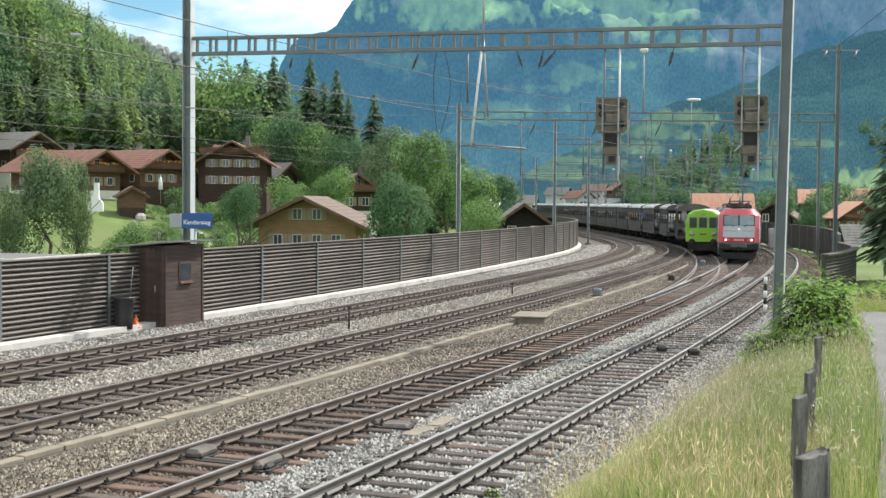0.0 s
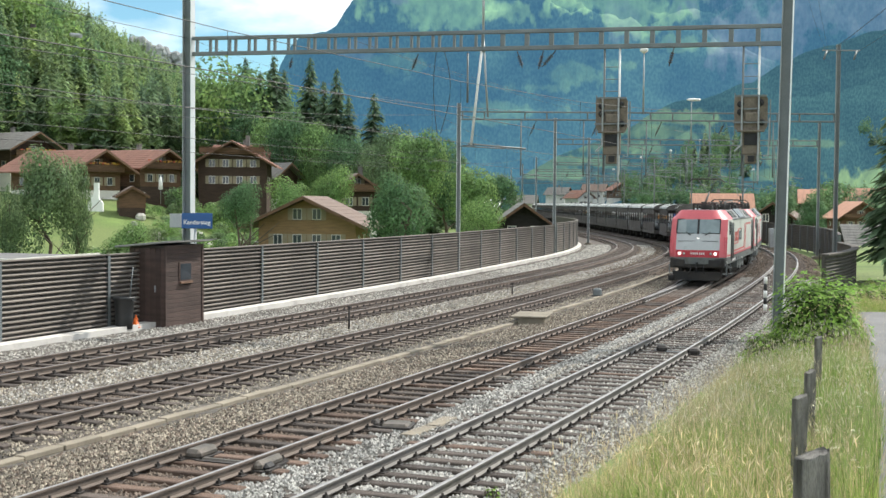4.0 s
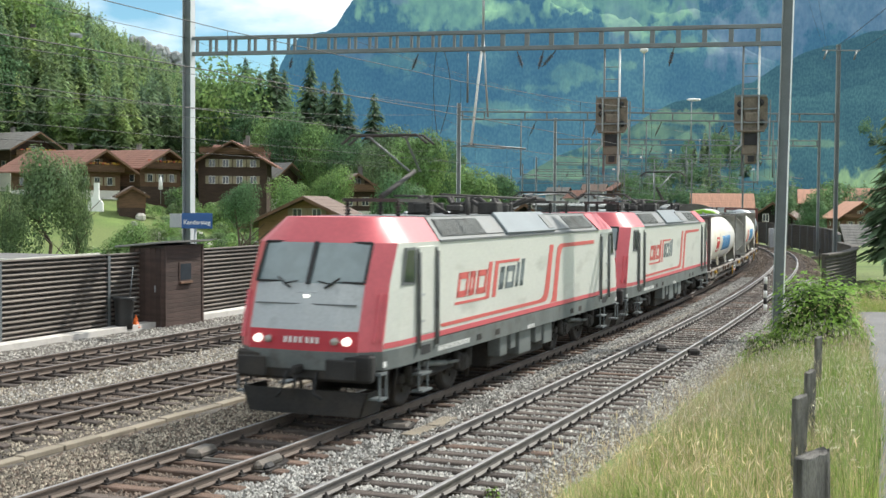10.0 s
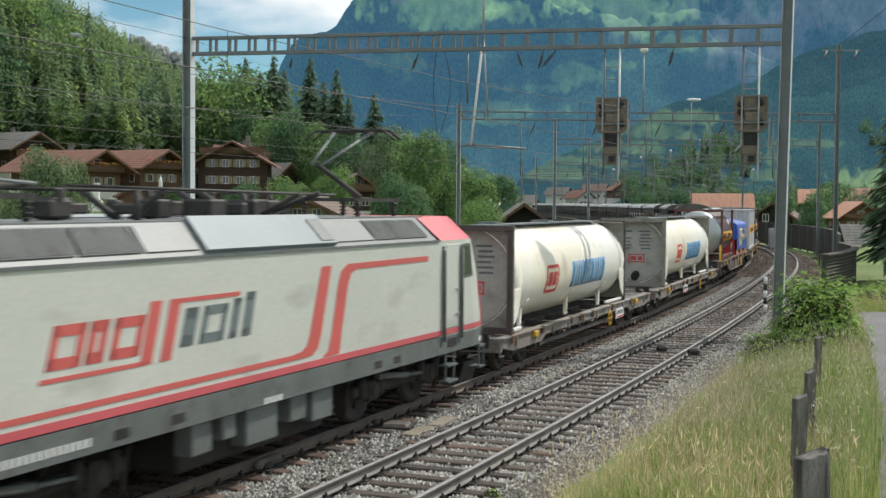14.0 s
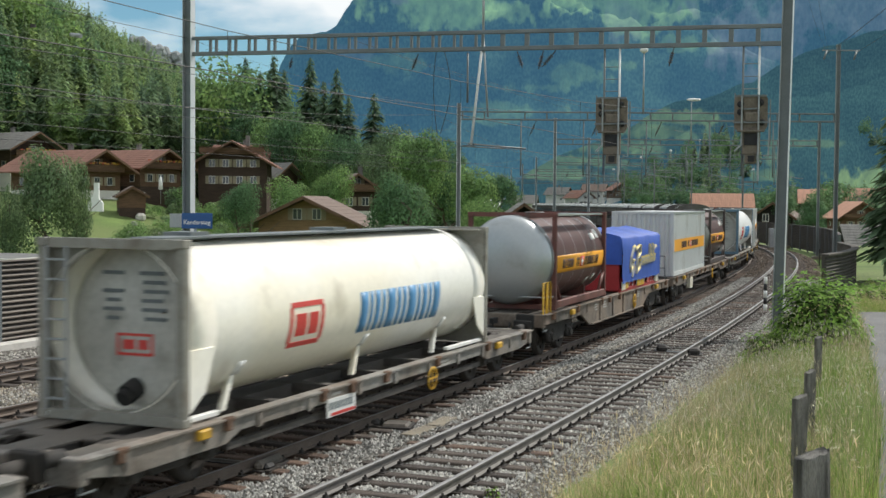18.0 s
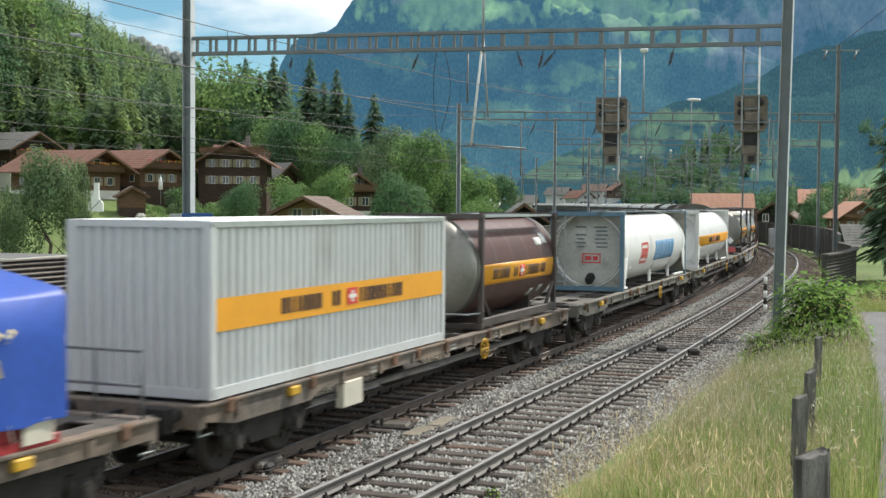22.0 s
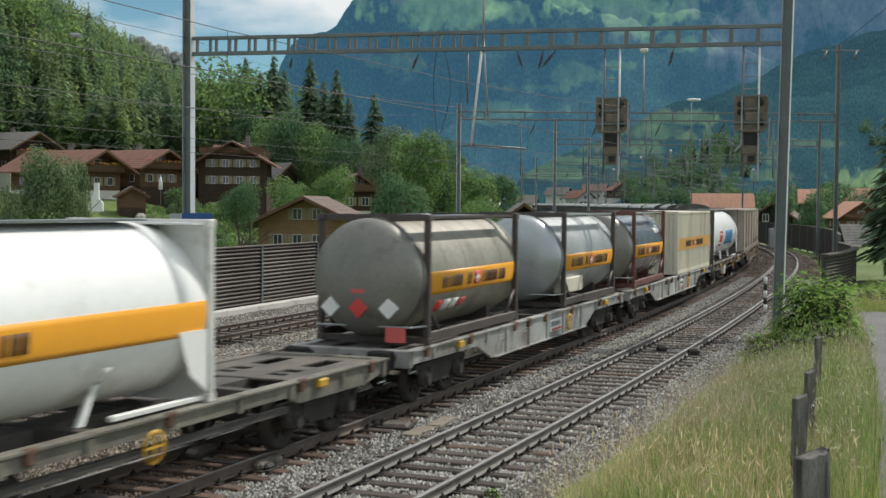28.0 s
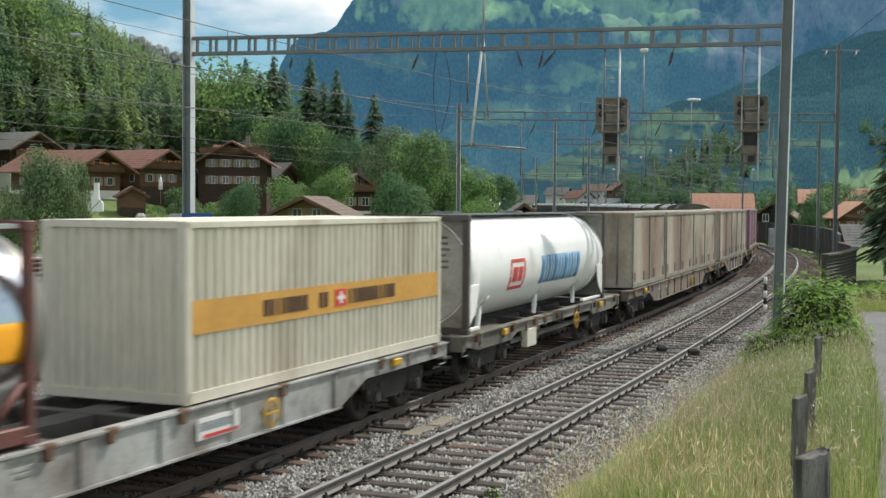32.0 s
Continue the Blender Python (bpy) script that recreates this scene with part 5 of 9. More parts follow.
def framed_tank(label, shell, dome, frame, y_len, band="orange_band", hazard=False, chips=False, box=False):
    """Twenty-foot tank container inside a full frame."""
    t = thing("tank_container", Matrix(), label, "tank container", "tank containers")
    r, zc = 1.17, 2.5
    y0, y1 = -0.05, y_len + 0.05
    tank_shell(t, r, zc, y0, y1, shell, dome, 0.6)
    for ya, yb in ((y0 - 0.05, y0 + 0.07), (y1 - 0.07, y1 + 0.05)):
        part("end_ring", Geo().lathe([(r + 0.012, ya), (r + 0.012, yb)], 40, "y", mat=Matrix.Translation((0, 0, zc)), close=False), M[dome], t)
    g = Geo()
    for k in range(1, 5):
        y = y_len * k / 5
        g.lathe([(r + 0.004, y - 0.02), (r + 0.008, y), (r + 0.004, y + 0.02)], 40, "y", mat=Matrix.Translation((0, 0, zc)), close=False)
    part("strap", g, M[dome], t)
    for y in (0.1, y_len - 0.1):
        f = end_frame(t, y, frame, z0=1.2, z1=3.74, beam=0.12)
    side = Geo()
    for sx in (-1, 1):
        side.box((sx * 1.15, y_len / 2, 1.33), (0.13, y_len - 0.3, 0.2), bevel=0.02)
        side.tube((sx * 1.15, 0.15, 1.95), (sx * 1.15, 0.75, 1.4), 0.05, n=6).tube((sx * 1.15, y_len - 0.15, 1.95), (sx * 1.15, y_len - 0.75, 1.4), 0.05, n=6)
    part("bottom_rail", side, M[frame], t)
    part("top_rail", Geo().box((1.02, y_len / 2, 3.68), (0.22, y_len - 0.3, 0.05)).box((-1.02, y_len / 2, 3.68), (0.22, y_len - 0.3, 0.05)), M["tank_steel"] if shell != "tank_khaki" else M[frame], t)
    part("walkway", Geo().box((0.15, y_len / 2, 3.69), (0.6, y_len - 0.3, 0.03)).lathe([(0.28, 3.62), (0.28, 3.74)], 14, "z", mat=Matrix.Translation((-0.2, y_len * 0.5, 0))), M["galv_dark"], t)
    part("saddle", Geo().box((0, 1.0, 1.42), (1.6, 0.18, 0.35)).box((0, y_len - 1.0, 1.42), (1.6, 0.18, 0.35)), M[frame], t)
    part("front_rail", Geo().wire([(1.16, 0.05, 1.55), (1.0, -0.42, 1.55), (-1.0, -0.42, 1.55), (-1.16, 0.05, 1.55)], 0.022, 5), M["galv"], t)
    if band:
        part("colour_band", arc_patch(r, zc, 0.2, y_len - 0.12, -18, 5, 6), M[band], t, "orange band round the flank")
        band_marks(t, r, zc, 0.2, y_len - 0.12, -18, 5, lo=0.13, hi=0.87)
    if chips:
        for y, lo, hi, w in ((y_len - 1.4, 22, 32, 0.5), (y_len - 0.8, 24, 38, 0.35), (y_len - 1.5, -46, -34, 0.28), (y_len - 0.85, -42, -30, 0.3)):
            part("sticker", arc_patch(r, zc, y, y + w, lo, hi, 3, 0.008), M["data_white" if lo < 0 else "white"], t, "pale sticker")
    if hazard:
        for x, mat, yy in ((-0.62, "white", -0.56), (0.0, "red_mark", -0.60), (0.62, "white", -0.56)):
            d = 0.2
            part("warning_diamond", Geo().prism([(x - d, 1.92), (x, 1.92 - d), (x + d, 1.92), (x, 1.92 + d)], y0 + yy, y0 + yy + 0.1, "y"), M[mat], t, "red warning diamond" if mat == "red_mark" else "pale warning diamond")
        part("orange_plate", Geo().box((0.7, -0.42, 1.4), (0.42, 0.03, 0.3)), M["loco_stripe"], t)
        part("small_plate", Geo().box((0.0, -0.655, 2.25), (0.3, 0.02, 0.08)), M["loco_stripe"], t)
        for k, y in enumerate((0.9, 1.35, 1.8)):
            part("warning_diamond", arc_patch(r, zc, y, y + 0.34, -40, -26, 3, 0.01), M["red_mark" if k == 0 else "white"], t, "red warning diamond" if k == 0 else "pale warning diamond")
        q = arc_patch(r, zc, 2.2, 2.6, -37, -27, 3, 0.01)
        part("orange_plate", q, M["loco_stripe"], t)
    if box:
        part("valve_box", Geo().box((1.0, 1.2, 1.75), (0.3, 1.9, 0.42), bevel=0.03), M["box_beige"], t)
    return t


def corrugated(label, paint, y_len, band=None, h=2.5, ribs=38, group="box containers", name="container", deep=0.05):
    """A box container: corrugated sides, top and bottom rails, posts, doors with bars on the end."""
    t = thing(name, Matrix(), label, "container", group)
    z0, z1, w = 1.2, 1.2 + h, 1.22
    for sx in (-1, 1):
        pts = []
        n = ribs
        for k in range(n):
            a, d = 0.12 + (y_len - 0.24) * k / n, (y_len - 0.24) / n
            pts += [(a, 0), (a + d * 0.3, 0), (a + d * 0.45, deep), (a + d * 0.85, deep)]
        pts.append((y_len - 0.12, 0))
        vs = [(sx * (w - 0.012 - q), y, z) for y, q in pts for z in (z0 + 0.14, z1 - 0.10)]
        part("side_panel", Geo().add(vs, [(2 * k, 2 * k + 2, 2 * k + 3, 2 * k + 1) for k in range(len(pts) - 1)]), M[paint], t)
        part("bottom_rail", Geo().box((sx * (w - 0.03), y_len / 2, z0 + 0.075), (0.07, y_len, 0.15)), M[paint], t)
        part("top_rail", Geo().box((sx * (w - 0.03), y_len / 2, z1 - 0.05), (0.07, y_len, 0.10), bevel=0.01), M["tank_steel"] if "grey" in paint else M[paint], t)
        if band:
            part("colour_band", Geo().box((sx * (w - 0.006), y_len / 2, z0 + 1.175), (0.01, y_len - 0.3, 0.47)), M[band], t, "orange band along the side")
    for y, q in ((0.0, -1), (y_len, 1)):
        pts = []
        for k in range(12):
            a, d = -w + 0.14 + (2 * w - 0.28) * k / 12, (2 * w - 0.28) / 12
            pts += [(a, 0), (a + d * 0.35, 0), (a + d * 0.5, deep), (a + d * 0.85, deep)]
        pts.append((w - 0.14, 0))
        vs = [(x, y - q * (0.02 + e), z) for x, e in pts for z in (z0 + 0.14, z1 - 0.1)]
        part("end_panel", Geo().add(vs, [(2 * k, 2 * k + 2, 2 * k + 3, 2 * k + 1) for k in range(len(pts) - 1)]), M[paint], t)
        g = Geo()
        for sx in (-1, 1):
            g.box((sx * (w - 0.07), y - q * 0.07, (z0 + z1) / 2), (0.15, 0.15, h), bevel=0.015)
        g.box((0, y - q * 0.05, z0 + 0.07), (2 * w - 0.3, 0.1, 0.14)).box((0, y - q * 0.05, z1 - 0.05), (2 * w - 0.3, 0.1, 0.1))
        part("corner_post", g, M[paint], t)
    part("roof", Geo().box((0, y_len / 2, z1 - 0.03), (2 * w - 0.1, y_len - 0.1, 0.04)), M[paint], t)
    if band:
        band_marks(t, 0, 0, 0.4, y_len - 0.4, z0 + 1.175 - 0.235, z0 + 1.175 + 0.235, flat_x=w + 0.004)
    return t


def plain_box(label, paint, y_len, h=2.5, panels=3):
    """An older smooth-sided box with panel posts and door bars."""
    t = thing("container", Matrix(), label, "container", "box containers")
    part("body", Geo().box((0, y_len / 2, 1.2 + h / 2), (2.4, y_len, h), bevel=0.03), M[paint], t)
    for sx in (-1, 1):
        for k in range(panels + 1):
            part("panel_post", Geo().box((sx * 1.215, 0.06 + (y_len - 0.12) * k / panels, 1.2 + h / 2), (0.05, 0.12, h - 0.02)), M["frame_grey"], t)
        part("bottom_rail", Geo().box((sx * 1.215, y_len / 2, 1.28), (0.04, y_len, 0.14)), M["frame_grey"], t)
        part("top_rail", Geo().box((sx * 1.215, y_len / 2, 1.14 + h), (0.04, y_len, 0.1)), M["frame_grey"], t)
        for k in range(panels * 2):
            part("stain_panel", Geo().box((sx * 1.215, 0.3 + (y_len - 0.6) * k / (panels * 2 - 1), 1.55), (0.02, 0.35, 0.3)), M["sill_brown"], t)
    lk = Geo()
    for x in (-0.7, -0.25, 0.25, 0.7):
        lk.tube((x, -0.03, 1.3), (x, -0.03, 1.1 + h), 0.025, n=6)
    part("locking_bar", lk, M["galv_dark"], t)
    return t


def tarp_box(label, y_len):
    """A low open-box container under a blue tarpaulin drawn over a ridge pole."""
    t = thing("swap_body", Matrix(), label, "container", "box containers")
    z0, zm, zt = 1.17, 2.1, 2.96
    part("box", Geo().box((0, y_len / 2, (z0 + zm) / 2 + 0.02), (2.3, y_len, zm - z0), bevel=0.03), M["red_box"], t)
    for sx in (-1, 1):
        part("bottom_rail", Geo().box((sx * 1.17, y_len / 2, z0 + 0.05), (0.08, y_len, 0.12), bevel=0.01), M["red_box"], t)
        for k in range(8):
            part("rib", Geo().box((sx * 1.18, 0.3 + (y_len - 0.6) * k / 7, 1.4), (0.08, 0.14, 0.4), bevel=0.012), M["red_box"], t)
        for y, w, h, mat in ((0.28, 0.5, 0.26, "box_beige"), (0.75, 0.4, 0.2, "yellow"), (2.9, 1.1, 0.22, "yellow"), (4.1, 0.3, 0.14, "loco_stripe"), (y_len - 0.4, 0.5, 0.28, "box_beige")):
            part("plate", Geo().box((sx * 1.235, y, 1.36), (0.02, w, h)), M[mat], t, "dirty coloured plate")
    # the cover: taut at its hem, sagging between ridge and eaves, creased near the ends
    ny = 26
    rows = [(-1.262, 1.46), (-1.258, 1.9), (-1.25, 2.4), (-1.24, 2.86), (-1.16, zt), (-0.6, zt + 0.12), (0, zt + 0.24), (0.6, zt + 0.12), (1.16, zt), (1.24, 2.86), (1.25, 2.4), (1.258, 1.9), (1.262, 1.46)]
    n = len(rows)
    r = random.Random(4)
    vs = []
    for i in range(ny + 1):
        y = -0.06 + (y_len + 0.12) * i / ny
        sag = -0.045 * math.sin(math.pi * ((i * 3 / ny) % 1))
        for k, (x, z) in enumerate(rows):
            ruck = 0.016 * math.sin(i * 1.7 + k * 1.1) + 0.012 * math.sin(i * 0.6 - k * 2.0)
            vs.append((x + (math.copysign(ruck, x) if 0 < abs(x) and k not in (4, 8) else 0), y, z + (sag if 4 <= k <= 8 else 0) + (r.uniform(-0.03, 0.03) if k in (0, n - 1) else 0)))
    fs = [(i * n + k, i * n + k + 1, (i + 1) * n + k + 1, (i + 1) * n + k) for i in range(ny) for k in range(n - 1)]
    g = Geo().add(vs, fs, 0, True)
    for y in (-0.06, y_len + 0.06):
        g.add([(x * 0.995, y, max(z, 2.05)) for x, z in rows], [tuple(range(n))])
    part("tarpaulin", g, M["tarp"], t, "blue tarpaulin over the box")
    part("hem", Geo().box((1.272, y_len / 2, 1.48), (0.012, y_len, 0.03)).box((-1.272, y_len / 2, 1.48), (0.012, y_len, 0.03)), M["tarp"], t)
    # flowing script as plain strokes, with a pale shadow line behind
    for dy, dz, lift, mat, w, lab in ((-0.07, -0.05, 0.004, "data_white", 0.062, "pale shadow strokes"), (0.0, 0.0, 0.012, "tarp_letters", 0.05, "yellow script-like strokes")):
        big = [[(1.75, 2.5), (1.68, 2.6), (1.5, 2.58), (1.2, 2.3), (1.05, 1.98), (1.12, 1.84), (1.35, 1.95), (1.55, 2.15), (1.38, 2.14), (1.6, 2.16), (1.5, 1.85), (1.35, 1.64)],
               [(1.98, 1.72), (2.1, 2.2), (2.3, 2.62), (1.95, 2.5)], [(2.3, 2.62), (2.62, 2.58), (2.6, 2.36), (2.25, 2.24), (2.52, 2.1), (2.42, 1.86), (2.05, 1.76)]]
        small = [(2.6, 1.98)]
        for k in range(9):
            small += [(2.68 + 0.27 * k, 1.98 + 0.006 * k), (2.8 + 0.27 * k, 2.2 + 0.004 * k + (0.36 if k in (5, 7) else 0)), (2.86 + 0.27 * k, 2.0 + 0.006 * k)]
        for pts in big + [small, [(4.98, 2.48), (5.02, 2.5)], [(5.2, 2.5), (5.24, 2.52)]]:
            for sx in (-1, 1):
                part("script_stroke", Geo().wire([(sx * (1.275 + lift), y + dy, z + dz) for y, z in pts], w, 4), M[mat], t, lab)
    for sx in (-1, 1):
        for k in range(10):
            y = 0.3 + (y_len - 0.6) * k / 9
            part("lashing", Geo().tube((sx * 1.28, y, 1.5), (sx * 1.23, y + 0.12, 1.28), 0.01, n=4), M["white"], t)
    return t


# nose distance along the train at which each thing begins
TRAIN = []


def s_front(t):
    """Where the leading locomotive's nose stands on the line."""
    return 69.392 - 7.61682 * t - 0.04752 * (t - 10) ** 2 + 0.56305 * ((t - 10) / 10) ** 3


def riding(s0, wagon, half):
    """The pose of a thing whose own zero lies at s0, carried by a wagon (middle, half bogie distance)."""
    a, b = along(s0 + wagon[0] - half), along(s0 + wagon[0] + half)
    return Matrix.Translation((a + b) / 2) @ Matrix.Rotation(math.atan2(b.y - a.y, b.x - a.x) - math.pi / 2, 4, "Z")


def joins(ob, d, wagon_d, wagon_len, lift=0.0):
    """Registers a thing that begins at d behind the nose and rides on a wagon that begins at wagon_d."""
    TRAIN.append((ob, d, wagon_d, wagon_len, lift))
    return ob


joins(locomotive("off-white and red electric locomotive with lit headlamps and raised front pantograph", True, True), 0.0, 0.0, LOCO_L)
joins(locomotive("second off-white and red electric locomotive coupled behind the first", False, False), 18.82, 18.82, LOCO_L)
# start behind the nose, length, sill paint, deck height, and what sets the wagon apart
WAGONS = [(38.0, 17.0, "sill", 0.87, dict(belly=False, plate=12.0)), (55.6, 17.6, "sill", 0.87, dict(belly=False, plate=7.0)), (73.9, 17.2, "sill_brown", 1.14, dict(rail="yellow", rear_rail=True)), (91.7, 18.4, "sill_brown", 1.14, dict(belly=False, cream=True)), (110.7, 19.4, "sill_olive", 1.14, dict(belly=False)), (130.8, 19.3, "sill_olive", 1.14, dict(belly=False)), (150.8, 17.9, "sill_silver", 1.14, dict(plate=9.9)), (169.2, 19.2, "sill_silver", 1.14, dict(plate=10.5)), (189.0, 14.4, "sill_olive", 1.14, dict(belly=False, cream=True)), (204.4, 21.4, "sill_brown", 1.14, {}), (226.4, 18.0, "sill", 1.14, {}), (245.0, 16.0, "sill_brown", 1.14, {})]
W = []
for d, n, mat, deck, more in WAGONS:
    lab = {"sill": "grey container wagon with worn, stained sills", "sill_silver": "light grey container wagon streaked with rust", "sill_olive": "drab olive-grey container wagon with a pierced deck"}.get(mat, "rusty brown container wagon with worn sills")
    if deck < 1:
        lab = "low-decked grey container wagon with worn sills"
    W.append(joins(flat_wagon(lab, n, mat, deck=deck, **more), d, d, n))


def load(ob, k, d):
    """Sets a load on wagon k; loads are built for a deck 1.14 m above the rails."""
    return joins(ob[0] if isinstance(ob, tuple) else ob, d, WAGONS[k][0], WAGONS[k][1], WAGONS[k][3] - 1.14)


for k, d, mat, fr, lab in ((0, 39.1, "tank_cream", "frame_dark", "cream-white tank container with dark end frame"), (1, 58.0, "tank_cream", "frame_grey", "cream tank container with weathered grey frame"), (4, 116.9, "tank_white", "frame_blue", "white tank container with blue-grey end frame"), (8, 189.5, "tank_white", "frame_dark", "white tank container beside a dirty box container")):
    q = white_tank(lab, mat, fr, 11.95)
    tank_marks(q[0], q[1], q[2], 11.95)
    load(q, k, d)
q = white_tank("white tank container with white frame and orange band", "tank_white", "frame_white", 11.95, "frame_white")
part("colour_band", arc_patch(q[1], q[2], 0.3, 11.75, -16.5, 6, 6), M["orange_band"], q[0], "orange band round the flank")
band_marks(q[0], q[1], q[2], 0.3, 11.75, -16.5, 6, lo=0.31, hi=0.69)
load(q, 5, 132.4)
load(framed_tank("maroon tank container with silver dome and orange band", "tank_brown", "tank_dome", "frame_brown", 5.7, chips=True), 2, 75.2)
load(tarp_box("low red container under a blue tarpaulin", 6.1), 2, 83.0)
load(corrugated("light grey corrugated container with an orange band", "box_grey", 8.8, "orange_band"), 3, 92.2)
load(framed_tank("dull maroon tank container with grimy dome", "tank_brown", "tank_dome_dirty", "frame_dark", 5.7, chips=True), 3, 103.2)
load(framed_tank("grimy khaki tank container with warning diamonds", "tank_khaki", "tank_dome_dirty", "frame_dark", 5.75, hazard=True), 6, 151.95)
load(framed_tank("silver tank container with orange band and valve box", "tank_steel", "tank_dome", "frame_dark", 5.75, box=True), 6, 161.75)
load(framed_tank("polished steel tank container in a red-brown frame", "tank_chrome", "tank_dome_dirty", "frame_brown", 5.7, chips=True), 7, 170.35)
load(corrugated("stained beige corrugated container with faded orange band", "box_beige", 8.95, "orange_dull"), 7, 179.0)
load(plain_box("filthy grey-brown box container with panel posts", "box_dirty", 6.1, panels=2), 9, 205.4)
load(plain_box("filthy long box container streaked with rust", "box_dirty", 13.6, panels=4), 9, 211.8)
load(plain_box("dusty grey-brown box container", "box_dirty", 15.8, panels=5), 10, 227.3)
load(plain_box("faded purple box container", "box_purple", 12.0, panels=3), 11, 246.0)


def motions():
    times = [i * 0.5 for i in range(65)]
    for ob, d, wd, wl, lift in TRAIN:
        half = wl / 2 - 2.6
        rows = []
        for t in times:
            s0 = s_front(t) + wd + wl / 2
            m = riding(s0, (0,), half)
            rows.append((t, m @ Matrix.Translation((0, d - (wd + wl / 2), lift))))
        walk(ob, rows)
    # the wheels roll with the train
    steps = [i / 15 for i in range(481)]
    roll = [s_front(t) for t in steps]
    for ob, y, r in WHEELS:
        walk(ob, [(t, Matrix.Translation((0, y, r)) @ Matrix.Rotation((roll[0] - q) / r, 4, "X")) for t, q in zip(steps, roll)])
# ---- mountains ----
def fbm(x, y, seed, octaves=5, ridged=False):
    out, amp, f = np.zeros_like(x), 1.0, 1.0
    r = np.random.default_rng(seed)
    for _ in range(octaves):
        n = 64
        g = r.uniform(-1, 1, (n, n))
        u, v = x * f + r.uniform(0, 50), y * f + r.uniform(0, 50)
        i, j = np.floor(u).astype(int), np.floor(v).astype(int)
        a, b = u - i, v - j
        a, b = a * a * (3 - 2 * a), b * b * (3 - 2 * b)
        q = (g[i % n, j % n] * (1 - a) + g[(i + 1) % n, j % n] * a) * (1 - b) + (g[i % n, (j + 1) % n] * (1 - a) + g[(i + 1) % n, (j + 1) % n] * a) * b
        out += amp * (1 - 2 * np.abs(q) if ridged else q)
        amp, f = amp * 0.5, f * 2.03
    return out


def mountain_material(name, forest, meadow, rock, haze, strength, meadows, rocks, grain):
    """Woods, meadows and cliffs laid out by bearing and elevation, each an oval with a ragged edge."""
    m = bpy.data.materials.new(name)
    m.use_nodes = True
    n, l = m.node_tree.nodes, m.node_tree.links
    b = n["Principled BSDF"]
    b.inputs["Roughness"].default_value = 1.0
    b.inputs["Specular IOR Level"].default_value = 0.0
    pos = n.new("ShaderNodeSeparateXYZ")
    l.new(n.new("ShaderNodeTexCoord").outputs["Object"], pos.inputs["Vector"])

    def math_(op, *q):
        x = n.new("ShaderNodeMath")
        x.operation = op
        for i, v in enumerate(q):
            if isinstance(v, float):
                x.inputs[i].default_value = v
            else:
                l.new(v, x.inputs[i])
        return x.outputs[0]

    bearing = math_("DIVIDE", pos.outputs["X"], pos.outputs["Y"])
    rise = math_("DIVIDE", pos.outputs["Z"], pos.outputs["Y"])
    flat = n.new("ShaderNodeCombineXYZ")
    l.new(math_("MULTIPLY", bearing, 1.7), flat.inputs["X"])
    l.new(rise, flat.inputs["Y"])

    def tex(s, d):
        t = n.new("ShaderNodeTexNoise")
        t.inputs["Scale"].default_value, t.inputs["Detail"].default_value = s, d
        l.new(flat.outputs[0], t.inputs["Vector"])
        return t.outputs[0]

    def ramp(src, lo, hi):
        r = n.new("ShaderNodeValToRGB")
        r.color_ramp.elements[0].position, r.color_ramp.elements[1].position = lo, hi
        l.new(src, r.inputs["Fac"])
        return r.outputs["Color"]

    def mix(f, a, z, kind="MIX"):
        x = n.new("ShaderNodeMixRGB")
        x.blend_type = kind
        for i, q in ((0, f), (1, a), (2, z)):
            if isinstance(q, float):
                x.inputs[i].default_value = q
            elif isinstance(q, tuple):
                x.inputs[i].default_value = (*q, 1)
            else:
                l.new(q, x.inputs[i])
        return x.outputs["Color"]

    rag = math_("ADD", math_("MULTIPLY", math_("SUBTRACT", tex(75.0, 9.0), 0.5), 2.4), math_("MULTIPLY", math_("SUBTRACT", tex(17.0, 4.0), 0.5), 3.4))
    shade = lambda c, k: tuple(q * k for q in c)

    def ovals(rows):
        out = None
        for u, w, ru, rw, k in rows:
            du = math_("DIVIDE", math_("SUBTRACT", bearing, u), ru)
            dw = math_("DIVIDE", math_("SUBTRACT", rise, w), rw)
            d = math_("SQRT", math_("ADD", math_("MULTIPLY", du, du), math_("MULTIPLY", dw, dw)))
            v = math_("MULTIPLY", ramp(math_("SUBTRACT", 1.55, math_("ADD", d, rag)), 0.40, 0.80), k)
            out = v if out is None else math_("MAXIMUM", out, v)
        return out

    trees = mix(ramp(tex(grain, 4.0), 0.36, 0.66), shade(forest, 0.45), shade(forest, 1.4))
    trees = mix(ramp(tex(20.0, 9.0), 0.38, 0.62), trees, mix(ramp(tex(grain, 4.0), 0.4, 0.6), shade(forest, 1.0), shade(forest, 2.0)))
    grass = mix(ramp(tex(70.0, 6.0), 0.35, 0.65), shade(meadow, 0.6), shade(meadow, 1.25))
    stone = mix(ramp(tex(150.0, 8.0), 0.3, 0.7), shade(rock, 0.55), shade(rock, 1.3))
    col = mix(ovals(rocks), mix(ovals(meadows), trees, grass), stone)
    l.new(col, b.inputs["Base Color"])
    # aerial haze is painted on as an even bluish glow of the slope
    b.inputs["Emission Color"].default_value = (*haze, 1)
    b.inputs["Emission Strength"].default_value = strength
    return m


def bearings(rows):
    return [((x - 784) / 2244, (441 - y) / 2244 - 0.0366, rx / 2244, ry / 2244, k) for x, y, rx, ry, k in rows]


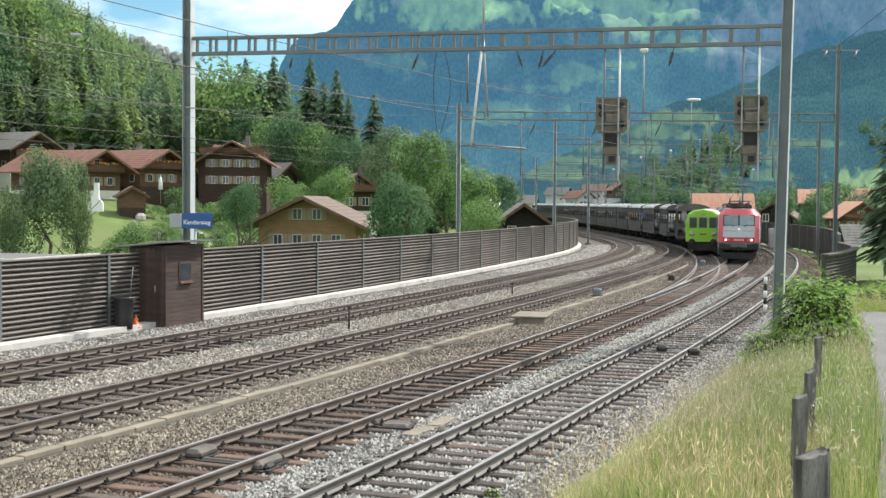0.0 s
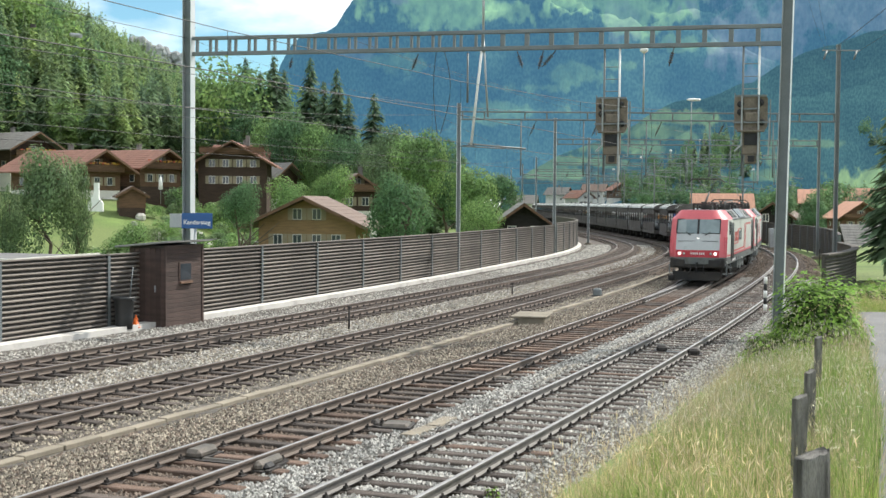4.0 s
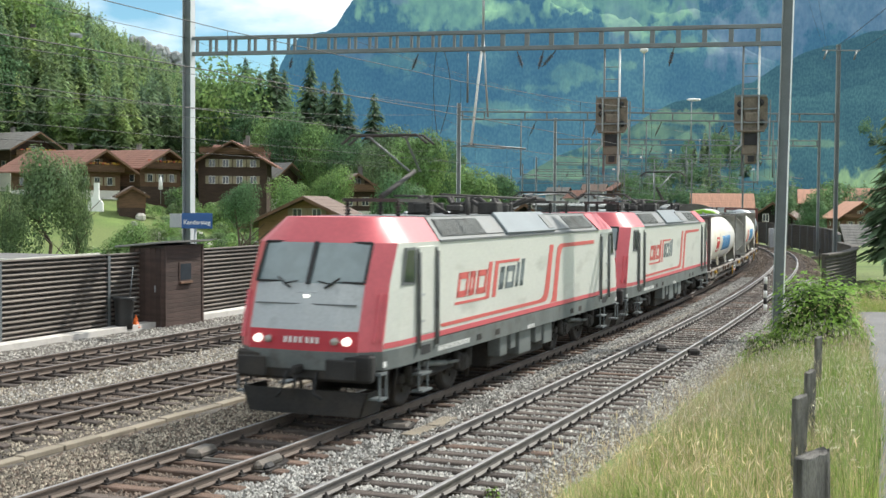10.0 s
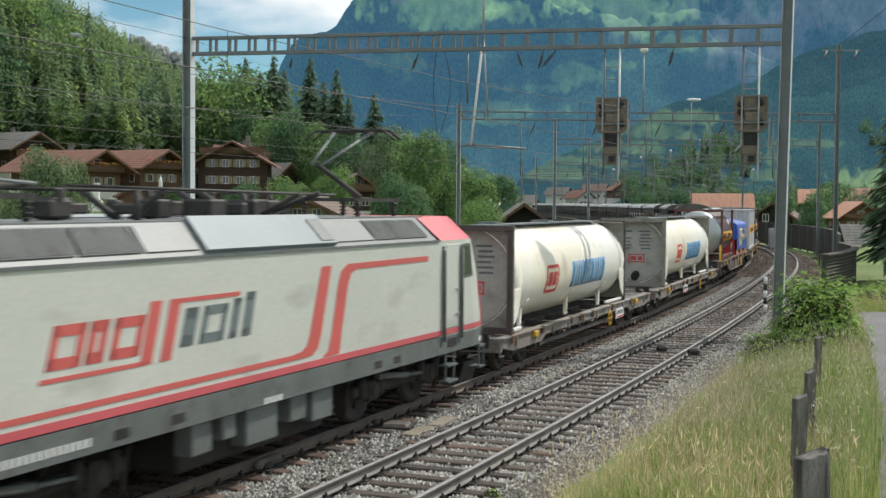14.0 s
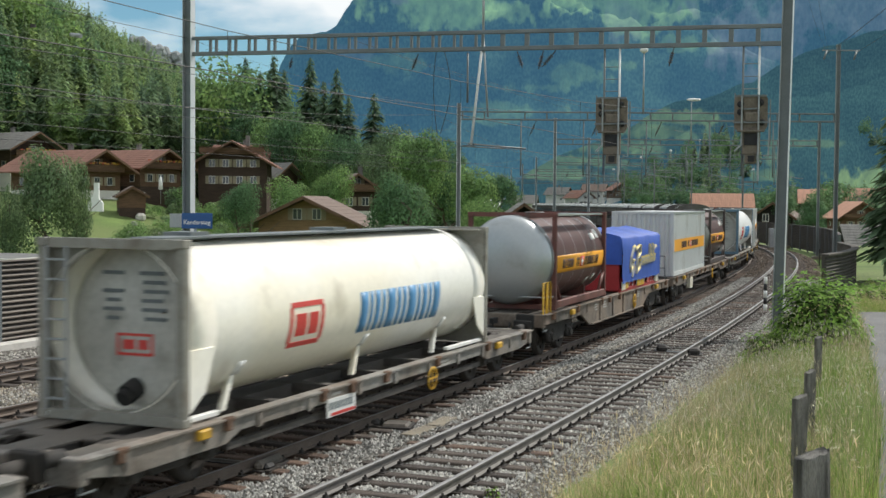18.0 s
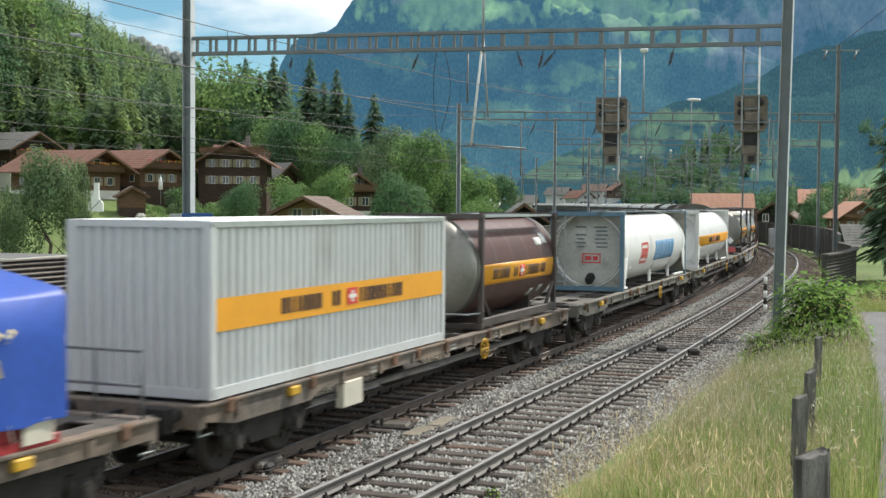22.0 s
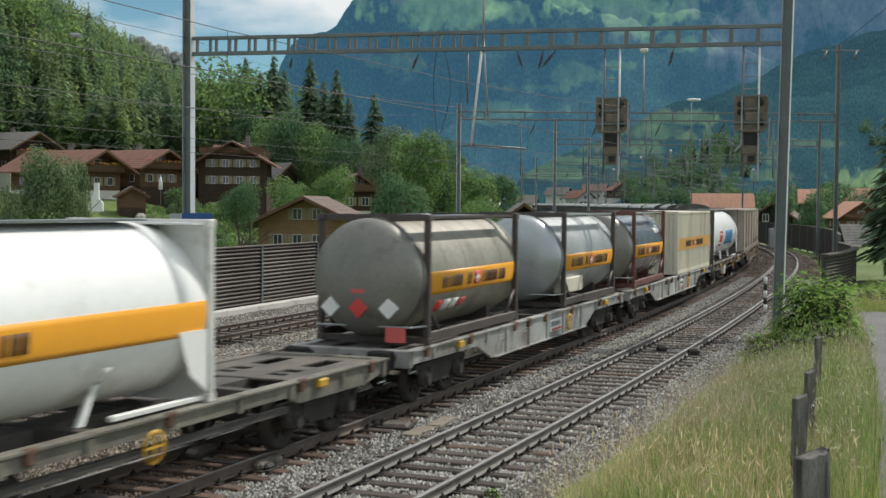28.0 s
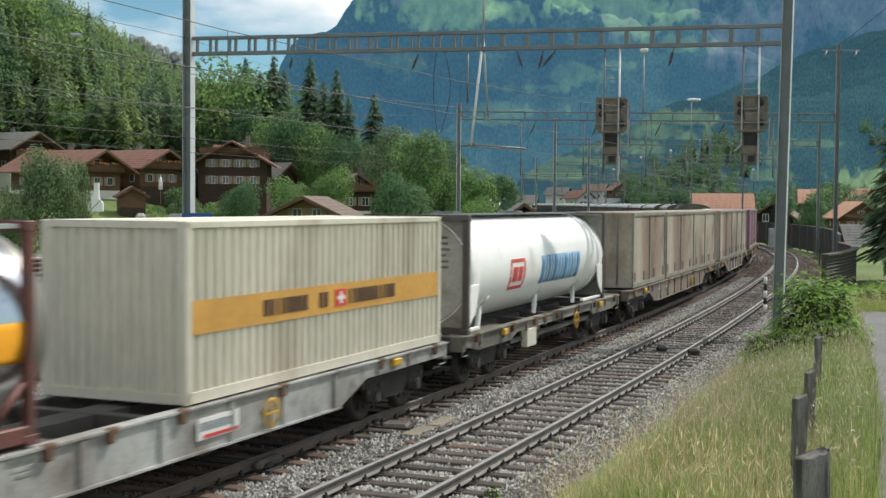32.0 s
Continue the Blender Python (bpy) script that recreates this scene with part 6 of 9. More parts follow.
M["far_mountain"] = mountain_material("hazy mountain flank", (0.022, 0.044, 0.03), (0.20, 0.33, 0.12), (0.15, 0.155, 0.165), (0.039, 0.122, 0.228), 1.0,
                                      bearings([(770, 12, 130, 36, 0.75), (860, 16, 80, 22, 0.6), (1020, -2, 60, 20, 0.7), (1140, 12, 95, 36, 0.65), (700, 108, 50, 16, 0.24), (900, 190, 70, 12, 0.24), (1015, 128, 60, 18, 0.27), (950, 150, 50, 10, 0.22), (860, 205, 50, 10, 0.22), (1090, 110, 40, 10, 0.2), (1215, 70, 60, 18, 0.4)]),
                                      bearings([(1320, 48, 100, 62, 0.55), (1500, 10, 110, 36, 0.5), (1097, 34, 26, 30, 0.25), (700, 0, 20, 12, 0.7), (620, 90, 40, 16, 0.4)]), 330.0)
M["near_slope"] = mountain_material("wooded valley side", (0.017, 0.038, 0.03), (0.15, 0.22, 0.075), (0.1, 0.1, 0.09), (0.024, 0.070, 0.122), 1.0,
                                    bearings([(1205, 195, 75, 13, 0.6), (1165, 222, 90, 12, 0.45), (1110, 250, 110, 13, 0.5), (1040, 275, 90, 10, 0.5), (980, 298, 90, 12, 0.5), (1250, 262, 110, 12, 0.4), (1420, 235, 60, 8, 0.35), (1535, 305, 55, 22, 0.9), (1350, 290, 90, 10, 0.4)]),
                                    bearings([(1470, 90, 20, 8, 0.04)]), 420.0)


def polar(name, u0, u1, d0, d1, nu, nd, height, mat, label):
    U, D = np.meshgrid(np.linspace(u0, u1, nu), np.linspace(d0, d1, nd))
    Z = height(U, D)
    v = np.stack([U * D, D, Z], -1).reshape(-1, 3)
    i = np.arange((nd - 1) * nu).reshape(nd - 1, nu)[:, :-1].ravel()
    return solo(name, np_mesh(name, v, np.stack([i, i + 1, i + nu + 1, i + nu], -1), mat, smooth=True), None, label, "mountain", kind="structure")


def big_height(U, D):
    crest = np.interp(U, (-0.30, -0.155, -0.135, -0.1176, -0.0914, -0.082, -0.0682, -0.0597, -0.0517, -0.0441, -0.0388, 0.007, 0.05, 0.12, 0.2, 0.3, 0.45, 0.8), (0.0, 0.0, 0.07, 0.1, 0.118, 0.122, 0.1345, 0.1452, 0.1483, 0.156, 0.161, 0.187, 0.20, 0.195, 0.21, 0.23, 0.25, 0.25))
    t = np.clip((D - 1300) / 1500, 0, 1)
    shape = np.interp(t, (0, 0.3, 0.55, 0.72, 0.8, 1.0), (0.03, 0.26, 0.5, 0.75, 0.83, 1.0))
    X, Y = U * D, D
    rid = fbm(X / 420, Y / 420, 2, 6, True) * 110 + fbm(X / 160, Y / 160, 4, 4) * 22
    return crest * 2800 * shape + rid * np.clip(t * 1.8, 0.05, 1) * np.clip(crest * 12, 0, 1) * np.clip((1 - t) * 2.5, 0.06, 1) - 10


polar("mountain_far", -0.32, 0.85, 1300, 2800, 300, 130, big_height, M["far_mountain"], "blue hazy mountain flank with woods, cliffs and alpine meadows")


def slope_height(U, D):
    rise = np.interp(U, (-0.2, 0.04, 0.063, 0.096, 0.172, 0.2077, 0.2745, 0.349, 0.45, 0.9), (0.0, 0.0, 0.0218, 0.035, 0.06, 0.08, 0.111, 0.14, 0.16, 0.18))
    t = np.clip((D - 420) / 700, 0, 1)
    X, Y = U * D, D
    return -4 + rise * 1100 * t + fbm(X / 130, Y / 130, 7, 5) * 20 * np.clip(t * 3, 0, 1) * np.clip(rise * 20, 0, 1)


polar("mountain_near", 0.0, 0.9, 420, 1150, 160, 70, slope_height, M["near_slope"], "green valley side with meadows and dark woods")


# ---- trees ----
def leaf_shader(name, color, spread=0.45, rough=0.7, trans=0.45):
    m = material(name, color, rough, 0, 0.25, 0.6, 8, 0.0, by_island=spread, spec=0.25, second=tuple(c * q for c, q in zip(color, (1.35, 1.2, 1.0))), second_scale=0.09)
    b = m.node_tree.nodes["Principled BSDF"]
    n, l = m.node_tree.nodes, m.node_tree.links
    tl = n.new("ShaderNodeBsdfTranslucent")
    mx = n.new("ShaderNodeMixShader")
    mx.inputs[0].default_value = trans
    l.new(b.inputs["Base Color"].links[0].from_socket, tl.inputs["Color"])
    l.new(b.outputs[0], mx.inputs[1])
    l.new(tl.outputs[0], mx.inputs[2])
    l.new(mx.outputs[0], n["Material Output"].inputs["Surface"])
    return m


M["spruce"] = leaf_shader("spruce needles", (0.13, 0.205, 0.12), 0.5, trans=0.5)
M["spruce_dark"] = leaf_shader("dark spruce needles", (0.105, 0.175, 0.11), 0.5, trans=0.5)
# paler copy of the needles, with sunlight put into the colour
M["spruce_light"] = leaf_shader("spruce needles in a sunlit green", (0.20, 0.295, 0.14), 0.5, trans=0.55)
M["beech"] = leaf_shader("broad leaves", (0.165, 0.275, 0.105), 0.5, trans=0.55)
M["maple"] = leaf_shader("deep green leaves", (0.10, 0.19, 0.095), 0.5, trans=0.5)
M["birch"] = leaf_shader("grey-green leaves", (0.135, 0.205, 0.105), 0.5)
M["bark"] = material("bark", (0.11, 0.085, 0.065), 0.95, 0, 0.3, 2, 30, 0.6)
M["bark_pale"] = material("pale bark", (0.26, 0.24, 0.21), 0.9, 0, 0.3, 2, 30, 0.4)


def spruce_np(seed, layers, spikes, slim=0.17, sprays=1):
    """Unit-high spruce: drooping boughs of ragged sprays round a thin trunk."""
    r = np.random.default_rng(seed)
    v, f = [], []
    for k in range(layers):
        t = k / layers
        n = max(4, int(spikes * (1 - 0.5 * t)))
        for i in range(n):
            if r.random() < 0.12:
                continue
            z = 0.06 + 0.92 * t + r.uniform(-0.6, 0.6) / layers
            a = r.uniform(0, 6.283)
            R = (slim * (1 - t) ** 0.8 + 0.01) * r.uniform(0.55, 1.15)
            droop = R * r.uniform(0.1, 0.5)
            for q in range(sprays):
                near, far = q / sprays * 0.8, (q + 1.35) / sprays if q < sprays - 1 else 1.0
                b = a + (r.uniform(-0.3, 0.3) if sprays > 1 else 0)
                w = (3.0 if sprays == 1 else 3.4 if sprays == 2 else 2.2) / spikes * r.uniform(0.7, 1.3)
                p0 = np.array([R * near * np.cos(b), R * near * np.sin(b), z + 0.015 - droop * near ** 1.5])
                p1 = np.array([R * far * np.cos(b), R * far * np.sin(b), z - droop * far ** 1.5])
                side = np.array([-np.sin(b), np.cos(b), r.uniform(-0.5, 0.5)]) * R * w
                m = p0 * 0.4 + p1 * 0.6 + np.array([0, 0, 0.25 * droop / sprays])
                o = len(v)
                v += [p0, m - side, p1, m + side]
                f.append((o, o + 1, o + 2, o + 3))
    return np.array(v), np.array(f)


def crown_np(seed, n, size, lobes=9, flat=0.9, squash=1.0, low=0.22):
    """Unit-high leafy crown: small cards spread over the skins of several lobes."""
    r = np.random.default_rng(seed)
    cs = [(0, 0, 0.62, 0.30)]
    for _ in range(lobes):
        a, q = r.uniform(0, 6.28), r.uniform(0.10, 0.27)
        z = r.uniform(low + 0.12, 0.86)
        q *= 1.0 - 0.55 * abs(z - 0.5) * 1.3
        cs.append((q * np.cos(a), q * np.sin(a), z, r.uniform(0.11, 0.2)))
    cs = np.array(cs)
    pick = r.choice(len(cs), n, p=cs[:, 3] ** 2 / (cs[:, 3] ** 2).sum())
    d = r.normal(size=(n, 3))
    d /= np.linalg.norm(d, axis=1)[:, None]
    rad = cs[pick, 3] * r.uniform(0.72, 1.08, n)
    p = cs[pick, :3] + d * rad[:, None] * np.array([1, 1, flat])
    p[:, :2] *= squash
    # cards lie roughly across the outward direction
    t = np.cross(d, r.normal(size=(n, 3)))
    t /= np.linalg.norm(t, axis=1)[:, None] + 1e-9
    b = np.cross(d, t) + 0.5 * d * r.uniform(-1, 1, (n, 1))
    s = size * r.uniform(0.6, 1.4, (n, 1))
    v = np.stack([p - t * s - b * s * 0.5, p + t * s - b * s * 0.4, p + b * s * 0.9], 1).reshape(-1, 3)
    return v, np.arange(3 * n).reshape(n, 3)


def woods(name, label, protos, spots, mat, seed):
    """Far trees joined into one object: spots of (x, y, z, height, width factor)."""
    r = np.random.default_rng(seed)
    V, F, base = [], [], 0
    spots = np.asarray(spots, float)
    kind = r.integers(0, len(protos), len(spots))
    for k, (v, f) in enumerate(protos):
        q = spots[kind == k]
        if not len(q):
            continue
        sc = np.stack([q[:, 3] * q[:, 4], q[:, 3] * q[:, 4], q[:, 3]], 1)
        a, b = strewn(r, v, f, q[:, :3], sc, r.uniform(0, 6.28, len(q)))
        V.append(a)
        F.append(b + base)
        base += len(a)
    return solo(name, np_mesh(name, np.concatenate(V), np.concatenate(F), mat), None, label, "woods", kind="stuff")


SPRUCE = [spruce_np(k, 30, 15, 0.17) for k in range(5)]
SPRUCE_FAR = [spruce_np(20 + k, 16, 10, 0.19) for k in range(4)]
CROWN = [crown_np(k, 2300, 0.0155, lobes=16) for k in range(4)]
CROWN_FAR = [crown_np(30 + k, 900, 0.024, lobes=14) for k in range(4)]
SHRUB = [crown_np(50 + k, 420, 0.034, lobes=8) for k in range(3)]

r = np.random.default_rng(12)


def on_ground(x, y):
    return ground_z(np.asarray(x), np.asarray(y))


def at_px(px, py, d):
    """Plan place and height for a direction in the view at a distance."""
    u, v = (px - 784) / 2244, (441 - py) / 2244
    u, v = u - 0.008 * v, v + 0.008 * u
    return u * d, d, EYE.z + d * (v - 0.0366)


# the wooded slope above the village
n = 5200
y = 140 + 720 * r.random(n) ** 1.1
x = -(0.02 + 0.40 * r.random(n)) * y - 6
keep = (x < -50 - 0.02 * (y - 190)) & (x / y > -0.45) & ((y > 226) | (x < -82))
x, y = x[keep], y[keep]
z = on_ground(x, y)
clump = fbm(x / 60, y / 60, 3, 3)
leafy = clump + r.normal(0, 0.25, len(x)) + (330 - y) / 600 > 0.30
hgt = r.uniform(13, 24, len(x))
wide = r.uniform(0.85, 1.2, len(x))
near = y < 380
S = np.stack([x, y, z - 0.3, hgt, wide], 1)
# random share of trees in paler greens: the sunlit look is in the colour
light = r.random(len(x)) < 0.45
woods("hillside_spruces", "dark spruces covering the steep slope", SPRUCE, S[~leafy & near & ~light], M["spruce"], 1)
woods("hillside_spruces", "lighter green spruces covering the steep slope", SPRUCE, S[~leafy & near & light], M["spruce_light"], 2)
woods("hillside_spruces", "far dark spruces on the ridge", SPRUCE_FAR, S[~leafy & ~near & ~light], M["spruce"], 3)
woods("hillside_spruces", "far spruces in a sunlit green on the ridge", SPRUCE_FAR, S[~leafy & ~near & light], M["spruce_light"], 4)
S[:, 3] *= 0.8
woods("hillside_leaf_trees", "broad-leaved trees in a sunlit green on the slope", CROWN_FAR, S[leafy & light & (y >= 270)], M["beech"], 5)
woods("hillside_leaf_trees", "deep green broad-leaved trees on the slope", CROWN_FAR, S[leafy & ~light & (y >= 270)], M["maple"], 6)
woods("hillside_leaf_trees", "broad-leaved trees in a sunlit green at the foot of the slope", CROWN, S[leafy & light & (y < 270)], M["beech"], 15)
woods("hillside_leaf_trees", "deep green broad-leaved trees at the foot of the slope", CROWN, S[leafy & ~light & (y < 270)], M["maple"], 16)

# pale crag on the ridge
rock = Geo()
rr = random.Random(9)
for k in range(90):
    px = 238 + 96 * rr.random()
    x, y, z = at_px(px, 68 + (px - 240) * 0.42 + rr.uniform(-2, 26), 540)
    rock.box((x, y + rr.uniform(-5, 5), z - 1), (rr.uniform(1.5, 4.0), 4, rr.uniform(2.0, 5.5)), Matrix.Translation((x, y, z)) @ Matrix.Rotation(rr.uniform(-0.5, 0.5), 4, "Y") @ Matrix.Translation((-x, -y, -z)), bevel=0.7)
solo("crag", rock, material("pale limestone", (0.36, 0.375, 0.38), 0.95, 0, 0.3, 0.1, 1.5, 0.5), "pale limestone crag on the wooded ridge", "rock", kind="stuff")

# woods behind the village and at the foot of the valley side
n = 300
y = r.uniform(230, 400, n)
u = r.uniform(-0.175, 0.06, n)
x = u * y
keep = (x > -52 - 0.02 * (y - 190)) & (s_o(x, y)[1] < -24)
x, y, u = x[keep], y[keep], u[keep]
h = np.interp(u, (-0.18, -0.1, -0.04, 0.02, 0.06), (25, 22, 15, 12, 9)) * r.uniform(0.75, 1.15, len(x))
S = np.stack([x, y, on_ground(x, y) - 0.2, h, r.uniform(0.9, 1.25, len(x))], 1)
pick = r.random(len(x))
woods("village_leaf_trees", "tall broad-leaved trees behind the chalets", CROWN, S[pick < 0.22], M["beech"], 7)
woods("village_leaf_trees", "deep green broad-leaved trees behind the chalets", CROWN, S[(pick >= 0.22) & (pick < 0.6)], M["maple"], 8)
woods("village_spruces", "spruces among the trees behind the chalets", SPRUCE, S[pick >= 0.6], M["spruce"], 9)

n = 1300
y = r.uniform(300, 600, n)
u = r.uniform(0.05, 0.40, n)
x = u * y
_, o = s_o(x, y)
keep = (fbm(x / 70, y / 70, 21, 3) > -0.12) & ((o > 45) | (o < -30))
x, y = x[keep], y[keep]
zz = np.where(y > 420, slope_height(x / y, y), on_ground(x, y)) - 0.3
S = np.stack([x, y, zz, r.uniform(8, 14, len(x)), r.uniform(0.85, 1.2, len(x))], 1)
pick = r.random(len(x)) + (y - 450) / 1500
woods("valley_spruces", "dark spruces on the valley side", SPRUCE_FAR, S[pick >= 0.3], M["spruce"], 10)
woods("valley_leaf_trees", "leafy trees along the valley floor", CROWN_FAR, S[pick < 0.3], M["maple"], 11)


def bough_trunk(h, r0, seed, limbs=7, crown_from=0.3):
    g = Geo()
    rr = random.Random(seed)
    pts = [Vector((rr.uniform(-0.02, 0.02) * h * k, rr.uniform(-0.02, 0.02) * h * k, h * 0.78 * k / 5)) for k in range(6)]
    for k, (a, b) in enumerate(zip(pts, pts[1:])):
        g.tube(a, b, r0 * (1 - 0.16 * k), r0 * (1 - 0.16 * (k + 1)), n=8, caps=False)
    for k in range(limbs):
        t = crown_from + 0.45 * k / limbs
        a = rr.uniform(0, 6.28)
        p = pts[min(5, int(t / 0.78 * 5))]
        q = p + Vector((math.cos(a), math.sin(a), rr.uniform(0.5, 1.1))) * h * rr.uniform(0.14, 0.22)
        g.tube(p, q, r0 * 0.4, r0 * 0.1, n=6, caps=False)
    return g


def leaf_tree(label, x, y, h, mat, seed, wide=1.0, leaves=2600, card=0.02, low=0.2, bark="bark", group="garden trees", z=None, trunks=1, lobes=12, lift=0.0):
    zg = float(on_ground(x, y)) - 0.1 if z is None else z
    t = thing("tree", Matrix.Translation((x, y, zg)), label, "tree", group)
    for k in range(trunks):
        part("trunk", bough_trunk(h, 0.018 * h, seed + k), M[bark], t, m=Matrix.Translation((0.4 * k, 0.1 * k, 0)) @ Matrix.Rotation(0.1 * k, 4, "Y"))
    v, f = crown_np(seed, leaves, card, lobes=lobes, low=low)
    part("crown", np_mesh("crown", v * np.array([h * wide, h * wide, h * (1 - lift)]) + np.array([0, 0, h * lift]), f, M[mat]), None, t)
    return t


def spruce_tree(label, x, y, h, mat, seed, wide=1.0, z=None, layers=64, spikes=24, sprays=2):
    zg = float(on_ground(x, y)) - 0.1 if z is None else z
    t = thing("spruce", Matrix.Translation((x, y, zg)), label, "tree", "tall spruces")
    part("trunk", Geo().tube((0, 0, -2), (0, 0, h * 0.97), 0.014 * h, 0.02, n=8), M["bark"], t)
    v, f = spruce_np(seed, layers, spikes, 0.17, sprays)
    part("crown", np_mesh("crown", v * np.array([h * wide, h * wide, h]), f, M[mat]), None, t)
    return t


# tall spruces against the sky
for k, (px, top, d) in enumerate(((436, 98, 246), (462, 122, 240), (487, 95, 238), (505, 120, 240), (551, 98, 236), (574, 140, 232), (597, 117, 228), (618, 165, 226), (663, 160, 222), (35, 150, 240), (700, 235, 215), (205, 130, 250), (255, 150, 250), (120, 120, 262), (300, 165, 246))):
    x, y, zt = at_px(px, top, d)
    zg = float(on_ground(x, y))
    spruce_tree("tall dark spruce rising above the broad-leaved trees", x, y, min(zt - zg, 36), "spruce_dark", 100 + k, 1.15 + 0.15 * (k % 3))

# garden trees round the chalets: direction, top, distance, colour, width
for k, (px, top, d, mat, wd, lab) in enumerate(((86, 258, 95, "birch", 0.7, "bushy grey-green birch behind the barrier"), (18, 318, 92, "birch", 0.5, "grey-green birch in the garden"), (134, 276, 99, "birch", 0.42, "slender grey-green birch in the garden"), (587, 284, 150, "beech", 0.72, "round light green garden tree"), (715, 300, 112, "maple", 0.92, "large round-crowned dark green tree"), (520, 305, 150, "beech", 0.9, "light green shrub-like tree beside the chalet"), (745, 222, 170, "beech", 0.8, "tall leafy tree behind the round one"), (700, 218, 182, "birch", 0.75, "tall pale leafy tree"), (830, 290, 150, "beech", 0.8, "leafy tree beside the line"), (880, 305, 165, "maple", 0.95, "leafy tree behind the dark barn"), (790, 235, 190, "maple", 0.7, "tall leafy tree in the row"), (850, 350, 120, "beech", 0.9, "low leafy tree near the barrier"), (232, 388, 105, "beech", 1.2, "leafy shrub in the sloping garden"), (1440, 345, 150, "maple", 0.9, "leafy tree beside the red-roofed chalets"), (1385, 330, 190, "maple", 0.8, "leafy tree beyond the outer barrier"))):
    x, y, zt = at_px(px, top, d)
    zg = float(on_ground(x, y))
    leaf_tree(lab, x, y, max(zt - zg, 3.5), mat, 200 + k, wd, leaves=8000, card=0.0118)
for k, (px, top, d, mat, wd) in enumerate(((520, 178, 212, "maple", 0.62), (560, 205, 208, "beech", 0.6), (610, 225, 206, "maple", 0.62), (480, 200, 216, "beech", 0.55), (650, 250, 204, "birch", 0.6), (375, 140, 236, "beech", 0.6), (405, 165, 232, "maple", 0.6), (440, 172, 228, "maple", 0.55))):
    x, y, zt = at_px(px, top, d)
    zg = float(on_ground(x, y))
    leaf_tree("tall full-crowned tree at the foot of the slope", x, y, zt - zg, mat, 260 + k, wd, leaves=9000, card=0.0105, group="slope trees", lobes=18)
x, y, zt = at_px(425, 312, 78)
leaf_tree("small twin-stemmed tree with an oval crown", x, y, zt - float(on_ground(x, y)), "maple", 300, 0.5, leaves=7000, card=0.0112, low=0.46, trunks=2, lift=0.36)

# shrubs that hide the barrier's back and fill the gardens
shr = []
for k in range(90):
    d = r.uniform(72, 112)
    px = r.uniform(90, 330)
    x, y, zt = at_px(px, 400, d)
    if s_o(x, y)[1] < -19 and not (px < 140 and d > 84) and not (345 < px < 460):
        shr.append((x, y, float(on_ground(x, y)) - 0.5, r.uniform(1.6, 3.4), r.uniform(1.1, 1.6)))
for k in range(150):
    d = r.uniform(115, 172)
    px = r.uniform(160, 500)
    x, y, zt = at_px(px, 380, d)
    if px < 255 and d > 132:
        continue
    shr.append((x, y, float(on_ground(x, y)) - 0.4, r.uniform(1.2, 3.0), r.uniform(1.1, 1.6)))
for k in range(46):
    x, y, zt = at_px(r.uniform(300, 480), 380, r.uniform(172, 183))
    shr.append((x, y, float(on_ground(x, y)) - 0.4, r.uniform(2.0, 4.6), r.uniform(0.9, 1.3)))
shr = np.array(shr)
woods("garden_shrubs", "mixed green shrubs on the village bank", SHRUB, shr[::2], M["beech"], 31)
woods("garden_shrubs", "darker green shrubs on the village bank", SHRUB, shr[1::2], M["birch"], 32)

# pale boulders of the rock garden below the chalets
rocks = Geo()
rr = random.Random(17)
for k in range(70):
    x, y, z = at_px(rr.uniform(225, 470), 380, rr.uniform(135, 168))
    s = rr.uniform(0.35, 1.1)
    m = Matrix.Translation((x, y, float(on_ground(x, y)) + s * 0.35)) @ Matrix.Rotation(rr.uniform(0, 6.28), 4, "Z") @ Matrix.Rotation(rr.uniform(-0.4, 0.4), 4, "X")
    rocks.box((0, 0, 0), (s * 1.3, s, s * 1.1), m, bevel=s * 0.3)
solo("garden_rocks", rocks, material("pale garden stone", (0.46, 0.44, 0.40), 0.95, 0, 0.25, 0.8, 6, 0.4, by_island=0.3), "pale boulders of a rock garden below the chalets", "rocks", kind="stuff")

# the spruce at the edge of the path on the right
x, y, zt = at_px(1616, 150, 70)
spruce_tree("dark spruce overhanging the path", x, y, 14.5, "spruce", 400, 1.15, z=float(on_ground(x, y)) + 1.0, layers=80, spikes=30, sprays=5)
# ---- chalets ----
M["wood_dark"] = material("dark stained timber", (0.055, 0.033, 0.022), 0.85, 0, 0.3, 0.8, 14, 0.3, stretch=(1, 1, 5))
M["wood_black"] = material("blackened timber", (0.022, 0.018, 0.016), 0.9, 0, 0.3, 0.8, 14, 0.3, stretch=(1, 1, 5))
M["wood_brown"] = material("brown timber boarding", (0.13, 0.072, 0.040), 0.85, 0, 0.25, 0.8, 14, 0.3, stretch=(1, 1, 5))
M["wood_honey"] = material("honey-coloured timber", (0.27, 0.165, 0.08), 0.8, 0, 0.2, 0.8, 14, 0.3, stretch=(1, 1, 6))
M["plaster"] = material("white plaster", (0.72, 0.69, 0.63), 0.9, 0, 0.08, 0.8, 20, 0.1)
M["tile_red"] = material("red-brown roof tiles", (0.215, 0.105, 0.075), 0.85, 0, 0.22, 0.6, 12, 0.4, stretch=(1, 6, 1))
M["tile_orange"] = material("orange roof tiles", (0.50, 0.27, 0.185), 0.85, 0, 0.15, 0.6, 12, 0.4, stretch=(1, 6, 1))
M["tile_grey"] = material("grey slate roof", (0.16, 0.155, 0.145), 0.85, 0, 0.22, 0.6, 12, 0.4, stretch=(1, 6, 1))
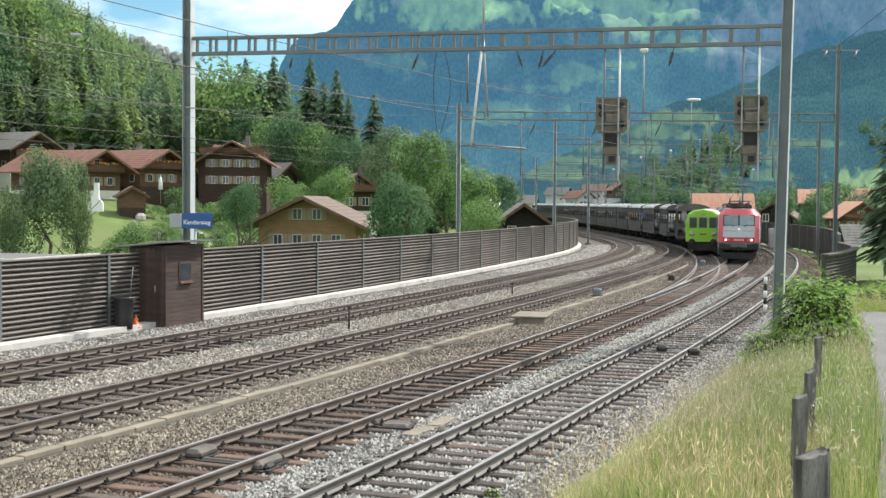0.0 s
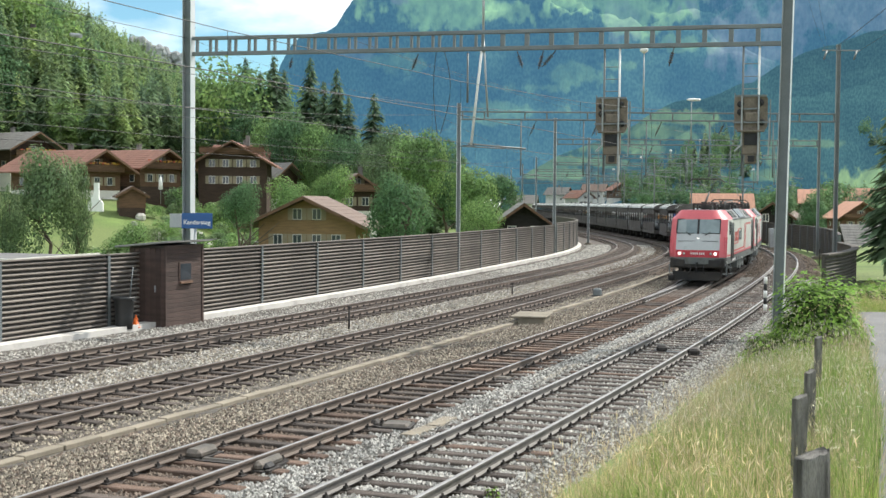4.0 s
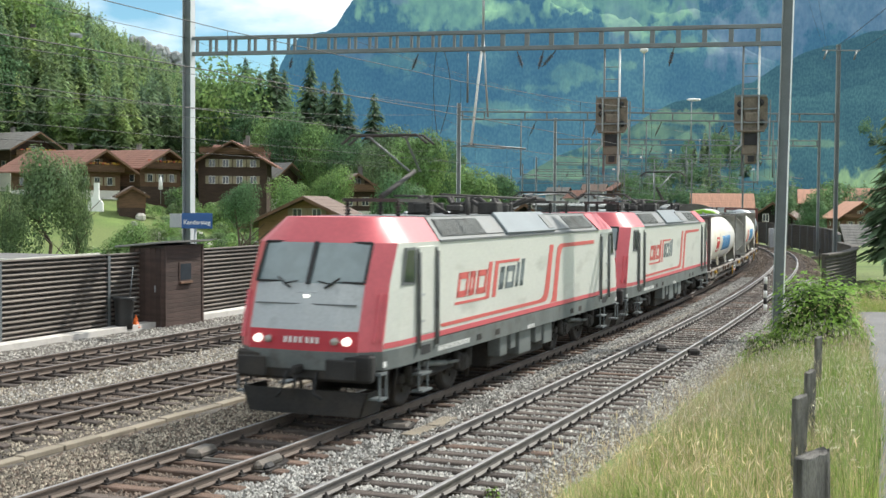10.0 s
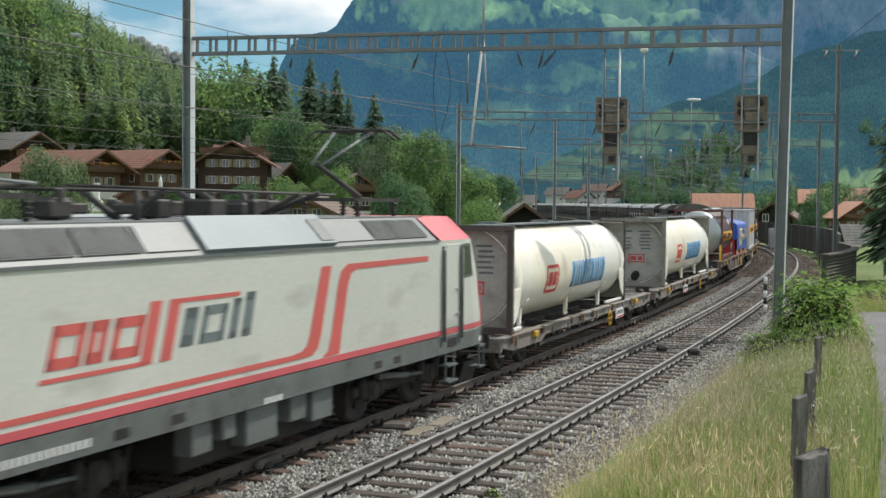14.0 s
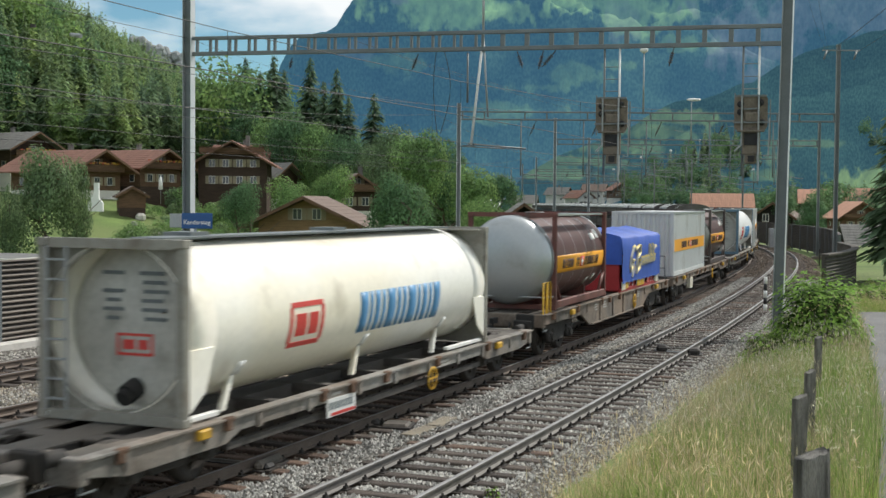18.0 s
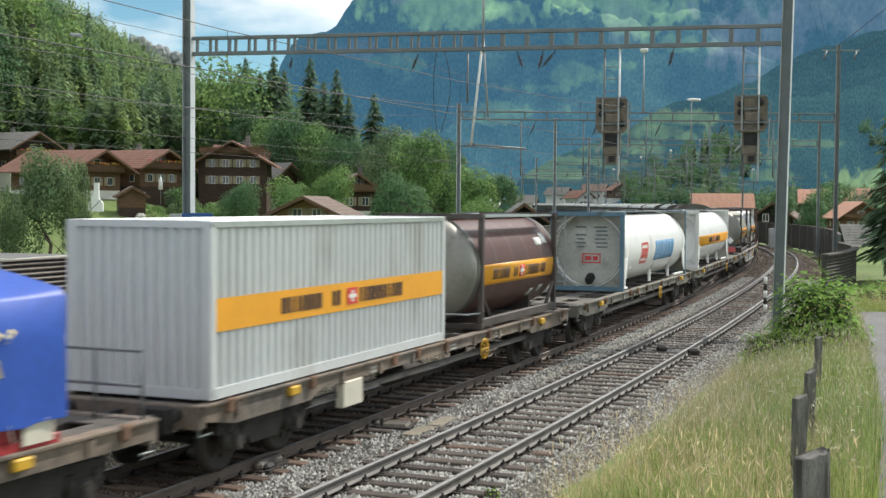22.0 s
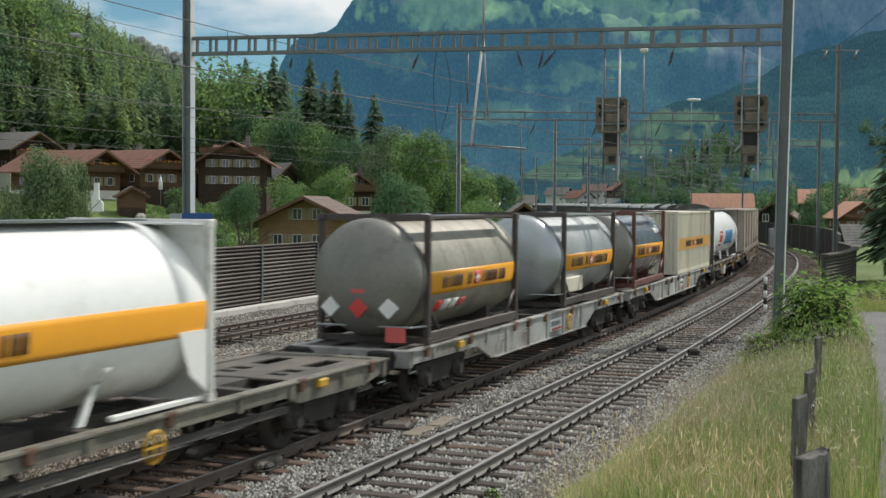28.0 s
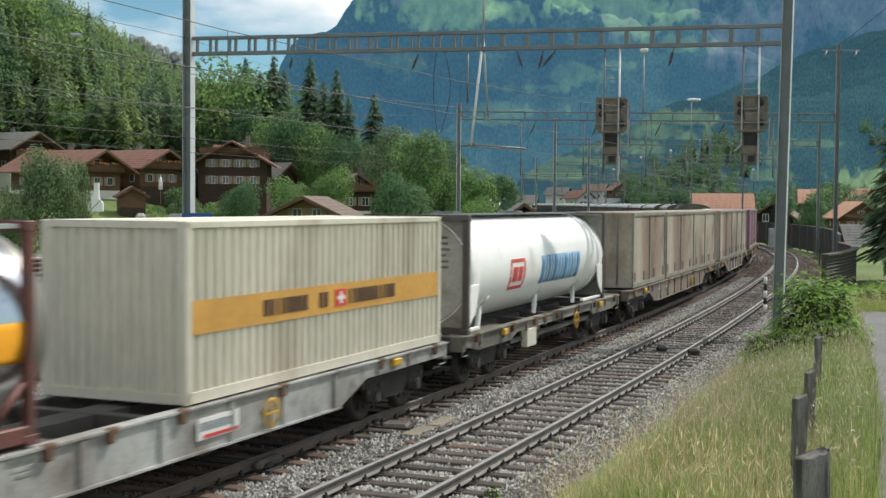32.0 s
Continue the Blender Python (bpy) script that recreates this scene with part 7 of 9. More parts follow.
M["tile_brown"] = material("weathered brown roof tiles", (0.165, 0.118, 0.095), 0.85, 0, 0.18, 0.6, 12, 0.4, stretch=(1, 6, 1))
M["shutter"] = material("pale timber shutter", (0.30, 0.25, 0.17), 0.8, 0, 0.15, 1, 14, 0.1)
M["flowers"] = material("geranium flowers", (0.45, 0.09, 0.07), 0.9, 0, 0.3, 6, 20, 0.2, second=(0.5, 0.36, 0.05), second_scale=2)
M["pane"] = material("window pane", (0.05, 0.06, 0.07), 0.06, 0, 0.1, 1, 4, 0, spec=0.8)
M["curtain"] = material("white window frame", (0.62, 0.6, 0.55), 0.7, 0, 0.08, 1, 14, 0.0)


def chalet(label, x, y, z, turn, w, depth, eave, ridge, wall, roof, over=1.1, floors=2, cols=4, balcony=True, base_plaster=True, chimney=True, shutters=True, flower=True, wall_low=None):
    """A gable-fronted house: front faces -y, ridge runs along y."""
    t = thing("chalet", Matrix.Translation((x, y, z)) @ Matrix.Rotation(radians(turn), 4, "Z"), label, "house", "village houses")
    hw = w / 2
    low = 2.4 if base_plaster else 0.0
    if base_plaster:
        part("ground_floor", Geo().box((0, depth / 2, low / 2 - 1.0), (w - 0.1, depth - 0.1, low + 2.0)), M[wall_low or "plaster"], t)
    part("wall", Geo().prism([(-hw, low), (hw, low), (hw, eave), (0, ridge - 0.1), (-hw, eave)], 0, depth, "y"), M[wall], t)
    if not base_plaster:
        part("plinth", Geo().box((0, depth / 2, -1.0), (w - 0.1, depth - 0.1, 2.0)), M[wall_low or "plaster"], t)
    k = (ridge - eave) / hw
    for sx in (-1, 1):
        e = hw + over
        g = Geo().prism([(0, ridge), (sx * e, ridge - k * e), (sx * e, ridge - k * e + 0.22), (0, ridge + 0.24)], -over * 1.2, depth + over, "y")
        rf = part("roof", g, M[roof], t)
        part("barge_board", Geo().prism([(0, ridge - 0.12), (sx * e, ridge - k * e - 0.12), (sx * e, ridge - k * e + 0.16), (0, ridge + 0.18)], -over * 1.2 - 0.05, -over * 1.2, "y"), M["wood_brown"], rf)
        cs = Geo()
        n = 9
        for i in range(1, n):
            q = i / n
            cs.box((sx * e * q, depth / 2, ridge - k * e * q + 0.235), (0.05, depth + over * 2.1, 0.03))
        tagged(part("tile_course", cs, M[roof], rf), kind="stuff")
        part("rafter_end", Geo().box((sx * (hw + over * 0.5), -over * 0.6, ridge - k * (hw + over * 0.5) - 0.12), (0.16, over * 1.1, 0.2)), M["wood_brown"], rf)
    rows = [low + 0.7 + 2.5 * i for i in range(floors)] if base_plaster else [1.0 + 2.6 * i for i in range(floors)]
    for i, zz in enumerate(rows):
        n = cols if i < floors - 1 or floors == 1 else max(1, cols - 2)
        for c in range(n):
            cx = (c - (n - 1) / 2) * (w * 0.8 / cols)
            if zz + 1.2 > ridge - k * abs(cx) - 0.3:
                continue
            wd = part("window", Geo().box((cx, -0.03, zz + 0.55), (0.95, 0.08, 1.15)), M["curtain"], t)
            for q in (-1, 1):
                part("pane", Geo().box((cx + q * 0.22, -0.065, zz + 0.55), (0.36, 0.03, 0.98)), M["pane"], wd)
                if shutters:
                    part("shutter", Geo().box((cx + q * 0.74, -0.05, zz + 0.55), (0.44, 0.06, 1.18)), M["shutter"], wd)
            part("sill", Geo().box((cx, -0.1, zz - 0.06), (1.1, 0.16, 0.06)), M["wood_brown"], wd)
    for sx in (-1, 1):
        for c in range(max(1, int(depth / 3.2))):
            cy = 1.6 + c * 3.0
            if cy > depth - 0.8:
                continue
            zz = rows[0]
            wd = part("window", Geo().box((sx * (hw + 0.03), cy, zz + 0.5), (0.08, 0.95, 1.1)), M["curtain"], t)
            part("pane", Geo().box((sx * (hw + 0.065), cy, zz + 0.5), (0.03, 0.8, 0.95)), M["pane"], wd)
    if balcony:
        zb = rows[-1] - 0.55 if floors > 1 else rows[0] - 0.4
        bl = part("balcony", Geo().box((0, -0.6, zb), (w * 0.94, 1.2, 0.14)), M["wood_brown"], t)
        part("railing", Geo().box((0, -1.16, zb + 0.5), (w * 0.94, 0.06, 0.72)).box((0, -1.18, zb + 0.95), (w * 0.95, 0.12, 0.09)), M["wood_brown"], bl)
        if flower:
            fl = Geo()
            rr = random.Random(int(x * 10))
            for c in range(46):
                q = rr.uniform(-w * 0.44, w * 0.44)
                s = rr.uniform(0.1, 0.24)
                fl.box((q, -1.3 + rr.uniform(-0.06, 0.06), zb + 1.05 + rr.uniform(-0.12, 0.14)), (s, s, s), Matrix())
            tagged(part("flower_box", fl, M["flowers"], bl), kind="stuff")
    if chimney:
        part("chimney", Geo().box((hw * 0.35, depth * 0.55, ridge + 0.35), (0.6, 0.6, 1.5), bevel=0.03).box((hw * 0.35, depth * 0.55, ridge + 1.2), (0.75, 0.75, 0.08)), M["tile_grey"], t)
    return t


def house_at(px, base_y, d, *a, **k):
    """Puts a house so that its front foot shows in a direction at a distance."""
    x, y, z = at_px(px, base_y, d)
    return chalet(a[0], x, y, z, *a[1:], **k)


house_at(543, 452, 128, "honey-coloured timber chalet with a brown tiled roof", -7, 10.0, 8.0, 3.4, 5.75, "wood_honey", "tile_brown", over=1.7, floors=2, cols=4, balcony=False, base_plaster=False, chimney=False)
house_at(412, 362, 190, "dark timber chalet with pale shutters", 3, 10.2, 8.5, 6.4, 9.3, "wood_dark", "tile_red", over=1.6, floors=3, cols=4, flower=False, wall_low="wood_dark")
house_at(285, 360, 185, "brown chalet with flower boxes on its balcony", 56, 8.0, 11, 5.6, 7.6, "wood_brown", "tile_red", over=1.6, floors=2, cols=3, wall_low="wood_dark")
house_at(172, 368, 175, "brown chalet with yellow flower boxes and red roof", 56, 8.4, 13, 5.6, 7.8, "wood_brown", "tile_red", over=1.7, floors=2, cols=3)
house_at(60, 330, 215, "chalet with a grey slate roof", 58, 9.5, 13, 6.6, 9.0, "wood_dark", "tile_grey", over=1.5, floors=2, cols=3)
house_at(478, 345, 215, "red-roofed house behind the dark chalet", 78, 8, 9, 6.0, 8.2, "wood_dark", "tile_red", floors=2, cols=3, balcony=False)
house_at(505, 352, 205, "low grey-roofed house with two chimneys", 62, 7, 10, 3.6, 5.6, "wood_dark", "tile_grey", floors=1, cols=3, balcony=False, base_plaster=False)
house_at(632, 405, 170, "small black timber house with a pale chimney", 12, 5.4, 7, 5.4, 7.2, "wood_dark", "tile_brown", floors=2, cols=2, balcony=True, flower=False, chimney=True)
house_at(926, 436, 132, "black timber barn with a grey slate roof", 0, 6.0, 9, 2.2, 4.3, "wood_black", "tile_grey", over=0.9, floors=1, cols=2, balcony=False, base_plaster=False, chimney=False, shutters=False)
house_at(235, 368, 165, "small brown garden shed", 20, 3.4, 3.2, 1.6, 2.6, "wood_brown", "tile_brown", over=0.5, floors=1, cols=2, balcony=False, base_plaster=False, chimney=False, shutters=False, wall_low="wood_dark")
# white garden wall and closed parasol on the lawn
x, y, z = at_px(168, 366, 158)
t = thing("garden_wall", Matrix.Translation((x, y, z)), "white plastered garden stair wall", "wall")
part("wall", Geo().prism([(-0.9, -0.6), (1.0, -0.6), (1.0, 0.5), (0.5, 1.0), (0.5, 3.0), (-0.1, 3.0), (-0.1, 1.6), (-0.9, 1.0)], 0, 0.5, "y"), M["white"], t)
part("coping", Geo().box((0.2, 0.25, 3.03), (0.8, 0.6, 0.08)), M["concrete"], t)
x, y, z = at_px(285, 350, 168)
t = thing("parasol", Matrix.Translation((x, y, z)), "closed white parasol on the terrace", "parasol")
part("canopy", Geo().lathe([(0.05, 2.9), (0.22, 2.2), (0.3, 1.1), (0.1, 1.05)], 10, "z"), M["white"], t)
part("pole", Geo().tube((0, 0, -0.8), (0, 0, 2.95), 0.03, n=6), M["galv"], t)
# beyond the tracks
house_at(1326, 405, 240, "house with an orange tiled roof beyond the curve", 82, 8, 10.5, 3.0, 6.4, "plaster", "tile_orange", over=0.6, floors=1, cols=3, balcony=False, base_plaster=False)
house_at(1368, 404, 190, "dark timber barn beyond the outer barrier", -24, 5.6, 7, 1.8, 3.7, "wood_black", "tile_brown", over=0.8, floors=1, cols=2, balcony=False, base_plaster=False, chimney=False, shutters=False)
house_at(1523, 425, 290, "brown chalet with an orange-tiled roof and balcony", 2, 9.0, 10, 5.6, 8.6, "wood_brown", "tile_orange", over=1.2, floors=2, cols=3, flower=False)
house_at(1500, 388, 335, "chalet with a pale orange roof", 76, 9, 12, 4.6, 7.6, "wood_brown", "tile_orange", over=1.0, floors=2, cols=3, flower=False)
house_at(1600, 392, 340, "chalet with an orange roof behind the others", 70, 9, 12, 5.0, 8.6, "wood_brown", "tile_orange", over=1.0, floors=2, cols=3, flower=False)
house_at(1552, 386, 350, "chalet with a wide orange roof", 78, 9, 14, 4.4, 7.8, "wood_brown", "tile_orange", over=1.0, floors=2, cols=3, flower=False)
house_at(1566, 480, 148, "low brown house with a grey roof below the path", 84, 6.4, 4.4, 3.0, 5.2, "wood_brown", "tile_grey", over=0.8, floors=1, cols=3, balcony=False, base_plaster=False, chimney=False)
# the far end of the village across the yard
for k, (u, d, roof, wall_, turn_) in enumerate(((0.112, 560, "tile_red", "plaster", 30), (0.127, 590, "tile_brown", "plaster", 70), (0.141, 555, "tile_red", "wood_brown", 10), (0.098, 600, "tile_grey", "plaster", 60), (0.072, 520, "tile_grey", "plaster", 80))):
    chalet("pale house at the far end of the village" if wall_ == "plaster" else "brown house at the far end of the village", u * d, d, float(slope_height(np.array(u), np.array(float(d)))) - 0.5, turn_, 8.5, 9.5, 6.2, 9.0, wall_, roof, floors=2, cols=3, balcony=False, flower=False)
# white flank and flat grey roof behind the barrier
x, y, z = at_px(40, 447, 75)
t = thing("flat_roofed_building", Matrix.Translation((x - 4, y + 3, 0)) @ Matrix.Rotation(radians(-14), 4, "Z"), "low flat-roofed building with a pale grey roof", "building", "village houses")
part("wall", Geo().box((0, 0, -1.5), (11, 9, 3.6)), M["plaster"], t)
part("roof", Geo().box((0, 0, 0.38), (11.6, 9.6, 0.16)), M["asphalt"], t)
part("roof_edge", Geo().box((0, -4.8, 0.47), (11.8, 0.2, 0.24)).box((5.8, 0, 0.47), (0.2, 9.6, 0.24)), M["curtain"], t)
# ---- the standing car-carrier train on the siding ----
M["green_car"] = material("bright lime-green paint", (0.26, 0.52, 0.035), 0.4, 0, 0.06, 1, 12, 0.02)
M["carrier"] = material("sooty brown carrier steel", (0.10, 0.092, 0.086), 0.8, 0.1, 0.25, 1, 14, 0.1)
M["carrier_roof"] = material("dull grey carrier roof", (0.40, 0.41, 0.39), 0.5, 0.1, 0.2, 0.6, 14, 0.05)


def green_railcar():
    t = thing("driving_trailer", place(76.3, float(branch(76.3))), "lime-green rounded driving trailer on the siding", "railcar")
    sec = [(-1.38, 1.0), (-1.42, 2.5), (-1.25, 3.2), (-0.8, 3.5), (0, 3.6), (0.8, 3.5), (1.25, 3.2), (1.42, 2.5), (1.38, 1.0)]
    rows = [(0.0, 0.80), (0.12, 0.94), (0.5, 1.0), (11.5, 1.0)]
    vs = [(x * k, y, 1.0 + (z - 1.0) * (0.93 + 0.07 * k)) for y, k in rows for x, z in sec]
    n = len(sec)
    fs = [(i * n + j, i * n + (j + 1) % n, (i + 1) * n + (j + 1) % n, (i + 1) * n + j) for i in range(3) for j in range(n)]
    fs += [tuple(range(n)), tuple(range(3 * n, 4 * n))]
    part("body", Geo().add(vs, fs), M["green_car"], t)
    for cx, w in ((-0.78, 0.52), (0.0, 0.56), (0.78, 0.52)):
        win = part("front_window", Geo().box((cx, -0.03, 2.55), (w, 0.06, 0.78), bevel=0.05), M["glass"], t)
        part("window_seal", Geo().box((cx, 0.0, 2.55), (w + 0.1, 0.06, 0.88), bevel=0.06), M["galv_dark"], win)
    for cx in (-0.85, 0.85):
        part("headlamp", Geo().lathe([(0.15, -0.08), (0.19, 0.02), (0.19, 0.1)], 16, "y"), M["lamp_off"], t, m=Matrix.Translation((cx, -0.02, 1.62)))
        b = part("buffer", Geo().tube((cx, 0.2, 1.03), (cx, -0.5, 1.03), 0.11, n=10), M["running"], t)
        part("buffer_plate", Geo().lathe([(0.22, -0.02), (0.24, 0.0), (0.22, 0.03)], 16, "y"), M["running"], b, m=Matrix.Translation((cx, -0.52, 1.03)))
    part("roof_lamp", Geo().lathe([(0.09, -0.06), (0.12, 0.06)], 12, "y"), M["lamp_off"], t, m=Matrix.Translation((0, -0.02, 3.28)))
    part("underframe", Geo().box((0, 5.8, 0.85), (2.5, 11.2, 0.4)).box((0, 0.1, 0.55), (2.3, 0.1, 0.5)), M["running"], t)
    for y in (2.2, 9.4):
        bg = part("bogie", Geo().box((0, y, 0.55), (2.2, 3.0, 0.3), bevel=0.05), M["running"], t)
        for q in (-1.1, 1.1):
            part("wheelset", Geo().tube((-0.8, y + q, 0.45), (0.8, y + q, 0.45), 0.45, n=16), M["wheel"], bg)
    for sx in (-1, 1):
        for k in range(4):
            part("side_window", Geo().box((sx * 1.40, 2.0 + 2.3 * k, 2.5), (0.08, 1.3, 0.8), bevel=0.04), M["glass"], t)
    part("roof", Geo().prism([(-1.22, 3.24), (-0.8, 3.52), (0, 3.63), (0.8, 3.52), (1.22, 3.24)], 0.9, 11.4, "y"), M["white"], t, "pale cream roof")
    part("plate_bar", Geo().box((0, -0.03, 1.62), (0.5, 0.02, 0.08)), M["black"], t)
    return t


green_railcar()


def car_carrier(length=10.2):
    t = thing("car_carrier_wagon", place(89.0, float(branch(89.0))), "dark roofed car-carrier wagon with open sides", "wagon", "car-carrier wagons on the siding")
    L = length
    part("floor", Geo().box((0, L / 2, 1.0), (2.9, L, 0.3)), M["carrier"], t)
    arc = [(1.52 * math.cos(a), 3.55 + 0.5 * math.sin(a)) for a in (math.pi * k / 10 for k in range(11))]
    outline = arc + [(x * 0.97, 3.55 + (z - 3.55) * 0.93 - 0.02) for x, z in reversed(arc)]
    rf = part("roof", Geo().prism(outline, -0.1, L - 0.15, "y"), M["carrier_roof"], t)
    hoops = Geo()
    for k in range(6):
        y = 0.1 + (L - 0.5) * k / 5
        hoops.prism([(x * 1.012, 3.55 + (z - 3.55) * 1.02) for x, z in arc] + [(x, z) for x, z in reversed(arc)], y, y + 0.06, "y")
    part("roof_hoop", hoops, M["carrier"], rf)
    for sx in (-1, 1):
        for k in range(6):
            part("side_post", Geo().box((sx * 1.42, 0.15 + (L - 0.5) * k / 5, 2.4), (0.09, 0.16, 2.5)), M["carrier"], t)
        part("side_wall", Geo().box((sx * 1.42, L / 2, 1.62), (0.05, L - 0.3, 0.85)), M["carrier"], t)
        part("side_rail", Geo().box((sx * 1.42, L / 2, 2.55), (0.05, L - 0.3, 0.07)).box((sx * 1.42, L / 2, 3.2), (0.05, L - 0.3, 0.5)), M["carrier"], t)
    part("end_arch", Geo().prism([(x * 0.99, z) for x, z in arc] + [(-1.5, 3.4), (1.5, 3.4)], -0.12, -0.05, "y"), M["carrier"], t)
    for y in (2.0, L - 2.0):
        part("wheelset", Geo().tube((-0.8, y, 0.45), (0.8, y, 0.45), 0.45, n=14).box((1.05, y, 0.6), (0.12, 1.3, 0.3)).box((-1.05, y, 0.6), (0.12, 1.3, 0.3)), M["running"], t)
    part("load", Geo().box((0, L * 0.5, 1.55), (1.7, 4.0, 0.75), bevel=0.25).box((0, L * 0.52, 2.1), (1.45, 2.2, 0.55), bevel=0.22), M["galv"], t, "pale car standing inside")
    return t


first = car_carrier()
for k in range(1, 20):
    s = 89.0 + 10.6 * k
    copy_thing(first, place(s, float(branch(s))))

# ---- hut, bin, marker posts ----
M["hut_wood"] = material("dark brown hut boards", (0.072, 0.047, 0.039), 0.8, 0, 0.28, 1.0, 20, 0.3, by_object=0.25, stretch=(1, 1, 6))
M["hut_roof"] = material("grey corrugated sheet", (0.20, 0.20, 0.19), 0.7, 0.2, 0.15, 1, 20, 0.1)
M["orange_cone"] = material("orange plastic", (0.85, 0.16, 0.02), 0.5, 0, 0.05, 2, 20, 0.02)
M["bin"] = material("dark grey plastic", (0.035, 0.037, 0.038), 0.5, 0, 0.1, 2, 20, 0.02)
M["sign_blue"] = material("blue enamel sign", (0.018, 0.085, 0.26), 0.3, 0, 0.05, 2, 10, 0)
HM = place(10.3, -14.2, -0.28)
t = thing("lineside_hut", HM, "small dark brown boarded lineside hut with a flat sheet roof", "hut")
W_, D_, H_ = 1.4, 2.3, 2.75
brd = Geo().box((0, 0, 0), (0.03, D_, 0.145), bevel=0.008).mesh("board", M["hut_wood"])
brd2 = Geo().box((0, 0, 0), (W_, 0.03, 0.145), bevel=0.008).mesh("board", M["hut_wood"])
part("core", Geo().box((0, 0, H_ / 2), (W_ - 0.06, D_ - 0.06, H_)), M["barrier_dark"], t)
for k in range(18):
    z = 0.09 + k * 0.152
    if 1.45 < z < 2.15:
        for a, b in ((-D_ / 2, -0.35), (0.42, D_ / 2)):
            part("board", Geo().box((W_ / 2, (a + b) / 2, z), (0.03, b - a, 0.145), bevel=0.008), M["hut_wood"], t)
    else:
        part("board", brd, None, t, m=Matrix.Translation((W_ / 2, 0, z)))
    part("board", brd, None, t, m=Matrix.Translation((-W_ / 2, 0, z)))
    part("board", brd2, None, t, m=Matrix.Translation((0, D_ / 2, z)))
part("hut_door", Geo().box((0, -D_ / 2 - 0.01, 1.3), (W_ - 0.3, 0.05, 2.4), bevel=0.01), M["hut_wood"], t)
for k in range(7):
    part("door_board", Geo().box((-W_ / 2 + 0.12 + k * 0.205, -D_ / 2 - 0.02, 1.33), (0.19, 0.04, 2.66), bevel=0.008), M["hut_wood"], t)
part("door_handle", Geo().box((0.35, -D_ / 2 - 0.08, 1.3), (0.03, 0.05, 0.22)), M["galv"], t)
for q in (-1, 1):
    part("corner_board", Geo().box((W_ / 2 + 0.012, q * D_ / 2, H_ / 2), (0.06, 0.1, H_)), M["hut_wood"], t)
win = part("hut_window", Geo().box((W_ / 2 + 0.02, 0.035, 1.8), (0.05, 0.80, 0.72)), M["hut_wood"], t)
part("pane", Geo().box((W_ / 2 + 0.035, 0.035, 1.83), (0.04, 0.66, 0.55)), M["pane"], win)
part("sill", Geo().box((W_ / 2 + 0.06, 0.035, 1.47), (0.1, 0.75, 0.07)), M["rust"], win)
roof = [(-1.1, 2.66), (1.0, 2.86), (1.0, 2.90), (-1.1, 2.70)]
part("roof", Geo().prism(roof, -D_ / 2 - 0.3, D_ / 2 + 0.2, "y"), M["hut_roof"], t)
g = Geo()
for k in range(28):
    y = -D_ / 2 - 0.28 + k * 0.117
    g.add([(x, y + dy, z) for x, z in ((-1.1, 2.70), (1.0, 2.90)) for dy in (0, 0.06)] + [(x, y + 0.03, z + 0.025) for x, z in ((-1.1, 2.70), (1.0, 2.90))], [(0, 2, 5, 4), (1, 4, 5, 3)])
part("roof_rib", g, M["hut_roof"], t)

t = thing("rubbish_bin", place(7.55, -14.05, -0.2), "dark grey plastic bin with a broom standing in it", "bin")
part("barrel", Geo().lathe([(0.27, 0.0), (0.29, 0.4), (0.32, 0.95), (0.35, 0.97), (0.35, 1.05), (0.31, 1.05), (0.29, 0.6)], 24, "z"), M["bin"], t)
part("handle", Geo().box((0.36, 0, 0.95), (0.06, 0.2, 0.05)).box((-0.36, 0, 0.95), (0.06, 0.2, 0.05)), M["bin"], t)
part("broom", Geo().tube((0.05, 0.15, 0.5), (0.12, 0.32, 2.0), 0.02, n=6), M["galv_dark"], t)
t = thing("traffic_cone", place(8.15, -14.0, -0.2, 20), "orange cone lying against the hut", "cone")
part("cone", Geo().lathe([(0.15, 0.03), (0.13, 0.05), (0.02, 0.42)], 18, "z"), M["orange_cone"], t)
part("base", Geo().box((0, 0, 0.015), (0.32, 0.32, 0.03), bevel=0.008), M["orange_cone"], t)

# station sign on the left gantry mast
x, y, z = at_px(349, 391, 45.6)
t = thing("station_sign", Matrix.Translation((x, y, z)) @ Matrix.Rotation(radians(-4), 4, "Z"), "blue station name sign with white lettering", "sign")
part("board", Geo().box((0, 0, 0), (1.12, 0.05, 0.56), bevel=0.012), M["sign_blue"], t)
cu = bpy.data.curves.new("lettering", "FONT")
cu.body, cu.size, cu.align_x, cu.align_y, cu.extrude = "Kandersteg", 0.215, "CENTER", "CENTER", 0.002
cu.offset = 0.003
cu.materials.append(M["white"])
lt = new("lettering", cu)
lt.parent, lt.matrix_basis = t, Matrix.Translation((0, -0.030, -0.06)) @ Matrix.Rotation(math.pi / 2, 4, "X")
part("side_box", Geo().box((-0.79, 0.03, 0), (0.42, 0.12, 0.5), bevel=0.015), M["galv"], t, "grey-white panel beside the sign")
part("bracket", Geo().box((-0.2, 0.25, 0.1), (0.06, 0.5, 0.05)).box((0.1, 0.25, -0.1), (0.06, 0.5, 0.05)), M["galv_dark"], t)
part("post", Geo().tube((-0.1, 0.12, -3.4), (-0.1, 0.12, -0.1), 0.05, n=8), M["galv"], t)

# striped marker post
x, y, z = at_px(1355, 551, 48)
t = thing("marker_post", Matrix.Translation((x, y, z)), "black and white striped marker post", "post")
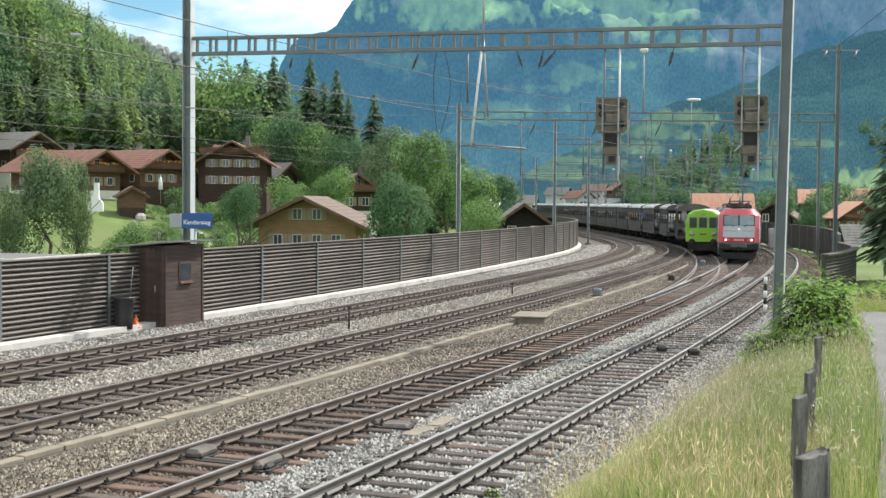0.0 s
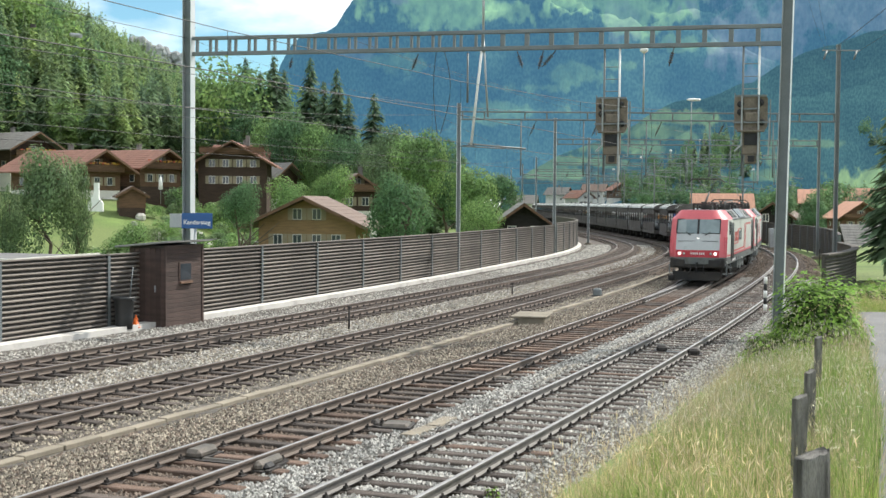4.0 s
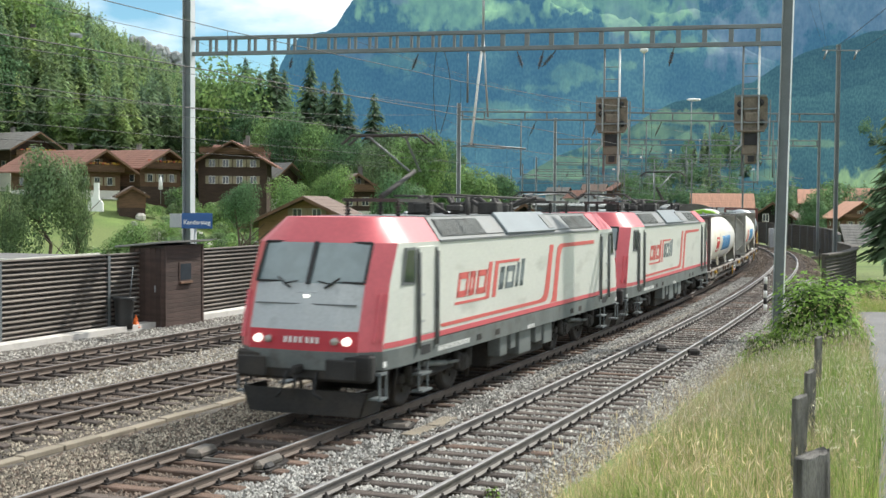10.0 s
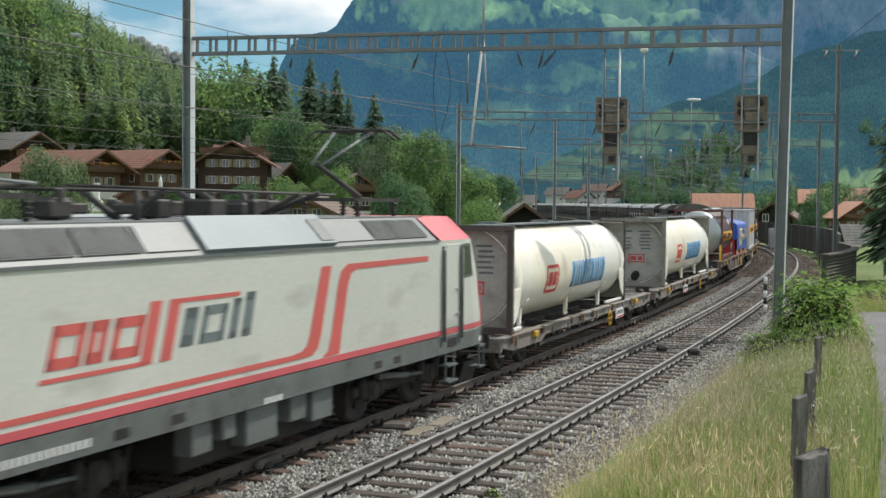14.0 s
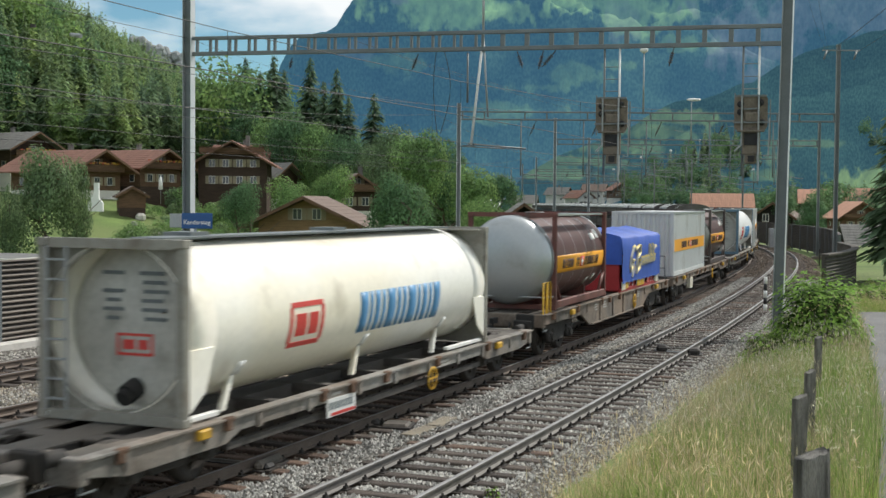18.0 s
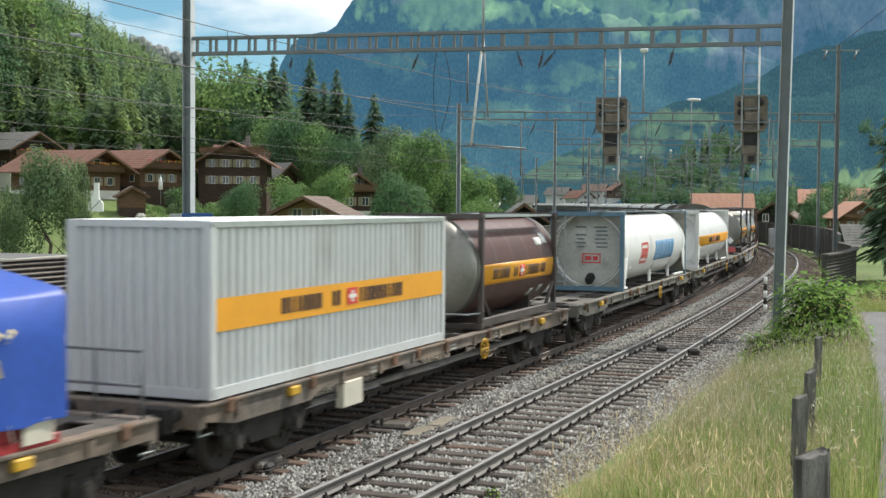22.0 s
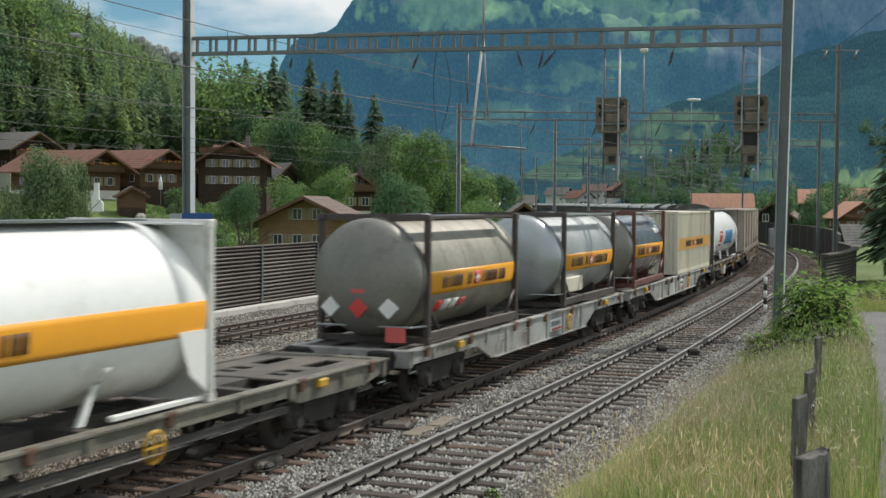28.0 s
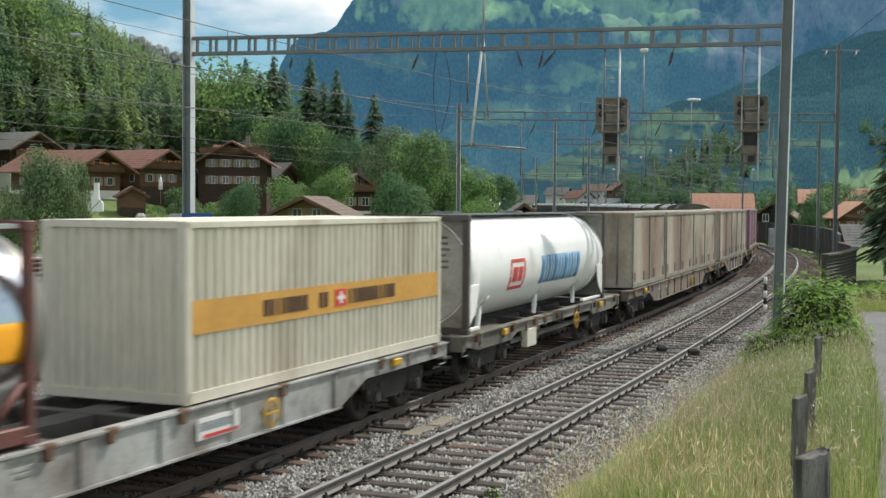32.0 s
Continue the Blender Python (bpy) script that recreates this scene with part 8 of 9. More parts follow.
for k in range(5):
    part("stripe", Geo().lathe([(0.07, k * 0.26), (0.07, k * 0.26 + 0.26)], 12, "z"), M["white" if k % 2 == 0 else "black"], t)

# point machines, covers and small lineside boxes
def lump(name, s, o, size, mat, label, turn=0, z=-0.2):
    t = thing(name, place(s, o, z, turn), label, "trackside box", "trackside boxes")
    part("cover", Geo().box((0, 0, size[2] / 2), size, bevel=0.06), M[mat], t)
    part("base", Geo().box((0, 0, 0.02), (size[0] + 0.12, size[1] + 0.12, 0.04)), M["iron"], t)
    return t


for s, o, size, mat, lab, turn in ((8.2, 4.25, (0.34, 0.5, 0.2), "iron", "dark point-lock cover beside the outer rail", 6), (8.6, 3.28, (0.3, 0.42, 0.2), "iron", "dark cover between the rails", 10), (8.4, 3.77, (0.7, 0.1, 0.06), "galv_dark", "flat steel bar between two covers", 6), (-5.5, 0.72, (0.3, 0.34, 0.12), "iron", "small dark iron plate beside the rail", 12), (-5.45, 1.2, (0.5, 0.5, 0.09), "deck", "flat dark iron cover beside the track", 12), (-9.6, 0.86, (0.16, 0.8, 0.17), "deck", "dull iron bracket clamped to the rail", 2), (-9.3, -0.56, (0.3, 0.62, 0.17), "deck", "dull iron bracket inside the rail", 2), (-9.75, 0.95, (0.14, 0.3, 0.12), "black", "black pad under the rail bracket", 4), (-9.6, 0.1, (0.9, 0.12, 0.07), "deck", "dull iron bar between the rails", 0), (-5.7, -0.9, (0.12, 0.3, 0.12), "iron", "small iron guard beside the rail", 3), (1.35, 0.95, (0.34, 0.34, 0.08), "deck", "small flat iron plate beside the rail foot", 0), (29.2, -3.4, (0.35, 0.4, 0.34), "galv_dark", "small grey lineside box", 0), (61.0, -2.2, (0.4, 0.6, 0.35), "galv_dark", "small grey box beside the siding", 0), (43.0, -2.1, (0.35, 0.5, 0.3), "iron", "dark box at the points", 0)):
    lump("trackside_box", s, o, size, mat, lab, turn)
for s, turn in ((-5.6, -2), (-4.5, 3)):
    solo("trough_cover", Geo().box((0, 0, 0), (0.3, 1.0, 0.07), bevel=0.012), M["concrete"], "loose concrete trough cover between two tracks", "trough cover", place(s, 1.72, -0.23, turn), "loose covers")
t = thing("cover_chamber", place(16.3, -2.75, -0.26, 8), "raised concrete cable chamber with a flat lid", "cable chamber")
part("body", Geo().box((0, 0, 0.1), (0.95, 1.7, 0.26), bevel=0.03), M["concrete"], t)
part("lid", Geo().box((-0.1, 0.1, 0.25), (1.25, 2.1, 0.07), bevel=0.02), M["concrete"], t)
for s, o, h in ((11.0, -7.6, 0.75), (29.5, -7.5, 0.5), (66.0, 5.6, 1.1)):
    t = thing("stake", place(s, o, -0.28), "thin dark marker stake in the ballast", "stake", "marker stakes")
    part("pole", Geo().tube((0, 0, 0), (0, 0, h), 0.035, n=7), M["iron"], t)
    part("cap", Geo().box((0, 0, h), (0.1, 0.06, 0.12), bevel=0.01), M["iron"], t)
for px, d in ((1364, 112), (1372, 115)):
    x, y, z = at_px(px, 441, d)
    t = thing("cabinet", Matrix.Translation((x, y, z)), "slim grey relay cabinet on legs", "cabinet", "relay cabinets")
    part("box", Geo().box((0, 0, 1.0), (0.35, 0.5, 1.7), bevel=0.02), M["galv"], t)
    part("leg", Geo().box((0, 0, 0.1), (0.3, 0.4, 0.3)), M["concrete"], t)

# switch blades and check rails where the siding leaves
t = thing("points", Matrix(), "switch blades and check rails of the turnout", "points", kind="structure")
for off in (lambda s: float(branch(s)) * 0.55 - 0.68, lambda s: -0.68 + 0.0 * s):
    part("blade", rail_mesh(off, 26, 40, "rail_top"), None, t)
for o in (-0.66, 0.66):
    part("check_rail", rail_mesh(o, 44, 52, "rail_top_dull"), None, t)

# ---- overhead line ----
M["wire"] = material("dark copper wire", (0.05, 0.05, 0.05), 0.6, 0.5, 0.1, 2, 20, 0)
M["insulator"] = material("brown-black insulator", (0.035, 0.028, 0.026), 0.35, 0, 0.1, 2, 20, 0)
M["signal_brown"] = material("weathered brown signal housing", (0.19, 0.16, 0.125), 0.8, 0.1, 0.25, 2, 20, 0.1, dirt=0.3)
SUPPORTS = [-42, 12.5, 45, 76, 105, 135, 168, 202, 240, 285]
for lab, off in (("overhead wires above the barrier-side track", TRACK_A), ("overhead wires above the second track", TRACK_B), ("overhead wires above the busy track", TRACK_D), ("overhead wires above the outermost track", TRACK_E), ("overhead wires above the siding", None)):
    t = thing("overhead_wire", Matrix(), lab, "overhead line", "overhead lines")
    con, mes, drop, all_c, all_m = Geo(), Geo(), Geo(), [], []
    for i, (a, b) in enumerate(zip(SUPPORTS, SUPPORTS[1:])):
        if off is None and a < 40:
            continue
        at = (lambda s: off) if off is not None else (lambda s: float(branch(s)))
        stag = 0.2 if i % 2 else -0.2
        pts, mp = [], []
        for k in range(9):
            q = k / 8
            s = a + (b - a) * q
            o = at(s) + stag * (1 - 2 * q)
            pts.append(along(s, o, 5.38))
            mp.append(along(s, o, 6.9 - 1.05 * 4 * q * (1 - q)))
            if 0 < k < 8:
                drop.tube(pts[-1], mp[-1], 0.0035, n=3, caps=False)
        all_c += pts if not all_c else pts[1:]
        all_m += mp if not all_m else mp[1:]
    con.wire(all_c, 0.0055, 4)
    mes.wire(all_m, 0.0045, 4)
    part("contact_wire", con, M["wire"], t)
    part("catenary_wire", mes, M["wire"], t)
    tagged(part("dropper", drop, M["wire"], t), kind="stuff")

# long feeder and earth wires
t = thing("feeder_line", Matrix(), "thin feeder wires strung from mast to mast", "wires", "overhead lines")
def span(a, b, sag, r=0.0045):
    a, b = Vector(a), Vector(b)
    pts = [a.lerp(b, k / 14) - Vector((0, 0, 4 * sag * (k / 14) * (1 - k / 14))) for k in range(15)]
    part("wire", Geo().wire(pts, r, 4), M["wire"], t)
span((GL.x, GL.y, 9.9), (-34, -12, 13.1), 0.8, 0.009)
span((GL.x, GL.y, 13.6), (-30, -10, 15.5), 0.8)
span((GL.x + 0.3, GL.y, 14.2), (-28, -10, 15.9), 0.8)
span((GL.x, GL.y, 9.9), (0.89, 75.8, 9.7), 0.5)
span((GL.x, GL.y, 6.2), (0.89, 75.8, 6.6), 0.5)
for dz in (0, 1.1):
    span((GL.x, GL.y, 7.0 + dz), (0.89, 75.8, 7.3 + dz), 0.7)
span((GR.x, GR.y, 13.5), (22.5, 74.6, 12.7), 0.6)
span((GR.x + 0.4, GR.y, 15.0), (22.5, 74.6, 12.9), 0.6)
span((22.4, 74.6, 12.9), (14.5, 8, 17.0), 0.8, 0.009)
span((23.0, 74.6, 13.3), (16.0, 8, 18.4), 0.8, 0.009)
span((24.0, 74.6, 12.9), (18.5, 10, 17.6), 0.8, 0.009)
part("cross_arm", Geo().box((23.15, 74.45, 13.05), (2.2, 0.07, 0.07)), M["galv_mid"], t)
for x in (22.3, 24.05):
    part("insulator", Geo().tube((x, 74.4, 13.0), (x - 0.25, 74.1, 12.5), 0.07, 0.05, n=8), M["galv_dark"], t)
for zz in (13.0, 13.8):
    span((GL.x + 6, GL.y - 1.8, 9.7), (25.5, 103, zz - 3.4), 1.0)
x, y, z = at_px(145, 67, 36)
part("wire_weight", Geo().tube((x - 0.25, y, z + 0.05), (x + 0.12, y - 0.3, z - 0.02), 0.06, n=8), M["galv"], t)
for px, py in ((63, 48), ):
    x, y, z = at_px(px, py, 33)
    part("wire_clamp", Geo().box((x, y, z), (0.12, 0.1, 0.08)), M["iron"], t)

# things hung from the near gantry
def gantry_at(px):
    u = (px - 784) / 2244
    d = GL - GR
    k = (GR.x - u * GR.y) / (u * d.y - d.x)
    return GR + d * k


def insulator_string(a, b):
    g = Geo().tube(a, b, 0.018, n=5)
    a, b = Vector(a), Vector(b)
    for k in range(5):
        p = a.lerp(b, 0.3 + 0.12 * k)
        q = a.lerp(b, 0.3 + 0.12 * k + 0.05)
        g.tube(p, q, 0.06, 0.075, n=8)
    return g


t = thing("suspension_insulators", Matrix(), "dark insulators hanging at a slant below the gantry", "insulators", "overhead lines")
for px, dx, dz in ((738, -0.22, -0.55), (912, 0.18, -0.55), (958, -0.16, -0.62), (980, -0.45, -0.55), (1188, -0.16, -0.62), (516, -0.1, -0.4)):
    p = gantry_at(px) + Vector((0, 0, 9.1))
    part("insulator", insulator_string(p, p + Vector((dx, 0, dz))), M["insulator"], t)

t = thing("drop_bracket", Matrix(), "pale steel drop bracket hanging from the gantry", "bracket", "overhead line gantries")
p, q = gantry_at(852), gantry_at(832)
part("leg", Geo().tube(p + Vector((0, 0, 9.7)), q + Vector((0.0, 0, 5.95)), 0.045, n=7), M["white"], t)
part("leg", Geo().tube(p + Vector((0, 0, 9.7)), p + Vector((0.18, 0, 6.9)), 0.035, n=7), M["galv"], t)
part("mast_top", Geo().tube(p + Vector((0, 0, 9.1)), p + Vector((0, 0, 12.2)), 0.045, n=7), M["galv"], t)
part("arm", Geo().tube(q + Vector((-0.1, 0, 6.0)), q + Vector((1.9, 0.3, 5.85)), 0.035, n=6), M["galv_dark"], t)
part("strut", Geo().tube(gantry_at(825) + Vector((0, 0, 9.1)), gantry_at(825) + Vector((0, 0, 7.4)), 0.035, n=6), M["galv_dark"], t)
cable = Geo()
for px, sw in ((782, 0.25), (770, -0.1)):
    p = gantry_at(px) + Vector((0, 0.2, 9.3))
    cable.wire([p + Vector((sw * math.sin(k * 0.5), 0, -0.42 * k)) for k in range(8)], 0.012, 4)
part("hanging_cable", cable, M["wire"], t)


def hung_signal(px, label):
    b = gantry_at(px)
    t = thing("hanging_signal", Matrix.Translation(b) @ Matrix.Rotation(radians(-14), 4, "Z"), label, "railway signal", "hanging signals")
    for x in (-0.26, 0.24):
        part("hanger", Geo().tube((x, 0, 9.1), (x, 0, 4.95), 0.035, n=7), M["white"] if x > 0 else M["galv_dark"], t)
    part("upper_board", Geo().prism([(-0.42, 7.5), (0.42, 7.5), (0.52, 7.38), (0.52, 6.5), (0.42, 6.35), (-0.42, 6.35), (-0.52, 6.5), (-0.52, 7.38)], -0.14, 0.05, "y"), M["signal_brown"], t)
    rg_ = Geo()
    for k in range(9):
        rg_.tube((-0.26, 0, 5.3 + 0.4 * k), (0.24, 0, 5.3 + 0.4 * k), 0.014, n=5)
    part("rung", rg_, M["galv_dark"], t)
    for cx, cz in ((-0.33, 7.2), (-0.33, 6.95), (0.3, 7.25), (0.34, 6.62)):
        part("lens", Geo().lathe([(0.09, -0.22), (0.11, -0.12), (0.11, 0.0)], 14, "y"), M["black"], t, m=Matrix.Translation((cx, 0, cz)))
    part("cage_frame", Geo().box((0, -0.2, 7.05), (0.5, 0.04, 0.05)).box((-0.5, -0.1, 6.9), (0.04, 0.04, 1.3)).box((0.6, -0.1, 6.6), (0.04, 0.04, 1.5)).box((0, -0.2, 6.62), (1.1, 0.05, 0.05)).box((0, -0.2, 7.46), (1.0, 0.05, 0.05)), M["galv_dark"], t)
    part("lower_board", Geo().box((0.02, -0.05, 5.96), (0.56, 0.2, 0.74), bevel=0.03), M["signal_brown"], t)
    part("number_field", Geo().box((0, -0.17, 6.08), (0.4, 0.04, 0.38)), M["black"], t)
    sb = part("small_box", Geo().box((0, -0.05, 5.45), (0.36, 0.2, 0.28), bevel=0.02), M["signal_brown"], t)
    part("dark_window", Geo().box((0.02, -0.16, 5.46), (0.2, 0.03, 0.2)), M["black"], sb)
    part("frame_tube", Geo().wire([(-0.28, -0.24, 7.46), (-0.28, -0.24, 5.9), (-0.5, -0.2, 5.7)], 0.03, 6), M["galv"], t)
    part("frame_tube", Geo().wire([(0.24, -0.24, 7.46), (0.24, -0.24, 4.75)], 0.03, 6), M["galv"], t)
    part("frame_tube", Geo().wire([(0.58, -0.18, 6.75), (0.56, -0.18, 5.55), (0.4, -0.18, 5.55)], 0.025, 6), M["galv"], t)
    part("hood", Geo().box((0, -0.22, 6.34), (0.86, 0.2, 0.05), bevel=0.01).box((0.05, -0.2, 6.78), (0.46, 0.1, 0.3), bevel=0.03), M["signal_brown"], t)
    part("foot_frame", Geo().box((-0.24, 0, 5.1), (0.04, 0.04, 0.9)).box((0.24, 0, 5.1), (0.04, 0.04, 0.9)).box((0, 0, 4.72), (0.52, 0.3, 0.05)), M["galv_dark"], t)
    part("lamp_dot", Geo().box((0.1, -0.16, 5.12), (0.08, 0.02, 0.06)), M["white"], t)
    return t


hung_signal(1080, "brown hanging signal cage below the gantry")
hung_signal(1325, "brown hanging signal cage above the outer track")

# drop posts under the further portals, with registration arms
for (l, r_, z, dep) in PORTALS[:5]:
    l, r_ = Vector((*l, 0)), Vector((*r_, 0))
    t = thing("registration_arms", Matrix(), "thin drop posts and registration arms below the portal", "overhead fittings", "overhead lines")
    for k in range(1, 6):
        p = l.lerp(r_, k / 6)
        part("drop_post", Geo().tube(p + Vector((0, 0, z)), p + Vector((0, 0, 5.6)), 0.04, n=6), M["galv_dark"], t)
        part("arm", Geo().tube(p + Vector((0, 0, 5.75)), p + Vector((1.8, 0, 5.55)), 0.025, n=5), M["galv_dark"], t)
        part("insulator", insulator_string(p + Vector((0.9, 0, z)), p + Vector((0.5, 0, z - 0.9))), M["insulator"], t)
# arm on the barrier-side portal mast
t = thing("mast_arm", Matrix(), "insulated cantilever arm on the portal mast", "overhead fittings", "overhead lines")
part("arm", Geo().tube((0.9, 75.7, 7.35), (3.6, 75.2, 7.2), 0.04, n=6), M["galv_dark"], t)
part("insulator", insulator_string((1.1, 75.7, 7.4), (1.9, 75.6, 7.35)), M["insulator"], t)


def yard_lamp(px, py, foot, d, label, flat, size=1.0):
    x, y, z = at_px(px, py, d)
    t = thing("yard_lamp", Matrix.Translation((x, y, foot)), label, "street lamp", "yard lamps")
    part("pole", Geo().tube((0, 0, 0), (0, 0, z - foot), 0.06 * size, 0.035 * size, n=8), M["galv"], t)
    if flat:
        part("head", Geo().lathe([(0.05, -0.7), (0.16, -0.5), (0.2, 0.0), (0.12, 0.4), (0.03, 0.45)], 12, "x", mat=Matrix.Translation((0.3, 0, z - foot + 0.02)) @ Matrix.Diagonal((1, 1, 0.6, 1))), M["white"], t)
    else:
        part("head", Geo().lathe([(0.05, -0.12), (0.22, 0.0), (0.24, 0.12), (0.12, 0.26), (0.02, 0.28)], 14, "z", mat=Matrix.Translation((0, 0, z - foot)) @ Matrix.Scale(size, 4)), M["white"], t)
    return t


yard_lamp(1138, 93, 9.3, 75.1, "tall yard lamp with a white dome head", False)
yard_lamp(1222, 178, 9.2, 103.6, "tall yard lamp with a flat white head", True)
for px, py, d in ((1186, 268, 131.6), (1237, 250, 131.4), (1134, 280, 131.8)):
    yard_lamp(px, py, 8.8, d, "distant yard lamp with a white head", False, 0.6)
# ---- fence posts beside the path ----
M["old_wood"] = material("silvered old wood", (0.20, 0.19, 0.17), 0.9, 0, 0.35, 2.5, 40, 0.8, second=(0.07, 0.065, 0.06), stretch=(6, 6, 0.8))


def fence_post(px, top_y, d, w, h, seed, label):
    x, y, z = at_px(px, top_y, d)
    t = thing("fence_post", Matrix.Translation((x, y, z - h)) @ Matrix.Rotation(radians(seed * 7), 4, "Z"), label, "fence post", "fence posts")
    rr = random.Random(seed)
    n = 26
    dip = [rr.choice((1.0, 1.02, 0.97, 0.93, 0.78 if k % 3 == 0 else 1.0)) for k in range(n)]
    ring_ = [(w / 2 * dip[k] * math.cos(6.283 * k / n), w / 2 * 0.8 * dip[k] * math.sin(6.283 * k / n)) for k in range(n)]
    vs = []
    for zz in (0, h * 0.4, h * 0.75, h * 0.95):
        vs += [(a * (1 + rr.uniform(-0.05, 0.05)), b * (1 + rr.uniform(-0.05, 0.05)), zz) for a, b in ring_]
    vs += [(a * 0.94, b * 0.94, h * (0.97 + 0.06 * a / w) + rr.uniform(-0.012, 0.012)) for a, b in ring_]
    fs = [(i * n + k, i * n + (k + 1) % n, (i + 1) * n + (k + 1) % n, (i + 1) * n + k) for i in range(4) for k in range(n)] + [tuple(range(4 * n, 5 * n))]
    part("stake", Geo().add(vs, fs), M["old_wood"], t)
    part("splinter", Geo().box((w * 0.3, -w * 0.3, h * 0.8), (0.02, 0.02, h * 0.3), bevel=0.006), M["old_wood"], t)
    return t


fence_post(1441, 797, 7.0, 0.205, 1.1, 1, "thick split grey fence post in tall grass")
fence_post(1419, 698, 13.5, 0.175, 1.1, 2, "leaning dark grey fence post in tall grass")
fence_post(1436, 654, 17.5, 0.17, 1.1, 3, "weathered fence post in tall grass")
fence_post(1450, 594, 24.0, 0.16, 1.1, 4, "grey fence post half hidden by the bush")

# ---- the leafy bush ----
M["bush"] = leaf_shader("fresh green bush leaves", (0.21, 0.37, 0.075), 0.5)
M["bush_dark"] = leaf_shader("inner bush leaves darkened for shade", (0.045, 0.095, 0.02), 0.45)


def bush(x, y, z, w, h, n, seed, card, label):
    t = thing("bush", Matrix.Translation((x, y, z)), label, "bush", "lineside bushes")
    rr = np.random.default_rng(seed)
    st = Geo()
    for k in range(9):
        a = 6.283 * k / 9
        st.tube((0.1 * math.cos(a), 0.1 * math.sin(a), 0), (w * 0.32 * math.cos(a), w * 0.32 * math.sin(a), h * 0.7), 0.025, 0.01, n=5)
    part("stem", st, M["bark"], t)
    # inner leaf shell is a darker copy: shade put into the colour
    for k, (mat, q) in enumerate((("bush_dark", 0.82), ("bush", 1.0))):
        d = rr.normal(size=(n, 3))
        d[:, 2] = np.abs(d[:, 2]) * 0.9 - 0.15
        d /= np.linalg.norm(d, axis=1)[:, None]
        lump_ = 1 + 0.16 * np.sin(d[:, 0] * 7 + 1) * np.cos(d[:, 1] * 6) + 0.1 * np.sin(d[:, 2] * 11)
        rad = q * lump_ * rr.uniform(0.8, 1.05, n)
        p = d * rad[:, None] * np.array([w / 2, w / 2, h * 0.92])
        p[:, 2] = np.maximum(p[:, 2], 0.03)
        up = d + np.array([0, 0, 0.6])
        up /= np.linalg.norm(up, axis=1)[:, None]
        tt = np.cross(up, rr.normal(size=(n, 3)))
        tt /= np.linalg.norm(tt, axis=1)[:, None]
        bb = np.cross(up, tt) + rr.uniform(-0.5, 0.5, (n, 1)) * up
        s = card * rr.uniform(0.6, 1.3, (n, 1))
        # a leaf: six corners with a folded midrib
        v = np.stack([p - tt * s, p - tt * s * 0.3 + bb * s * 0.55 + up * s * 0.12, p + tt * s * 0.55 + bb * s * 0.35 + up * s * 0.1, p + tt * s * 1.1, p + tt * s * 0.55 - bb * s * 0.35 + up * s * 0.1, p - tt * s * 0.3 - bb * s * 0.55 + up * s * 0.12], 1).reshape(-1, 3)
        f = np.concatenate([np.arange(n)[:, None] * 6 + np.array([0, 1, 2, 3]), np.arange(n)[:, None] * 6 + np.array([0, 3, 4, 5])])
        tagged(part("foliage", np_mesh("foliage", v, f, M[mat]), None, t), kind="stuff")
    return t


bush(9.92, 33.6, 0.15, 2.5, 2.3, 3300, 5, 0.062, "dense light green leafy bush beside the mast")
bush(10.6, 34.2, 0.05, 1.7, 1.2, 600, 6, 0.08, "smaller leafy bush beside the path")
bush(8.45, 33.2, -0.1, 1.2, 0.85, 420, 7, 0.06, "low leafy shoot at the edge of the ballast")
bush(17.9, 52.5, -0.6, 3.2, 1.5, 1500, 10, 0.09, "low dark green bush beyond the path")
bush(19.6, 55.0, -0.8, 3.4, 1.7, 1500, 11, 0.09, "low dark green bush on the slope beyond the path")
bush(0.72, 17.96, -0.3, 0.3, 0.26, 90, 9, 0.03, "small weed with pale leaves in the ballast")

# ---- tall grass on the bank ----
M["blade_green"] = leaf_shader("green grass blades", (0.165, 0.255, 0.062), 0.65, 0.6)
M["blade_dry"] = leaf_shader("dry straw-coloured grass", (0.45, 0.385, 0.26), 0.5, 0.7)
M["umbel"] = leaf_shader("white florets", (0.72, 0.72, 0.60), 0.5, 0.5)
M["seed_head"] = leaf_shader("pale seed heads", (0.64, 0.62, 0.51), 0.3, 0.8)


def blades(rng, x, y, z, h, w, lean, az):
    """Bent tapering blades as two joined quads each."""
    n = len(x)
    c, s = np.cos(az), np.sin(az)
    sx, sy = -s * w / 2, c * w / 2
    P = np.stack([x, y, z], 1)
    def at(t, k, width):
        p = P + np.stack([c * lean * h * t * t, s * lean * h * t * t, h * t * (1 - 0.25 * lean * t)], 1)
        q = np.stack([sx, sy, np.zeros(n)], 1) * width
        return p - q, p + q
    a0, a1 = at(0.0, 0, 1.0)
    b0, b1 = at(0.55, 0, 0.8)
    c0, c1 = at(1.0, 0, 0.12)
    v = np.stack([a0, a1, b1, b0, c1, c0], 1).reshape(-1, 3)
    i = np.arange(n)[:, None] * 6
    return v, np.concatenate([i + np.array([0, 1, 2, 3]), i + np.array([3, 2, 4, 5])])


